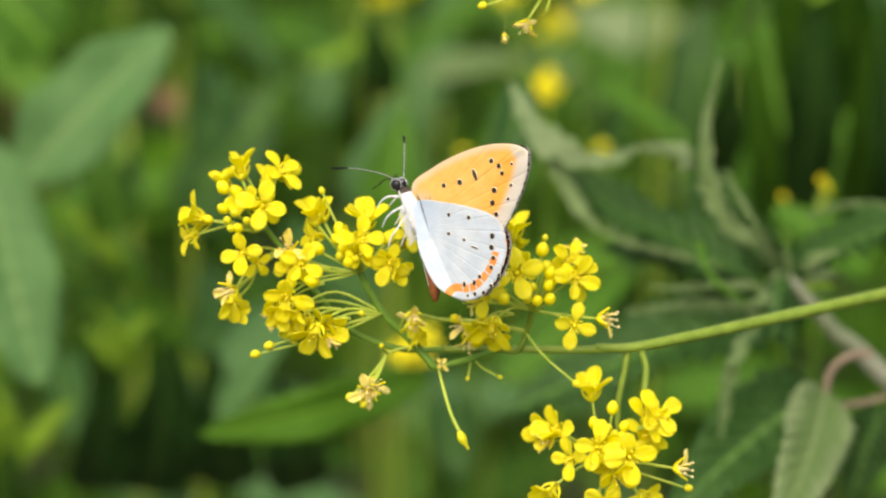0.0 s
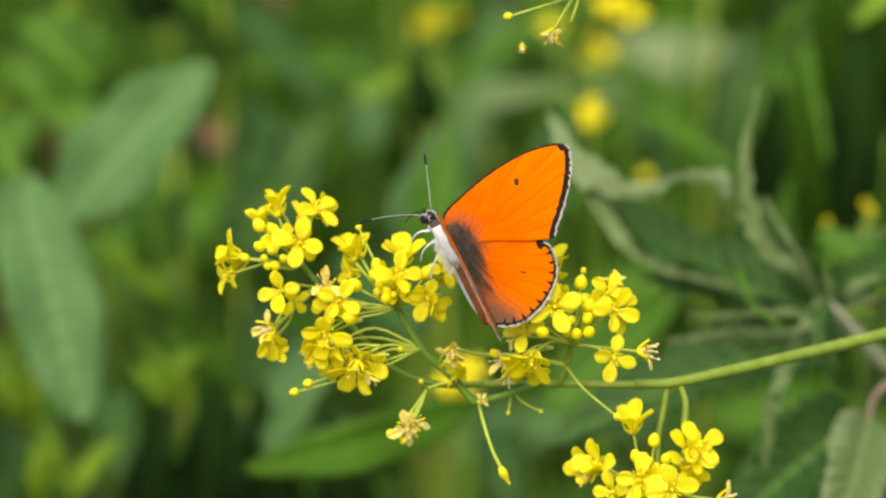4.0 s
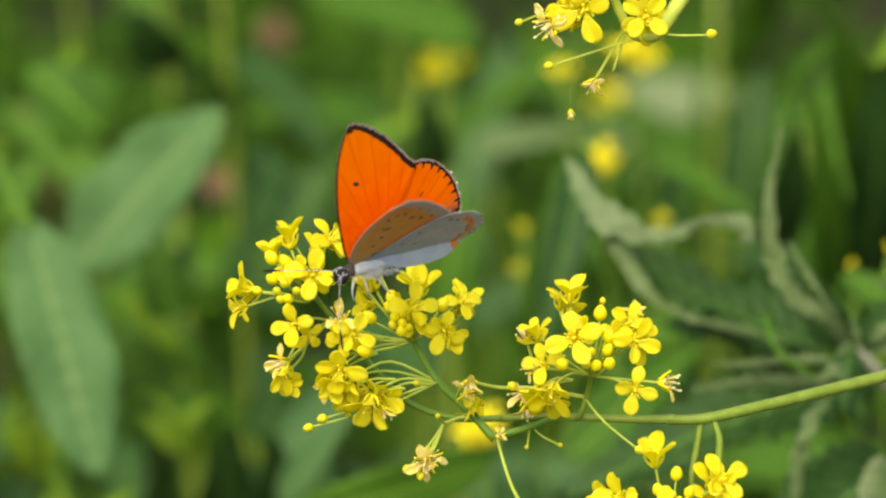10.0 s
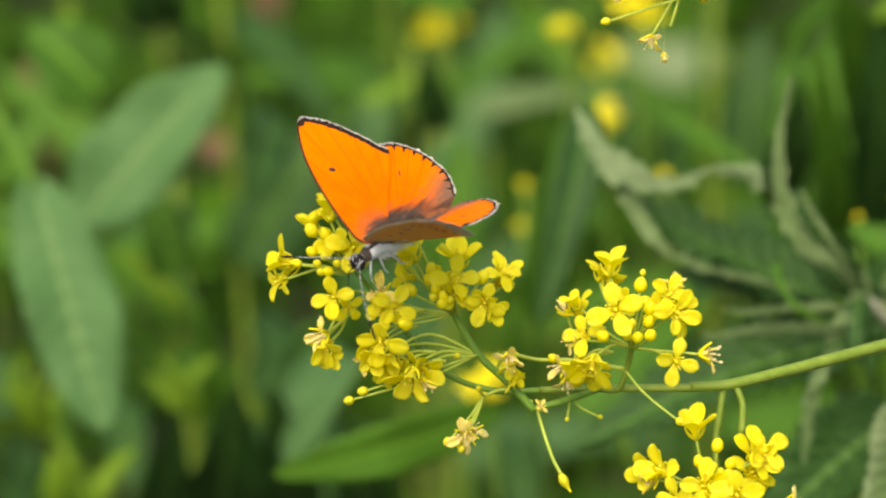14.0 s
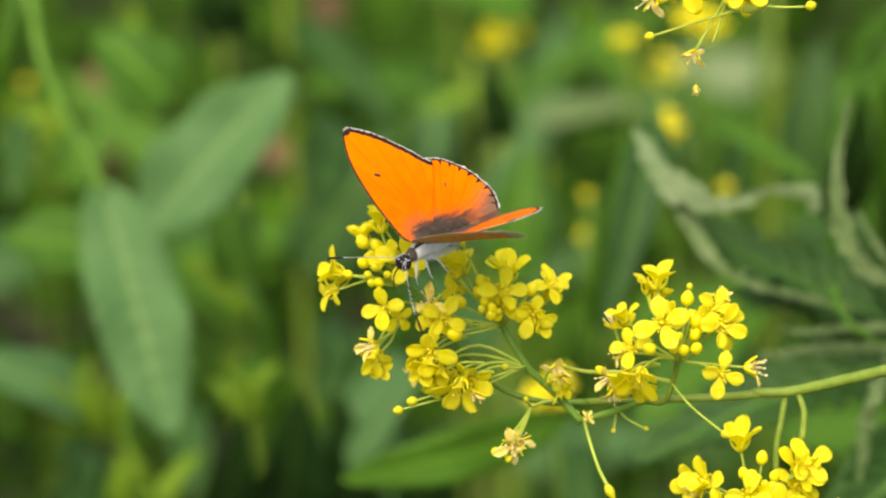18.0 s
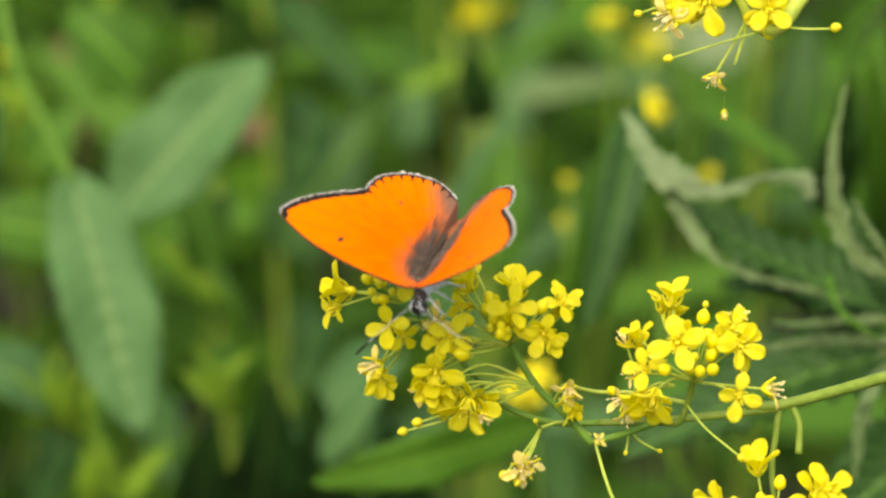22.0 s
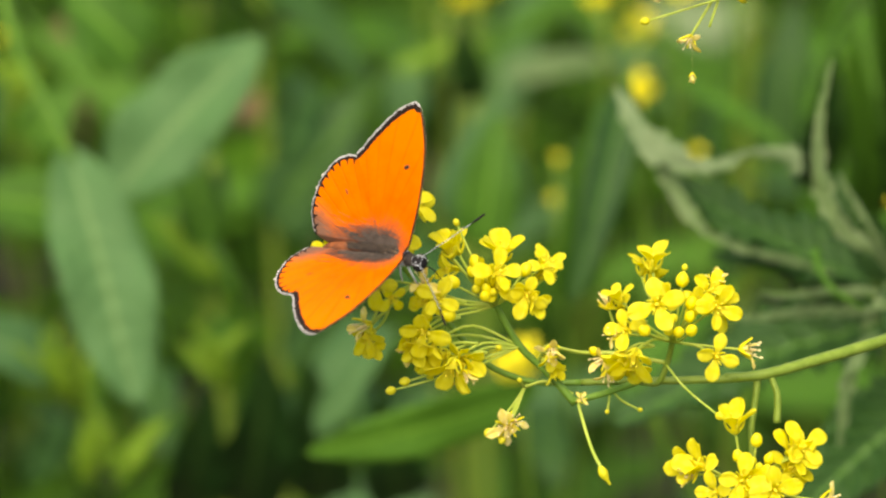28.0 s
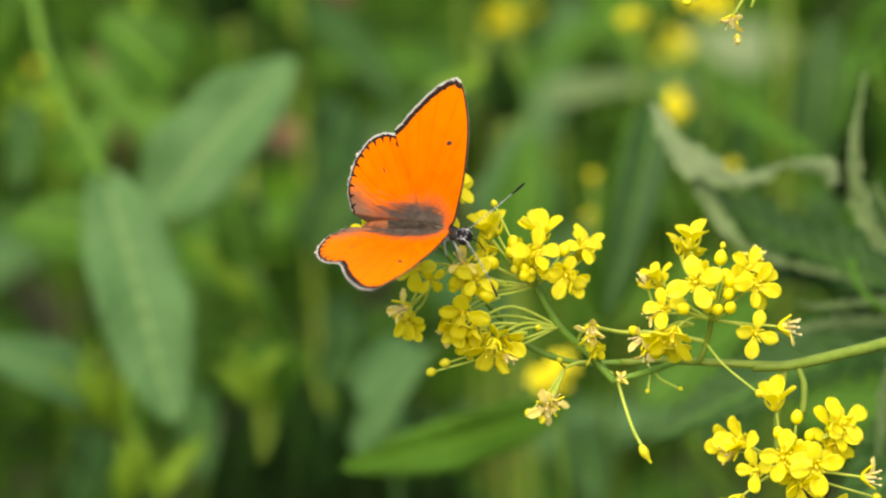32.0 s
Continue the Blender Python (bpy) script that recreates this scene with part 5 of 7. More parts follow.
def wing_mesh(name, hind, side):
    """One wing, cambered and closed, with its upper and under side; side 1 left, -1 right."""
    steps = 7
    rim = outline(HIND if hind else FORE, steps)
    m0, m1 = MARGIN[hind]
    outer = rim[m0 * steps:m1 * steps + 1]
    lead = rim[:5 * steps + 1]
    trail = rim[m1 * steps:] + [rim[0]]
    hub = Vector((-0.9, 0.1, 0))
    rings = [0.0, 0.12, 0.25, 0.38, 0.5, 0.62, 0.73, 0.82, 0.88, 0.92, 0.95, 0.975, 1.0]
    bm = bmesh.new()
    lays = {k: bm.verts.layers.float.new(k) for k in ("margin", "costa", "basal", "inner", "along", "ray")}
    n = len(rim)
    rng = random.Random(3 + hind)
    ragged = [rng.uniform(-0.10, 0.10) for _ in rim]
    sheets = []
    for up in (1, 0):
        grid = []
        for r in rings:
            row = []
            for i, e in enumerate(rim):
                p = hub.lerp(e, r)
                d = (p - hub).length
                co = p.copy()
                if r == 1.0 and m0 * steps < i < m1 * steps:
                    co += (e - hub).normalized() * ragged[i]
                z = 0.25 * math.sin(min(1.0, d / 19.0) * math.pi) * (0.6 if hind else 1.0) + 0.05 * math.sin(i * 0.5) * (d / 19) ** 2 - (0.18 if hind else 0.0) * min(1, d / 4)
                if hind and co.y < 0.1:
                    # the inner margin folds down along the abdomen
                    z += 0.72 * (co.y - 0.1)
                    co.y = 0.1 + 0.70 * (co.y - 0.1)
                thick = 0.10 if up else -0.04
                if r == 1.0:
                    thick = 0.03 if up else 0.0
                v = bm.verts.new((co.x * 1e-3, co.y * side * 1e-3, (z + thick) * 1e-3))
                g, w = seg_dist(p, outer)
                v[lays["margin"]] = 0.0 if (r == 1.0 and m0 * steps <= i <= m1 * steps) else g
                v[lays["along"]] = w
                v[lays["costa"]] = seg_dist(p, lead)[0]
                v[lays["inner"]] = seg_dist(p, trail)[0]
                v[lays["basal"]] = d
                v[lays["ray"]] = math.atan2(p.y + 1.5, p.x + 3) * 6.0
                row.append(v)
            grid.append(row)
        sheets.append(grid)
    for k, grid in enumerate(sheets):
        for a, b in zip(grid, grid[1:]):
            for i in range(n):
                j = (i + 1) % n
                q = (a[i], a[j], b[j], b[i])
                f = bm.faces.new(q if (k == 1) == (side == -1) else q[::-1])
                f.material_index = k
    a, b = sheets[0][-1], sheets[1][-1]
    for i in range(n):
        j = (i + 1) % n
        bm.faces.new((a[i], a[j], b[j], b[i])).material_index = 1
    return mesh_of(name, bm, MATS[True, hind], MATS[False, hind])


def wing_height(x, y, hind):
    d = math.hypot(x + 0.9, y - 0.1)
    return 0.25 * math.sin(min(1.0, d / 19.0) * math.pi) * (0.6 if hind else 1.0) - (0.18 if hind else 0.0) * min(1, d / 4)


def spots_part(wing, name, side, hind, up, spots, ring):
    """Each spot is a flat black patch of scales, with a thin pale ring on the under side."""
    for x, y, a, b, turn in spots:
        bm = bmesh.new()
        for grow, lift, index in ((ring, 0.01, 1), (0.0, 0.03, 0)):
            if not grow and index:
                continue
            z = wing_height(x, y, hind) + (0.10 + lift if up else -0.04 - lift)
            m = Matrix.Translation((x * 1e-3, y * side * 1e-3, z * 1e-3)) @ Matrix.Rotation(radians(turn * side), 4, "Z") @ Matrix.Diagonal(((a + grow) * 1.1e-3, (b + grow) * 1.1e-3, 0.03e-3, 1))
            n0 = len(bm.faces)
            bmesh.ops.create_uvsphere(bm, u_segments=10, v_segments=4, radius=1.0, matrix=m)
            bm.faces.ensure_lookup_table()
            for q in bm.faces[n0:]:
                q.material_index = index
        part(name, bm, (SPOT, HALO), wing)


UP_FORE = [(1.0, 11.0, 0.46, 0.27, 25)]
UP_HIND = [(-9.0, 6.4, 0.10, 0.45, 35)]
UNDER_FORE = [(0.9, 5.0, 0.3, 0.3, 0), (0.5, 7.6, 0.34, 0.34, 0), (0.7, 10.3, 0.75, 0.26, 0), (1.6, 13.6, 0.3, 0.3, 0), (0.6, 14.5, 0.3, 0.3, 0), (-0.5, 14.6, 0.3, 0.3, 0), (-2.2, 12.5, 0.36, 0.36, 0), (-3.7, 11.6, 0.36, 0.36, 0),
              (-5.3, 11.6, 0.3, 0.3, 0), (-2.4, 15.4, 0.18, 0.25, 0), (-4.0, 14.2, 0.18, 0.25, 0), (0.2, 16.6, 0.16, 0.2, 0)]
UNDER_HIND = [(-3.4, 4.2, 0.24, 0.24, 0), (-5.7, 3.0, 0.24, 0.24, 0), (-5.0, 7.0, 0.27, 0.27, 0), (-7.4, 4.9, 0.2, 0.2, 0), (-8.7, 9.4, 0.36, 0.36, 0), (-10.0, 8.6, 0.33, 0.33, 0), (-11.4, 8.2, 0.3, 0.3, 0), (-12.4, 7.3, 0.27, 0.27, 0),
              (-12.8, 5.0, 0.27, 0.27, 0), (-13.2, 3.8, 0.36, 0.24, 40), (-12.8, 2.2, 0.33, 0.25, 20), (-9.0, 6.0, 0.12, 0.6, 40), (-14.6, 3.2, 0.25, 0.25, 0), (-15.0, 4.6, 0.25, 0.25, 0), (-14.6, 6.2, 0.25, 0.25, 0), (-13.8, 8.0, 0.22, 0.22, 0), (-14.4, 2.0, 0.2, 0.2, 0)]

butterfly = root("butterfly", (0, 0, 0.6), "orange copper butterfly with black-bordered wings and grey-blue spotted undersides", "butterfly")


def body_part(name, path, radii, material, label="", sides=24, limit=-0.3, half=0.5):
    """A body segment round a line of centres with its own radius at each."""
    bm = bmesh.new()
    rings = []
    for (x, z), r in zip(path, radii):
        rings.append([bm.verts.new((x * 1e-3, math.cos(a) * r * 1e-3, z * 1e-3 + math.sin(a) * r * 1.05e-3)) for a in (2 * math.pi * k / sides for k in range(sides))])
    for a, b in zip(rings, rings[1:]):
        for k in range(sides):
            bm.faces.new((a[k], a[(k + 1) % sides], b[(k + 1) % sides], b[k]))
    bm.faces.new(rings[0][::-1])
    bm.faces.new(rings[-1])
    bmesh.ops.recalc_face_normals(bm, faces=bm.faces)
    if isinstance(material, tuple):
        for f in bm.faces:
            c = f.calc_center_median()
            f.material_index = 0 if (c.z > limit * 1e-3 and abs(c.y) < half * 1e-3) or c.x > 2.9e-3 and c.z > 0.2e-3 or c.x < -9.6e-3 else 1
    return part(name, bm, material, butterfly, label)


def fur(name, n, spot, material, length, seed, parent):
    """Many short fine hairs; spot gives a root and a direction for a random source."""
    rng = random.Random(seed)
    vs, fs = [], []
    for _ in range(n):
        p, d = spot(rng)
        p, d = Vector(p) * 1e-3, Vector(d).normalized()
        ln = length * rng.uniform(0.6, 1.3) * 1e-3
        s = d.orthogonal().normalized() * 0.032e-3
        s.rotate(Matrix.Rotation(rng.uniform(0, 6.28), 3, d))
        u = d.cross(s)
        k = len(vs)
        mid = p + d * ln * 0.6
        vs += [p + s, p - s * 0.5 + u * 0.87, p - s * 0.5 - u * 0.87, mid + s * 0.6, mid - s * 0.3 + u * 0.5, mid - s * 0.3 - u * 0.5, p + d * ln + Vector((0, 0, -0.12 * ln))]
        for i in range(3):
            j = (i + 1) % 3
            fs += [(k + i, k + j, k + 3 + j, k + 3 + i), (k + 3 + i, k + 3 + j, k + 6)]
    me = bpy.data.meshes.new(name)
    me.from_pydata([tuple(v) for v in vs], [], fs)
    me.materials.append(material)
    return piece(name, me, parent)


def build_butterfly():
    thorax = body_part("thorax", [(4.3, 0.15), (3.5, 0.6), (2.2, 1.0), (0.6, 1.1), (-1.0, 1.15), (-2.4, 1.2)], [0.7, 1.0, 1.2, 1.25, 1.15, 0.95], (FUR_BROWN, FUR_WHITE), "furry brown thorax with a white underside", limit=1.9, half=0.45)
    abdomen = body_part("abdomen", [(-2.0, 1.2), (-3.5, 1.3), (-5.0, 1.32), (-6.5, 1.3), (-8.0, 1.2), (-9.5, 1.0), (-10.8, 0.75), (-11.8, 0.5)], [0.85, 0.92, 0.96, 0.95, 0.9, 0.8, 0.62, 0.25], (BODY_ORANGE, FUR_WHITE), "orange-brown ringed abdomen", limit=0.7, half=2.0)
    bm = bmesh.new()
    for k in range(7):
        x = -3.2 - 1.15 * k
        r = 0.965 - 0.010 * k * k
        bmesh.ops.create_cone(bm, cap_ends=False, segments=14, radius1=r * 1e-3, radius2=r * 0.97e-3, depth=0.28e-3, matrix=Matrix.Translation((x * 1e-3, 0, (1.33 - 0.012 * k * k) * 1e-3)) @ Matrix.Rotation(radians(-90), 4, "Y"))
    part("abdomen_ring", bm, FUR_BROWN, abdomen, "dark rings")
    skull = body_part("head", [(3.7, 0.25), (4.2, 0.2), (4.9, 0.1), (5.4, 0.0), (5.65, -0.1)], [0.55, 0.9, 1.0, 0.78, 0.3], HEAD_BLACK, "black head with white lines round the eyes")
    skull.location = (0.1e-3, 0, -0.3e-3)
    for side in (1, -1):
        bm = blob(bmesh.new(), Matrix.Translation((4.85e-3, side * 0.75e-3, 0.05e-3)) @ Matrix.Diagonal((0.72e-3, 0.5e-3, 0.82e-3, 1)), 14, 10)
        part("eye", bm, EYE, skull)
        ring = [(4.85 + 0.80 * math.cos(a), side * 0.72, 0.05 + 0.90 * math.sin(a)) for a in (2 * math.pi * k / 12 for k in range(13))]
        part("eye_rim", tube(bmesh.new(), [Vector(p) * 1e-3 for p in ring], 0.04e-3, 0.04e-3, 5, 2), FUR_WHITE, skull)
        bm = bmesh.new()
        for x, y, z in ((4.4, 0.45, 0.95), (5.0, 0.4, 1.0), (5.5, 0.3, 0.62), (4.0, 0.55, 0.85)):
            blob(bm, Matrix.Translation((x * 1e-3, side * y * 1e-3, z * 1e-3)) @ Matrix.Diagonal((0.12e-3, 0.08e-3, 0.08e-3, 1)), 6, 4)
        part("white_dot", bm, FUR_WHITE, skull)
        # banded feeler with a dark club
        reach = Vector((3.9, 9.2, -3.9)) if side == 1 else Vector((6.3, -6.9, -2.9))
        start = Vector((5.2, side * 0.35, 0.4))
        path = smooth_path([Vector((0, 0, 0)), reach * 0.33 + Vector((0.5, 0, 0.3)), reach * 0.68 + Vector((0.5, 0, 0.3)), reach], 9)
        bm, bw = bmesh.new(), bmesh.new()
        for i in range(len(path) - 1):
            if i < 20:
                a, b = path[i] * 1e-3, path[i + 1] * 1e-3
                mid = a.lerp(b, 0.58)
                tube(bm, [a, mid], 0.065e-3, 0.065e-3, 6, 1)
                tube(bw, [mid, b], 0.066e-3, 0.066e-3, 6, 1)
        tube(bm, [p * 1e-3 for p in path[20:]], 0.075e-3, 0.075e-3, 7, 2, lambda s: 1 + 1.3 * math.sin(math.pi * min(1, s * 0.85)))
        feeler = part("antenna", bm, HEAD_BLACK, butterfly, "thin black antenna with white bands and a club", Matrix.Translation(start * 1e-3))
        ANTENNAE.append(feeler)
        part("white_band", bw, FUR_WHITE, feeler)
        # legs
        for k, (x, reach) in enumerate(((3.2, 0.9), (1.8, -0.6), (0.4, -2.4))):
            pts = [(x, side * 0.7, -0.2), (x + reach * 0.5, side * 1.5, -1.3), (x + reach * 0.7 - 0.5, side * 1.7, -2.6), (x + reach * 0.9 - 1.4, side * 1.5, -3.8)]
            leg = part("leg", tube(bmesh.new(), [Vector(p) * 1e-3 for p in pts], 0.17e-3, 0.08e-3, 6, 4), FUR_WHITE, butterfly, "white hairy leg")
        palp = [(5.2, side * 0.25, -0.5), (5.8, side * 0.3, -0.3), (6.3, side * 0.3, 0.1)]
        part("palp", tube(bmesh.new(), [Vector(p) * 1e-3 for p in palp], 0.14e-3, 0.06e-3, 5, 3), HEAD_BLACK, skull)
    tongue = [(5.4, 0, -0.5), (6.0, 0, -1.6), (5.6, 0, -3.2), (5.2, 0, -4.6)]
    part("proboscis", tube(bmesh.new(), [Vector(p) * 1e-3 for p in tongue], 0.1e-3, 0.06e-3, 5, 4), HEAD_BLACK, skull)

    def back_hair(rng):
        x = rng.uniform(-4.6, 3.2)
        w = 1.28 if x > -2.0 else 1.05
        a = radians(max(74, min(106, rng.gauss(90, 10))))
        return (x, math.cos(a) * w, 1.05 + math.sin(a) * w), (-1.0, math.cos(a) * 0.6, 0.5)

    def belly_hair(rng):
        x = rng.uniform(-3.0, 2.2)
        a = radians(rng.gauss(-90, 60))
        return (x, math.cos(a) * 1.3, 0.95 + math.sin(a) * 1.25), (-0.8, math.cos(a), math.sin(a) * 0.8)

    fur("back_fur", 2200, back_hair, FUR_BROWN, 1.8, 5, thorax)
    fur("tan_fur", 260, back_hair, FUR_TAN, 1.8, 15, thorax)
    fur("belly_fur", 600, belly_hair, FUR_WHITE, 0.9, 6, thorax)
    wings = {}
    for side, tag in ((1, "left"), (-1, "right")):
        for hind in (False, True):
            name = "hindwing" if hind else "forewing"
            w = piece(name, wing_mesh(name, hind, side), butterfly, None, "orange hindwing with a scalloped black border, grey-blue beneath" if hind else "orange forewing with a black border, ochre and spotted beneath")
            spots_part(w, "upper_spot", side, hind, True, UP_HIND if hind else UP_FORE, 0.0)
            spots_part(w, "under_spot", side, hind, False, UNDER_HIND if hind else UNDER_FORE, 0.07)

            def root_hair(rng, side=side, hind=hind):
                if hind:
                    x = -(abs(rng.gauss(0, 4.2)) % 10) + 0.3
                    y = abs(rng.gauss(0.0, 0.9)) + 0.2
                else:
                    x, y = rng.uniform(-2.2, 1.4), abs(rng.gauss(0, 0.7))
                return (x, y * side, wing_height(x, y, hind) + 0.08), (-1.0, side * rng.uniform(-0.1, 0.5), 0.18)

            fur("wing_fur", 620 if hind else 300, root_hair, FUR_GREY, 2.2 if hind else 1.7, 8 + hind, w)
            wings[tag, hind] = w
    return wings


ANTENNAE = []
WINGS = build_butterfly()


# ---- what moves ----
def motions():
    walk(butterfly, [
        (0.0, pose(-0.00137, -0.00826, 0.62070, 19.549, -61.916, 127.515)),
        (0.5, pose(-0.00123, -0.00813, 0.62105, 5.423, -65.937, 141.333)),
        (1.0, pose(-0.00098, -0.00803, 0.62132, -12.706, -68.115, 159.157)),
        (1.5, pose(-0.00093, -0.00792, 0.62163, -13.575, -63.937, 157.884)),
        (2.0, pose(-0.00057, -0.00788, 0.62174, -14.517, -59.767, 156.649)),
        (2.5, pose(-0.00153, -0.00765, 0.62237, -14.744, -60.059, 154.540)),
        (3.0, pose(-0.00204, -0.00753, 0.62271, -14.951, -60.354, 152.414)),
        (3.5, pose(-0.00266, -0.00793, 0.62161, -17.425, -60.815, 156.300)),
        (4.0, pose(-0.00135, -0.00822, 0.62080, -19.995, -61.191, 160.281)),
        (4.5, pose(-0.00119, -0.00826, 0.62070, -22.643, -61.479, 164.339)),
        (5.0, pose(-0.00150, -0.00820, 0.62087, -25.348, -61.677, 168.452)),
        (5.5, pose(-0.00340, -0.00779, 0.62198, -28.087, -61.780, 172.597)),
        (6.0, pose(-0.00353, -0.00779, 0.62198, -30.836, -61.790, 176.750)),
        (6.5, pose(-0.00310, -0.00822, 0.62081, -32.366, -56.887, -178.677)),
        (7.0, pose(-0.00317, -0.00803, 0.62134, -33.085, -51.940, -174.835)),
        (7.5, pose(-0.00549, -0.00672, 0.62494, -22.752, -41.398, 178.843)),
        (8.0, pose(-0.00556, -0.00682, 0.62464, -34.718, -37.900, 174.615)),
        (8.5, pose(-0.00700, -0.00649, 0.62555, -38.082, -23.370, 167.673)),
        (8.8, pose(-0.00985, -0.00809, 0.62869, -29.534, -2.537, 158.893)),
        (9.0, pose(-0.01095, -0.01062, 0.62675, -26.950, 2.382, 167.137)),
        (9.2, pose(-0.01396, -0.01174, 0.62866, -23.654, 12.949, 158.952)),
        (9.5, pose(-0.01393, -0.01093, 0.63091, 15.355, -13.852, 176.511)),
        (10.0, pose(-0.01531, -0.01264, 0.62622, -25.775, -1.951, -145.738)),
        (10.5, pose(-0.01599, -0.01272, 0.62597, -19.964, 10.772, -145.182)),
        (11.0, pose(-0.01645, -0.01267, 0.62612, -17.806, 23.236, -128.184)),
        (11.5, pose(-0.01762, -0.01360, 0.62356, -26.163, 26.575, -118.757)),
        (12.0, pose(-0.01360, -0.01384, 0.62291, -5.306, 25.384, -133.432)),
        (12.5, pose(-0.00992, -0.01417, 0.62200, -11.418, 25.445, -134.533)),
        (13.0, pose(-0.01380, -0.01365, 0.62342, -17.531, 25.399, -135.636)),
        (13.5, pose(-0.01142, -0.01465, 0.62069, -23.618, 17.665, -137.618)),
        (14.0, pose(-0.01593, -0.01421, 0.62188, -29.232, 9.783, -138.696)),
        (14.5, pose(-0.01568, -0.01423, 0.62182, -27.715, 9.113, -137.895)),
        (15.0, pose(-0.01643, -0.01367, 0.62338, -26.210, 8.423, -137.114)),
        (15.5, pose(-0.01667, -0.01356, 0.62369, -24.716, 7.712, -136.352)),
        (16.0, pose(-0.01707, -0.01365, 0.62342, -23.235, 6.982, -135.611)),
        (16.5, pose(-0.01905, -0.01454, 0.62097, -21.767, 6.234, -134.891)),
        (17.0, pose(-0.02032, -0.01524, 0.61905, -22.680, 6.699, -133.926)),
        (17.5, pose(-0.02138, -0.01475, 0.62042, -22.083, 4.897, -135.085)),
        (18.0, pose(-0.02005, -0.01392, 0.62268, -21.451, 3.107, -136.260)),
        (18.5, pose(-0.01787, -0.01388, 0.62279, -21.947, 1.394, -135.840)),
        (19.0, pose(-0.01684, -0.01322, 0.62462, -22.456, -0.316, -135.405)),
        (19.5, pose(-0.01667, -0.01303, 0.62513, -22.980, -1.474, -134.982)),
        (20.0, pose(-0.01690, -0.01320, 0.62467, -23.512, -2.628, -134.548)),
        (20.5, pose(-0.01618, -0.01302, 0.62515, -18.159, -1.841, -135.493)),
        (21.0, pose(-0.01611, -0.01296, 0.62532, -12.822, -0.970, -136.360)),
        (21.5, pose(-0.01504, -0.01259, 0.62635, 2.502, -0.490, -130.256)),
        (22.0, pose(-0.01622, -0.01454, 0.62099, 12.988, 22.627, -116.004)),
        (22.5, pose(-0.01531, -0.01471, 0.62051, 15.821, 27.369, -100.841)),
        (23.0, pose(-0.01602, -0.01585, 0.61737, 35.414, 29.872, -77.488)),
        (23.5, pose(-0.01648, -0.01594, 0.61713, 36.527, 15.744, -69.570)),
        (24.0, pose(-0.01809, -0.01576, 0.61763, 56.377, -0.170, -44.503)),
        (24.5, pose(-0.01712, -0.01494, 0.61988, 53.547, -5.120, -42.898)),
        (25.0, pose(-0.01794, -0.01553, 0.61825, 50.545, -9.983, -41.028)),
        (25.5, pose(-0.01809, -0.01483, 0.62019, 49.832, -9.758, -41.042)),
        (26.0, pose(-0.02045, -0.01468, 0.62060, 49.120, -9.533, -41.060)),
        (26.5, pose(-0.02095, -0.01463, 0.62074, 48.407, -9.308, -41.080)),
        (27.0, pose(-0.02098, -0.01463, 0.62075, 47.695, -9.084, -41.102)),
        (27.5, pose(-0.01999, -0.01483, 0.62019, 46.984, -8.860, -41.128)),
        (28.0, pose(-0.02032, -0.01475, 0.62042, 46.273, -8.636, -41.156)),
        (28.5, pose(-0.02056, -0.01481, 0.62023, 49.115, -8.599, -39.853)),
        (29.0, pose(-0.02004, -0.01459, 0.62084, 51.957, -8.626, -38.550)),
        (29.5, pose(-0.02044, -0.01454, 0.62098, 48.434, -8.733, -36.507)),
        (30.0, pose(-0.02031, -0.01419, 0.62195, 44.909, -8.715, -34.462)),
        (30.5, pose(-0.02058, -0.01410, 0.62220, 45.456, -7.099, -33.066)),
        (31.0, pose(-0.02034, -0.01414, 0.62208, 46.040, -5.498, -31.659)),
        (31.5, pose(-0.01846, -0.01403, 0.62240, 47.154, -7.222, -33.768)),
        (32.0, pose(-0.01807, -0.01354, 0.62374, 48.336, -8.905, -35.919)),
    ])
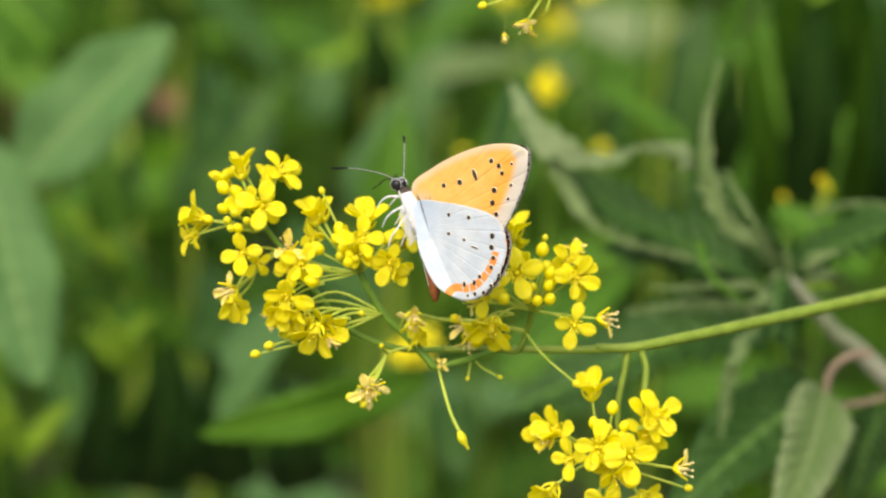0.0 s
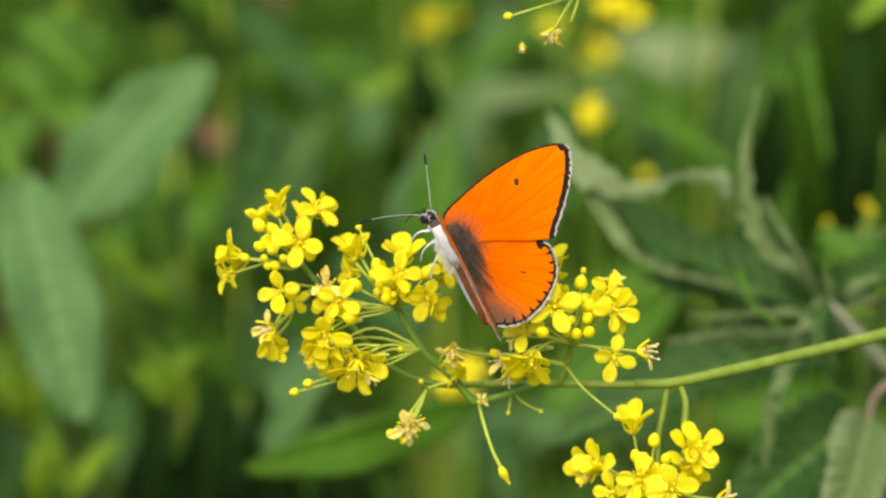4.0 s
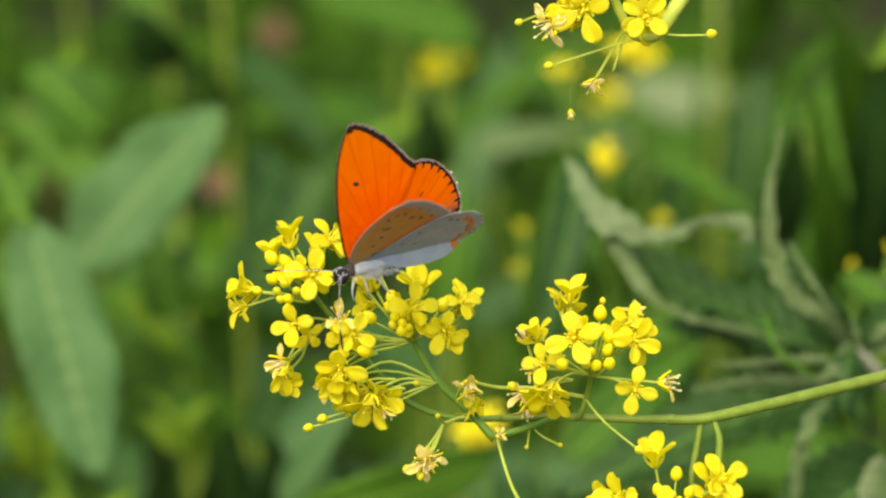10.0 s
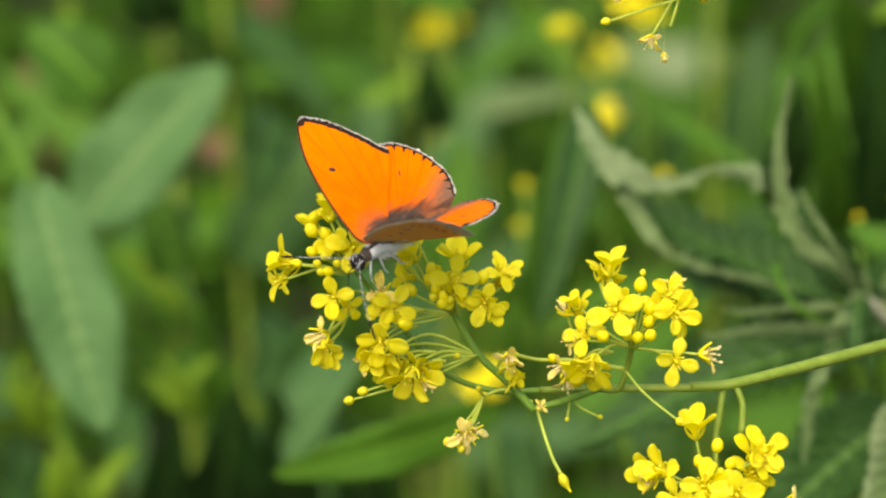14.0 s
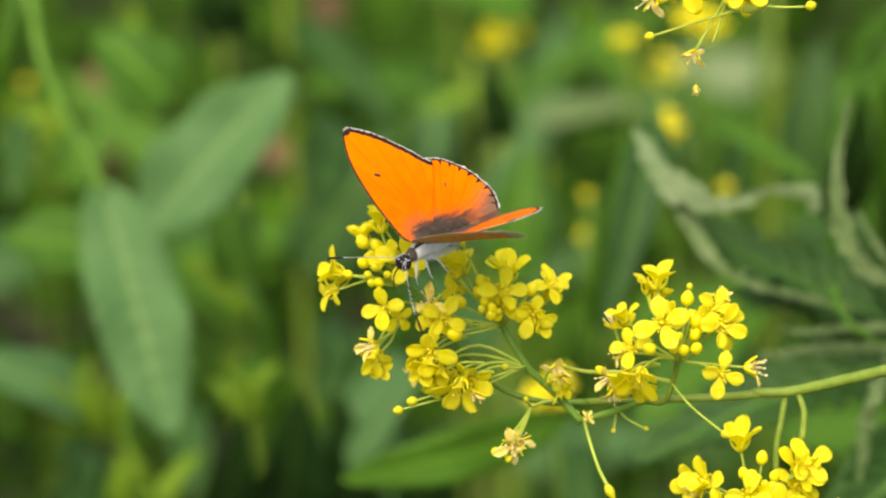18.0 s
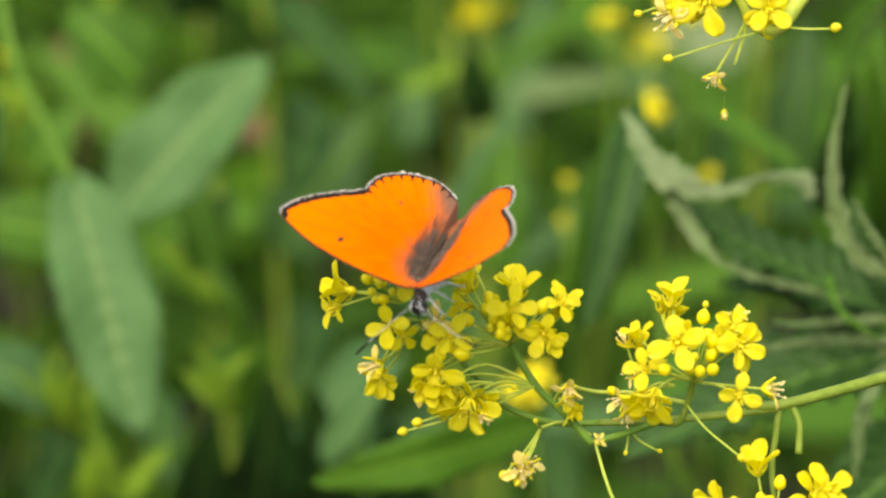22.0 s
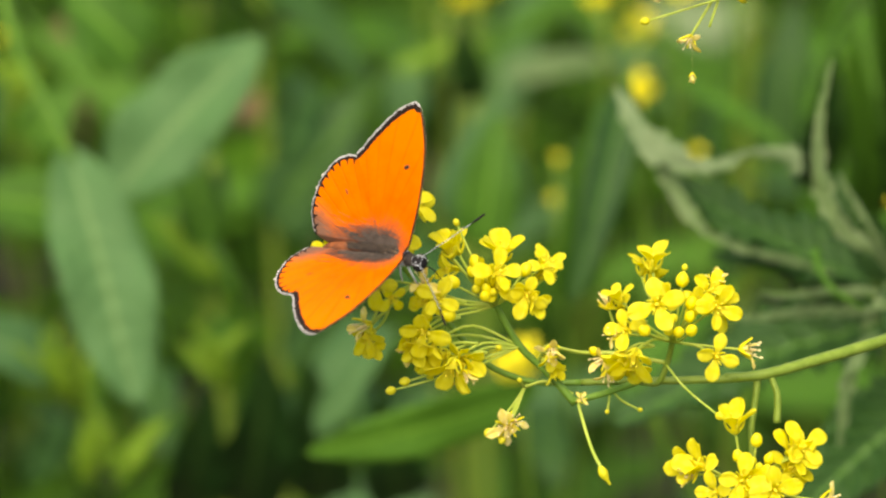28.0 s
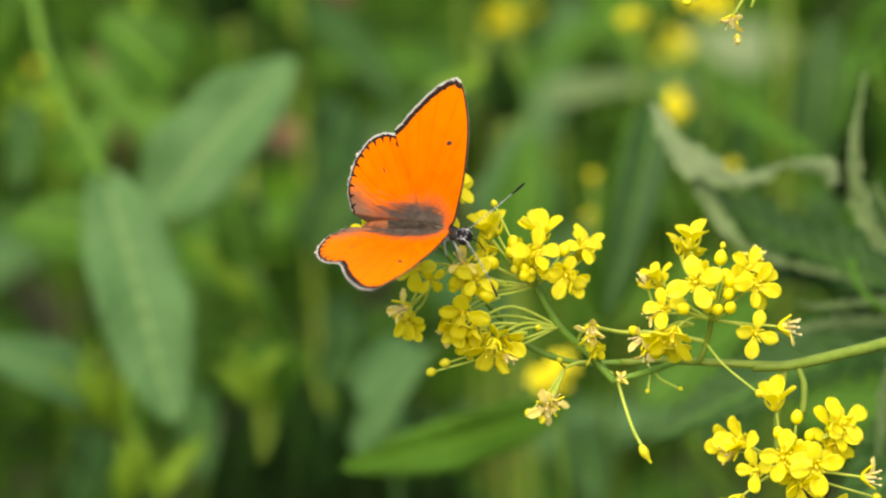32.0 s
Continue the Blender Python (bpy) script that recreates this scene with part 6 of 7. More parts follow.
    walk(WINGS["left", False], [
        (0.0, pose(0.00168, 0.00046, 0.00219, 90.3, 3.8, -0.0)), (1.0, pose(0.00168, 0.00046, 0.00219, 90.3, 9.7, -0.1)),
        (2.0, pose(0.00168, 0.00046, 0.00219, 53.0, 0.8, -0.7)), (3.0, pose(0.00168, 0.00046, 0.00219, 53.0, 5.3, -4.8)),
        (6.0, pose(0.00168, 0.00046, 0.00219, 26.2, 0.8, -1.6)), (7.0, pose(0.00168, 0.00046, 0.00219, 31.8, -0.2, 0.3)),
        (7.5, pose(0.00168, 0.00046, 0.00219, 18.5, 1.9, -5.8)), (8.0, pose(0.00168, 0.00046, 0.00219, 40.6, 4.8, -5.5)),
        (8.5, pose(0.00168, 0.00046, 0.00219, 44.4, 3.5, -3.5)), (8.8, pose(0.00168, 0.00046, 0.00219, 49.8, -0.4, 0.3)),
        (9.0, pose(0.00168, 0.00046, 0.00219, 46.2, -2.1, 2.0)), (9.2, pose(0.00168, 0.00046, 0.00219, 55.1, -1.0, 0.7)),
        (9.5, pose(0.00168, 0.00046, 0.00219, 52.3, 2.2, -1.7)), (10.0, pose(0.00168, 0.00046, 0.00219, 67.2, 7.3, -3.1)),
        (10.5, pose(0.00168, 0.00046, 0.00219, 62.3, 7.5, -3.9)), (11.0, pose(0.00168, 0.00046, 0.00219, 54.6, -7.1, 5.0)),
        (11.5, pose(0.00168, 0.00046, 0.00219, 67.8, 2.9, -1.2)), (12.0, pose(0.00168, 0.00046, 0.00219, 41.6, -21.0, -14.0)),
        (13.0, pose(0.00168, 0.00046, 0.00219, 59.6, -15.0, -22.0)), (14.0, pose(0.00168, 0.00046, 0.00219, 57.8, -9.0, -30.0)),
        (16.5, pose(0.00168, 0.00046, 0.00219, 44.7, -12.0, -22.0)), (17.0, pose(0.00168, 0.00046, 0.00219, 46.0, -12.0, -22.0)),
        (18.0, pose(0.00168, 0.00046, 0.00219, 43.3, -9.0, -18.0)), (19.0, pose(0.00168, 0.00046, 0.00219, 43.1, -9.0, -18.0)),
        (20.0, pose(0.00168, 0.00046, 0.00219, 42.4, -6.0, -18.0)), (21.0, pose(0.00168, 0.00046, 0.00219, 33.5, -12.0, -14.0)),
        (21.5, pose(0.00168, 0.00046, 0.00219, 17.6, -0.1, 0.2)), (22.0, pose(0.00168, 0.00046, 0.00219, 24.0, 2.3, -5.2)),
        (22.5, pose(0.00168, 0.00046, 0.00219, 21.2, 4.5, -11.4)), (23.0, pose(0.00168, 0.00046, 0.00219, 27.7, 4.1, -7.7)),
        (23.5, pose(0.00168, 0.00046, 0.00219, 31.5, 3.4, -5.5)), (24.0, pose(0.00168, 0.00046, 0.00219, 31.6, 5.2, -8.3)),
        (25.0, pose(0.00168, 0.00046, 0.00219, 31.0, 3.3, -5.4)), (28.0, pose(0.00168, 0.00046, 0.00219, 29.0, 2.4, -4.3)),
        (29.0, pose(0.00168, 0.00046, 0.00219, 26.4, 1.6, -3.2)), (30.0, pose(0.00168, 0.00046, 0.00219, 30.7, 3.5, -5.8)),
        (31.0, pose(0.00168, 0.00046, 0.00219, 27.7, 2.2, -4.2)), (32.0, pose(0.00168, 0.00046, 0.00219, 28.8, 3.7, -6.6)),
    ])
    walk(WINGS["left", True], [
        (0.0, pose(0.00168, 0.00046, 0.00219, 89.9, 8.7, -0.2)), (1.0, pose(0.00168, 0.00046, 0.00219, 89.9, 2.6, -0.1)),
        (2.0, pose(0.00168, 0.00046, 0.00219, 54.5, -3.8, 3.6)), (3.0, pose(0.00168, 0.00046, 0.00219, 54.0, -0.7, 0.6)),
        (6.0, pose(0.00168, 0.00046, 0.00219, 25.6, -1.8, 3.7)), (7.0, pose(0.00168, 0.00046, 0.00219, 31.2, -1.6, 2.7)),
        (7.5, pose(0.00168, 0.00046, 0.00219, 18.0, -0.5, 1.6)), (8.0, pose(0.00168, 0.00046, 0.00219, 40.2, -0.8, 0.9)),
        (8.5, pose(0.00168, 0.00046, 0.00219, 43.8, -2.4, 2.5)), (8.8, pose(0.00168, 0.00046, 0.00219, 49.2, -2.3, 2.0)),
        (9.0, pose(0.00168, 0.00046, 0.00219, 45.6, -0.1, 0.1)), (9.2, pose(0.00168, 0.00046, 0.00219, 54.5, 1.7, -1.2)),
        (9.5, pose(0.00168, 0.00046, 0.00219, 51.5, 5.5, -4.3)), (10.0, pose(0.00168, 0.00046, 0.00219, 66.6, 6.3, -2.7)),
        (10.5, pose(0.00168, 0.00046, 0.00219, 61.8, 5.9, -3.2)), (11.0, pose(0.00168, 0.00046, 0.00219, 54.3, -0.7, 0.5)),
        (11.5, pose(0.00168, 0.00046, 0.00219, 67.2, 2.1, -0.9)), (12.0, pose(0.00168, 0.00046, 0.00219, 37.6, 0.3, -0.4)),
        (13.0, pose(0.00168, 0.00046, 0.00219, 38.4, 0.3, -0.3)), (14.0, pose(0.00168, 0.00046, 0.00219, 44.4, 0.7, -0.5)),
        (16.5, pose(0.00168, 0.00046, 0.00219, 44.2, 0.4, -0.4)), (17.0, pose(0.00168, 0.00046, 0.00219, 45.5, 0.3, -0.3)),
        (18.0, pose(0.00168, 0.00046, 0.00219, 42.9, -0.3, 0.3)), (19.0, pose(0.00168, 0.00046, 0.00219, 42.7, -0.1, 0.1)),
        (20.0, pose(0.00168, 0.00046, 0.00219, 41.9, 0.3, -0.3)), (21.0, pose(0.00168, 0.00046, 0.00219, 29.1, -3.1, 5.5)),
        (21.5, pose(0.00168, 0.00046, 0.00219, 16.9, 0.8, -2.8)), (22.0, pose(0.00168, 0.00046, 0.00219, 23.4, 1.5, -3.4)),
        (22.5, pose(0.00168, 0.00046, 0.00219, 21.1, 1.0, -2.7)), (23.0, pose(0.00168, 0.00046, 0.00219, 27.3, 1.4, -2.7)),
        (23.5, pose(0.00168, 0.00046, 0.00219, 31.0, 2.0, -3.4)), (24.0, pose(0.00168, 0.00046, 0.00219, 31.4, 2.1, -3.4)),
        (25.0, pose(0.00168, 0.00046, 0.00219, 30.5, 1.4, -2.3)), (28.0, pose(0.00168, 0.00046, 0.00219, 28.5, 0.9, -1.6)),
        (29.0, pose(0.00168, 0.00046, 0.00219, 25.8, 1.1, -2.2)), (30.0, pose(0.00168, 0.00046, 0.00219, 30.3, 1.1, -1.9)),
        (31.0, pose(0.00168, 0.00046, 0.00219, 27.2, 0.8, -1.6)), (32.0, pose(0.00168, 0.00046, 0.00219, 28.4, 1.1, -2.1)),
    ])
    walk(WINGS["right", False], [
        (0.0, pose(0.00168, -0.00046, 0.00219, -90.3, 3.8, 0.2)), (1.0, pose(0.00168, -0.00046, 0.00219, -90.3, 9.7, 0.4)),
        (2.0, pose(0.00168, -0.00046, 0.00219, -52.9, 0.8, 0.6)), (3.0, pose(0.00168, -0.00046, 0.00219, -39.7, 4.6, 5.5)),
        (6.0, pose(0.00168, -0.00046, 0.00219, -37.3, 1.1, 1.4)), (7.0, pose(0.00168, -0.00046, 0.00219, -39.4, -0.2, -0.3)),
        (7.5, pose(0.00168, -0.00046, 0.00219, -29.8, 3.0, 5.3)), (8.0, pose(0.00168, -0.00046, 0.00219, -44.7, 5.1, 5.2)),
        (8.5, pose(0.00168, -0.00046, 0.00219, -40.4, 3.2, 3.8)), (8.8, pose(0.00168, -0.00046, 0.00219, -54.7, -0.4, -0.3)),
        (9.0, pose(0.00168, -0.00046, 0.00219, -48.7, -2.2, -1.9)), (9.2, pose(0.00168, -0.00046, 0.00219, -66.2, -1.1, -0.5)),
        (9.5, pose(0.00168, -0.00046, 0.00219, -48.5, 2.0, 1.8)), (10.0, pose(0.00168, -0.00046, 0.00219, -70.0, 7.4, 2.7)),
        (10.5, pose(0.00168, -0.00046, 0.00219, -56.7, 7.1, 4.6)), (11.0, pose(0.00168, -0.00046, 0.00219, -17.8, -2.7, -8.2)),
        (11.5, pose(0.00168, -0.00046, 0.00219, -26.2, 1.4, 2.8)), (12.0, pose(0.00168, -0.00046, 0.00219, -21.2, -4.2, -10.6)),
        (13.0, pose(0.00168, -0.00046, 0.00219, -13.3, -2.3, -9.7)), (14.0, pose(0.00168, -0.00046, 0.00219, -13.1, -1.6, -6.9)),
        (16.5, pose(0.00168, -0.00046, 0.00219, -16.3, -1.3, -4.4)), (17.0, pose(0.00168, -0.00046, 0.00219, -15.2, -1.4, -5.1)),
        (18.0, pose(0.00168, -0.00046, 0.00219, -14.2, -1.6, -6.4)), (19.0, pose(0.00168, -0.00046, 0.00219, -15.0, -1.4, -5.1)),
        (20.0, pose(0.00168, -0.00046, 0.00219, -13.7, -0.9, -3.7)), (21.0, pose(0.00168, -0.00046, 0.00219, -24.3, -3.7, -8.2)),
        (21.5, pose(0.00168, -0.00046, 0.00219, -30.6, -0.1, -0.2)), (22.0, pose(0.00168, -0.00046, 0.00219, -44.7, 4.0, 4.0)),
        (22.5, pose(0.00168, -0.00046, 0.00219, -41.4, 8.1, 9.1)), (23.0, pose(0.00168, -0.00046, 0.00219, -44.2, 6.1, 6.3)),
        (23.5, pose(0.00168, -0.00046, 0.00219, -39.5, 4.1, 5.0)), (24.0, pose(0.00168, -0.00046, 0.00219, -43.8, 6.8, 7.0)),
        (25.0, pose(0.00168, -0.00046, 0.00219, -36.0, 3.7, 5.1)), (28.0, pose(0.00168, -0.00046, 0.00219, -30.8, 2.5, 4.2)),
        (29.0, pose(0.00168, -0.00046, 0.00219, -39.3, 2.2, 2.7)), (30.0, pose(0.00168, -0.00046, 0.00219, -35.3, 3.9, 5.5)),
        (31.0, pose(0.00168, -0.00046, 0.00219, -40.9, 3.1, 3.6)), (32.0, pose(0.00168, -0.00046, 0.00219, -41.7, 5.1, 5.7)),
    ])
    walk(WINGS["right", True], [
        (0.0, pose(0.00168, -0.00046, 0.00219, -89.9, 8.7, 0.5)), (1.0, pose(0.00168, -0.00046, 0.00219, -89.9, 2.6, 0.1)),
        (2.0, pose(0.00168, -0.00046, 0.00219, -52.2, -4.2, -3.2)), (3.0, pose(0.00168, -0.00046, 0.00219, -39.3, -0.6, -0.7)),
        (6.0, pose(0.00168, -0.00046, 0.00219, -36.6, -2.4, -3.3)), (7.0, pose(0.00168, -0.00046, 0.00219, -38.8, -2.0, -2.4)),
        (7.5, pose(0.00168, -0.00046, 0.00219, -29.3, -0.8, -1.5)), (8.0, pose(0.00168, -0.00046, 0.00219, -44.3, -0.9, -0.9)),
        (8.5, pose(0.00168, -0.00046, 0.00219, -39.9, -2.2, -2.7)), (8.8, pose(0.00168, -0.00046, 0.00219, -54.1, -2.4, -1.8)),
        (9.0, pose(0.00168, -0.00046, 0.00219, -48.1, -0.2, -0.1)), (9.2, pose(0.00168, -0.00046, 0.00219, -65.6, 1.9, 0.9)),
        (9.5, pose(0.00168, -0.00046, 0.00219, -47.7, 5.2, 4.7)), (10.0, pose(0.00168, -0.00046, 0.00219, -69.4, 6.4, 2.4)),
        (10.5, pose(0.00168, -0.00046, 0.00219, -56.2, 5.6, 3.7)), (11.0, pose(0.00168, -0.00046, 0.00219, -17.4, -0.2, -0.8)),
        (11.5, pose(0.00168, -0.00046, 0.00219, -25.6, 1.0, 2.1)), (12.0, pose(0.00168, -0.00046, 0.00219, -21.0, 0.2, 0.5)),
        (13.0, pose(0.00168, -0.00046, 0.00219, -12.9, 0.1, 0.5)), (14.0, pose(0.00168, -0.00046, 0.00219, -12.6, 0.2, 0.9)),
        (16.5, pose(0.00168, -0.00046, 0.00219, -15.7, 0.1, 0.5)), (17.0, pose(0.00168, -0.00046, 0.00219, -14.6, 0.1, 0.4)),
        (18.0, pose(0.00168, -0.00046, 0.00219, -13.7, -0.1, -0.4)), (19.0, pose(0.00168, -0.00046, 0.00219, -14.4, -0.0, -0.1)),
        (20.0, pose(0.00168, -0.00046, 0.00219, -13.1, 0.1, 0.4)), (21.0, pose(0.00168, -0.00046, 0.00219, -23.9, -2.5, -5.7)),
        (21.5, pose(0.00168, -0.00046, 0.00219, -29.9, 1.4, 2.5)), (22.0, pose(0.00168, -0.00046, 0.00219, -44.2, 2.6, 2.6)),
        (22.5, pose(0.00168, -0.00046, 0.00219, -41.4, 1.9, 2.2)), (23.0, pose(0.00168, -0.00046, 0.00219, -43.9, 2.1, 2.2)),
        (23.5, pose(0.00168, -0.00046, 0.00219, -39.1, 2.5, 3.1)), (24.0, pose(0.00168, -0.00046, 0.00219, -43.5, 2.8, 2.9)),
        (25.0, pose(0.00168, -0.00046, 0.00219, -35.5, 1.6, 2.2)), (28.0, pose(0.00168, -0.00046, 0.00219, -30.3, 0.9, 1.6)),
        (29.0, pose(0.00168, -0.00046, 0.00219, -38.7, 1.5, 1.9)), (30.0, pose(0.00168, -0.00046, 0.00219, -34.9, 1.3, 1.8)),
        (31.0, pose(0.00168, -0.00046, 0.00219, -40.4, 1.2, 1.4)), (32.0, pose(0.00168, -0.00046, 0.00219, -41.3, 1.6, 1.8)),
    ])
    # the right antenna swings forward while the wings open
    walk(ANTENNAE[1], [(t, pose(0.0052, -0.00035, 0.0004, 0, 0, turn)) for t, turn in (
        (0.0, 0), (3.5, 0), (5.5, 28), (6.5, 31), (7.0, 45), (7.5, 50), (8.5, 58), (9.5, 30), (11.0, 0), (32.0, 0))])
    walk(cress, [
        (0.0, pose(0.18949, 0.06024, 0.00066)), (0.5, pose(0.18937, 0.06034, 0.00093)), (1.0, pose(0.18936, 0.06042, 0.00114)),
        (1.5, pose(0.18928, 0.06045, 0.00122)), (2.0, pose(0.18949, 0.06040, 0.00110)), (2.5, pose(0.18901, 0.06064, 0.00175)),
        (3.0, pose(0.18898, 0.06076, 0.00208)), (3.5, pose(0.18838, 0.06036, 0.00098)), (4.0, pose(0.18971, 0.06006, 0.00017)),
        (4.5, pose(0.18989, 0.06002, 0.00007)), (5.0, pose(0.18960, 0.06009, 0.00024)), (5.5, pose(0.18772, 0.06049, 0.00134)),
        (6.0, pose(0.18762, 0.06049, 0.00134)), (6.5, pose(0.18813, 0.06009, 0.00024)), (7.0, pose(0.18815, 0.06030, 0.00083)),
        (7.5, pose(0.18764, 0.06087, 0.00239)), (8.0, pose(0.18786, 0.06083, 0.00227)), (8.5, pose(0.18791, 0.06079, 0.00216)),
        (9.0, pose(0.18764, 0.06080, 0.00219)), (9.5, pose(0.18682, 0.06151, 0.00416)), (10.0, pose(0.18742, 0.06076, 0.00208)),
        (10.5, pose(0.18700, 0.06073, 0.00202)), (11.0, pose(0.18696, 0.06078, 0.00215)), (11.5, pose(0.18776, 0.06029, 0.00080)),
        (12.0, pose(0.19202, 0.05999, -0.00003)), (12.5, pose(0.19603, 0.05970, -0.00082)), (13.0, pose(0.19249, 0.06027, 0.00073)),
        (13.5, pose(0.19495, 0.05914, -0.00237)), (14.0, pose(0.19051, 0.05944, -0.00155)), (14.5, pose(0.19083, 0.05937, -0.00174)),
        (15.0, pose(0.19013, 0.05989, -0.00031)), (15.5, pose(0.18996, 0.05995, -0.00014)), (16.0, pose(0.18961, 0.05980, -0.00054)),
        (16.5, pose(0.18769, 0.05886, -0.00312)), (17.0, pose(0.18664, 0.05819, -0.00498)), (17.5, pose(0.18568, 0.05861, -0.00383)),
        (18.0, pose(0.18710, 0.05935, -0.00178)), (18.5, pose(0.18911, 0.05937, -0.00174)), (19.0, pose(0.18997, 0.06001, 0.00001)),
        (19.5, pose(0.19024, 0.06013, 0.00035)), (20.0, pose(0.19011, 0.05990, -0.00028)), (20.5, pose(0.19084, 0.06001, 0.00004)),
        (21.0, pose(0.19091, 0.06002, 0.00004)), (21.5, pose(0.19161, 0.06033, 0.00090)), (22.0, pose(0.19144, 0.05926, -0.00204)),
        (22.5, pose(0.19187, 0.05953, -0.00128)), (23.0, pose(0.19191, 0.05904, -0.00263)), (23.5, pose(0.19230, 0.05871, -0.00356)),
        (24.0, pose(0.19235, 0.05890, -0.00302)), (24.5, pose(0.19339, 0.05976, -0.00067)), (25.0, pose(0.19265, 0.05920, -0.00219)),
        (25.5, pose(0.19266, 0.05987, -0.00037)), (26.0, pose(0.19046, 0.05998, -0.00007)), (26.5, pose(0.19012, 0.05999, -0.00003)),
        (27.0, pose(0.19025, 0.05995, -0.00014)), (27.5, pose(0.19141, 0.05971, -0.00081)), (28.0, pose(0.19124, 0.05975, -0.00069)),
        (28.5, pose(0.19085, 0.05969, -0.00086)), (29.0, pose(0.19123, 0.05992, -0.00023)), (29.5, pose(0.19071, 0.05996, -0.00012)),
        (30.0, pose(0.19072, 0.06029, 0.00080)), (30.5, pose(0.19053, 0.06036, 0.00100)), (31.0, pose(0.19084, 0.06030, 0.00081)),
        (31.5, pose(0.19261, 0.06034, 0.00092)), (32.0, pose(0.19288, 0.06075, 0.00206)),
    ])
    walk(nettle, [
        (0.0, pose(0.14000, 0.16000, 0.00000)), (6.0, pose(0.13971, 0.15984, -0.00045)), (7.0, pose(0.13962, 0.15980, -0.00054)),
        (12.0, pose(0.13885, 0.15980, -0.00054)), (14.0, pose(0.13904, 0.15987, -0.00036)), (16.0, pose(0.13808, 0.15947, -0.00144)),
        (16.5, pose(0.13683, 0.15895, -0.00289)), (17.0, pose(0.13616, 0.15885, -0.00316)), (17.5, pose(0.13635, 0.15882, -0.00325)),
        (18.0, pose(0.13760, 0.15941, -0.00162)), (18.5, pose(0.13866, 0.15954, -0.00126)), (19.0, pose(0.13904, 0.16000, 0.00000)),
        (21.0, pose(0.13875, 0.16010, 0.00027)), (24.0, pose(0.13894, 0.16020, 0.00054)), (25.0, pose(0.13894, 0.16026, 0.00072)),
        (27.5, pose(0.13962, 0.16039, 0.00108)), (28.0, pose(0.13971, 0.16026, 0.00072)), (31.0, pose(0.13942, 0.16016, 0.00045)),
        (32.0, pose(0.14077, 0.16000, 0.00000)),
    ])
